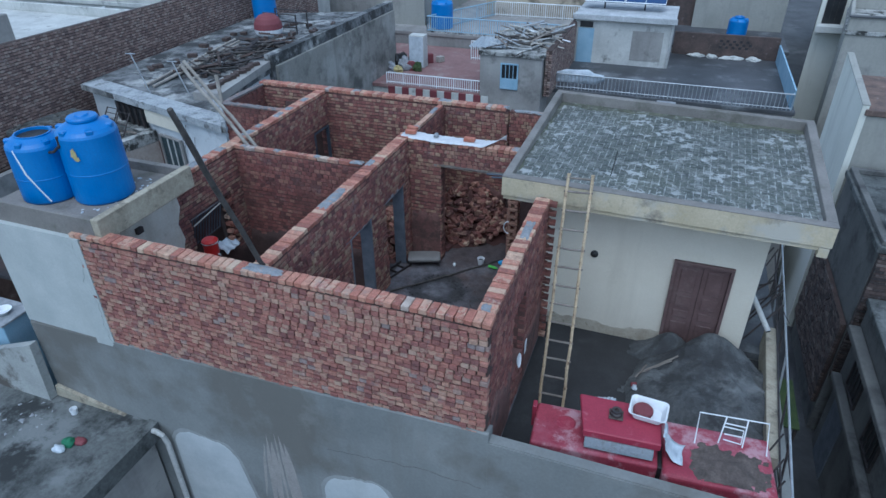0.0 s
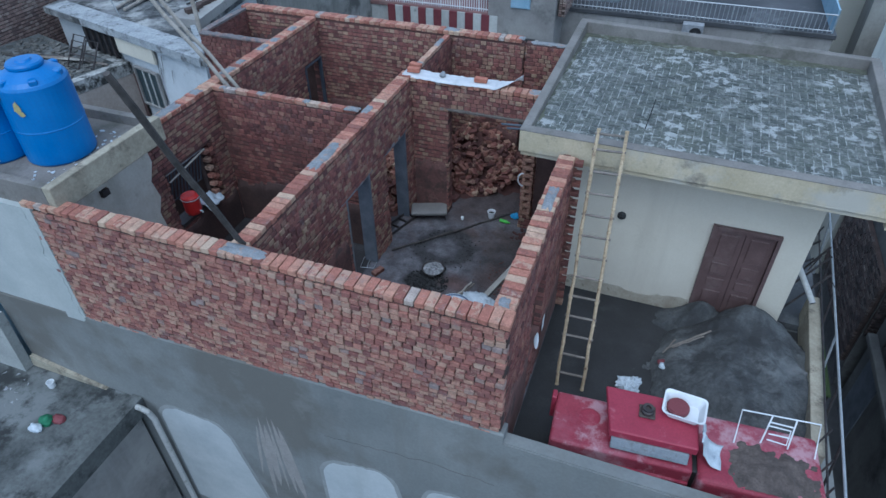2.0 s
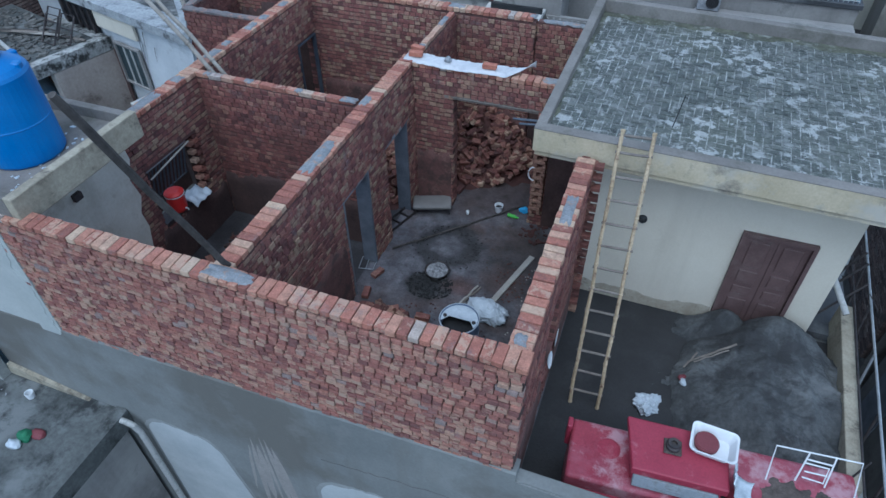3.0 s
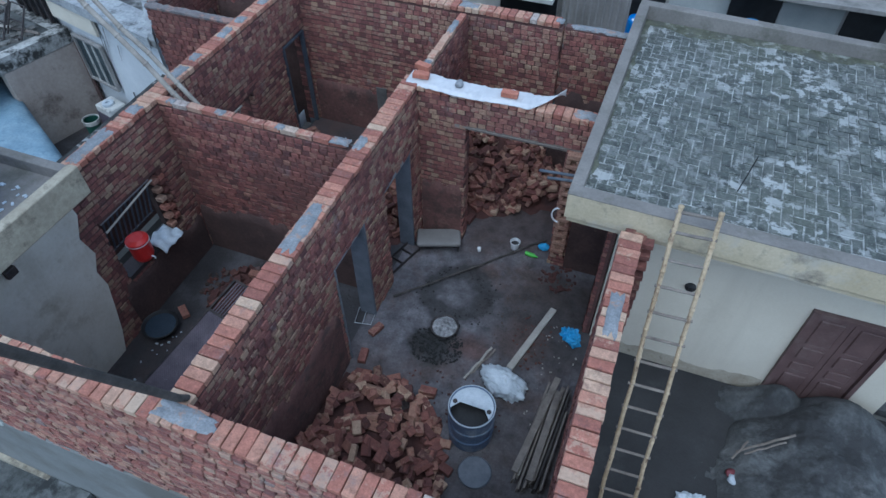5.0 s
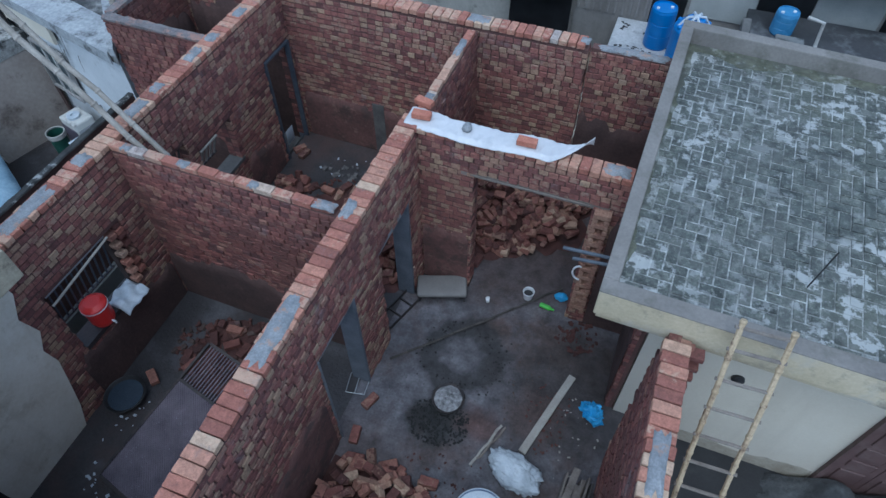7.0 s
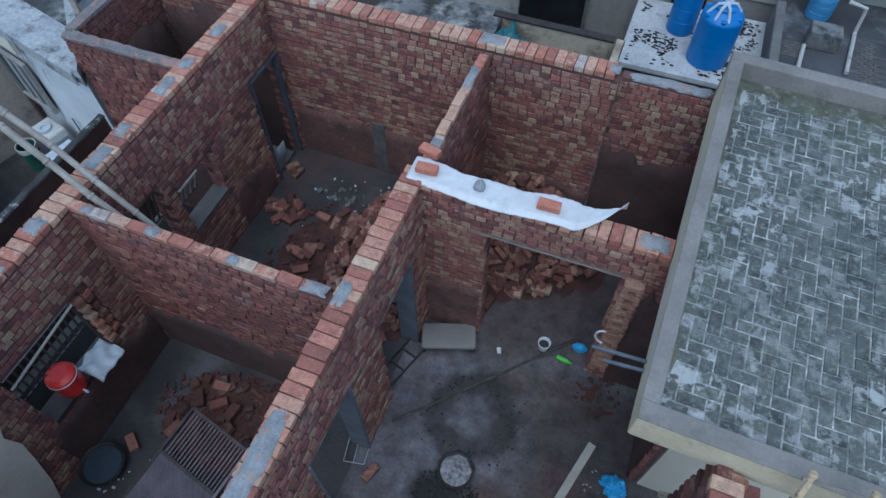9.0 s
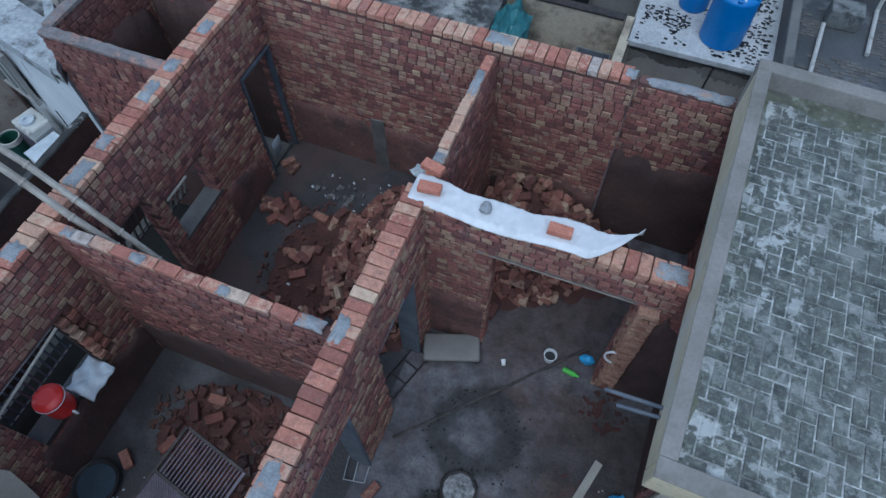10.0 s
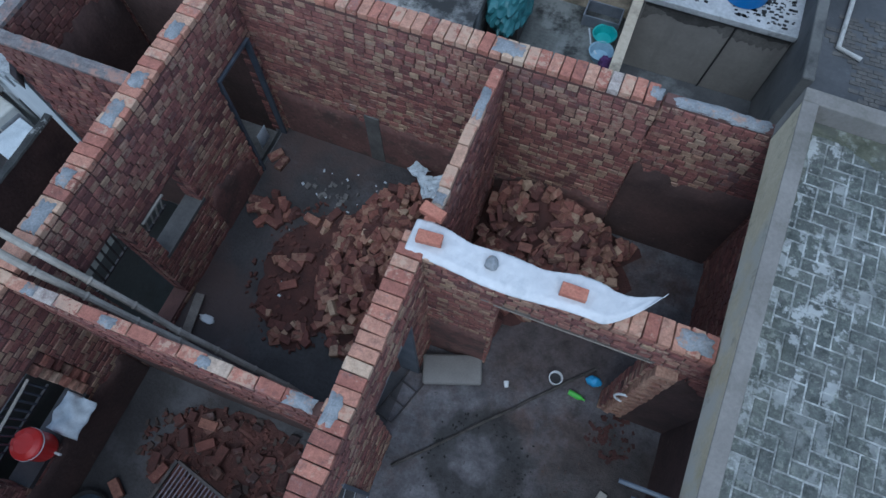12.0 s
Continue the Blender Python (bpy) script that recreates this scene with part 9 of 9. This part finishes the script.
for v in road_.data.vertices:
    v.co.x += 0.058 * (v.co.y - 17) if v.co.y > 17 else 0

# ---- roof tiles: herringbone, those beside the court as pieces of their own ----
TW = 0.1155
GAP = 0.0078
hor = mesh_of("roof_tile", bevelled(GAP, 2 * TW - GAP, GAP, TW - GAP, -0.03, 0.0, 0.003, 1), M_TILE_ONE)
ver = mesh_of("roof_tile", bevelled(GAP, TW - GAP, GAP, 2 * TW - GAP, -0.03, 0.0, 0.003, 1), M_TILE_ONE)
verts, polys, single = [], [], 0
ox, oy = SX0 + 0.136, SY0 + 0.158
nx_, ny_ = int((SX1 - 0.155 - ox) / TW), int((SY1 - 0.16 - oy) / TW)
r_ = random.Random(17)
for i in range(nx_):
    for j in range(ny_):
        k = (i - j) % 4
        if k not in (0, 3):
            continue
        w_, d_ = (2, 1) if k == 0 else (1, 2)
        if i + w_ > nx_ or j + d_ > ny_:
            w_, d_ = min(w_, nx_ - i), min(d_, ny_ - j)
        x, y = ox + i * TW, oy + j * TW
        z = slab_floor(x + TW, y + TW / 2) + r_.uniform(-0.003, 0.003)
        if single < 300 and x < 2.0 and (w_, d_) in ((2, 1), (1, 2)):
            ob = new("roof_tile", hor if w_ == 2 else ver)
            ob.parent = slab
            ob.matrix_basis = pose(x, y, z, 1.3 + r_.uniform(-0.5, 0.5), r_.uniform(-0.6, 0.6), r_.uniform(-0.8, 0.8))
            single += 1
            continue
        b0 = len(verts)
        g = GAP
        for cz in (-0.03, 0):
            for px, py in ((x + g, y + g), (x + w_ * TW - g, y + g), (x + w_ * TW - g, y + d_ * TW - g), (x + g, y + d_ * TW - g)):
                verts.append((px + r_.uniform(-0.008, 0.008), py + r_.uniform(-0.008, 0.008), slab_floor(px, py) + cz + r_.uniform(-0.002, 0.002)))
        polys += [tuple(b0 + q for q in f) for f in CUBE_F]
me = bpy.data.meshes.new("roof_tiles")
me.from_pydata(verts, [], polys)
me.materials.append(M_TILE_MANY)
rt = new("roof_tiles", me)
rt.parent = slab
tagged(rt, kind="stuff")
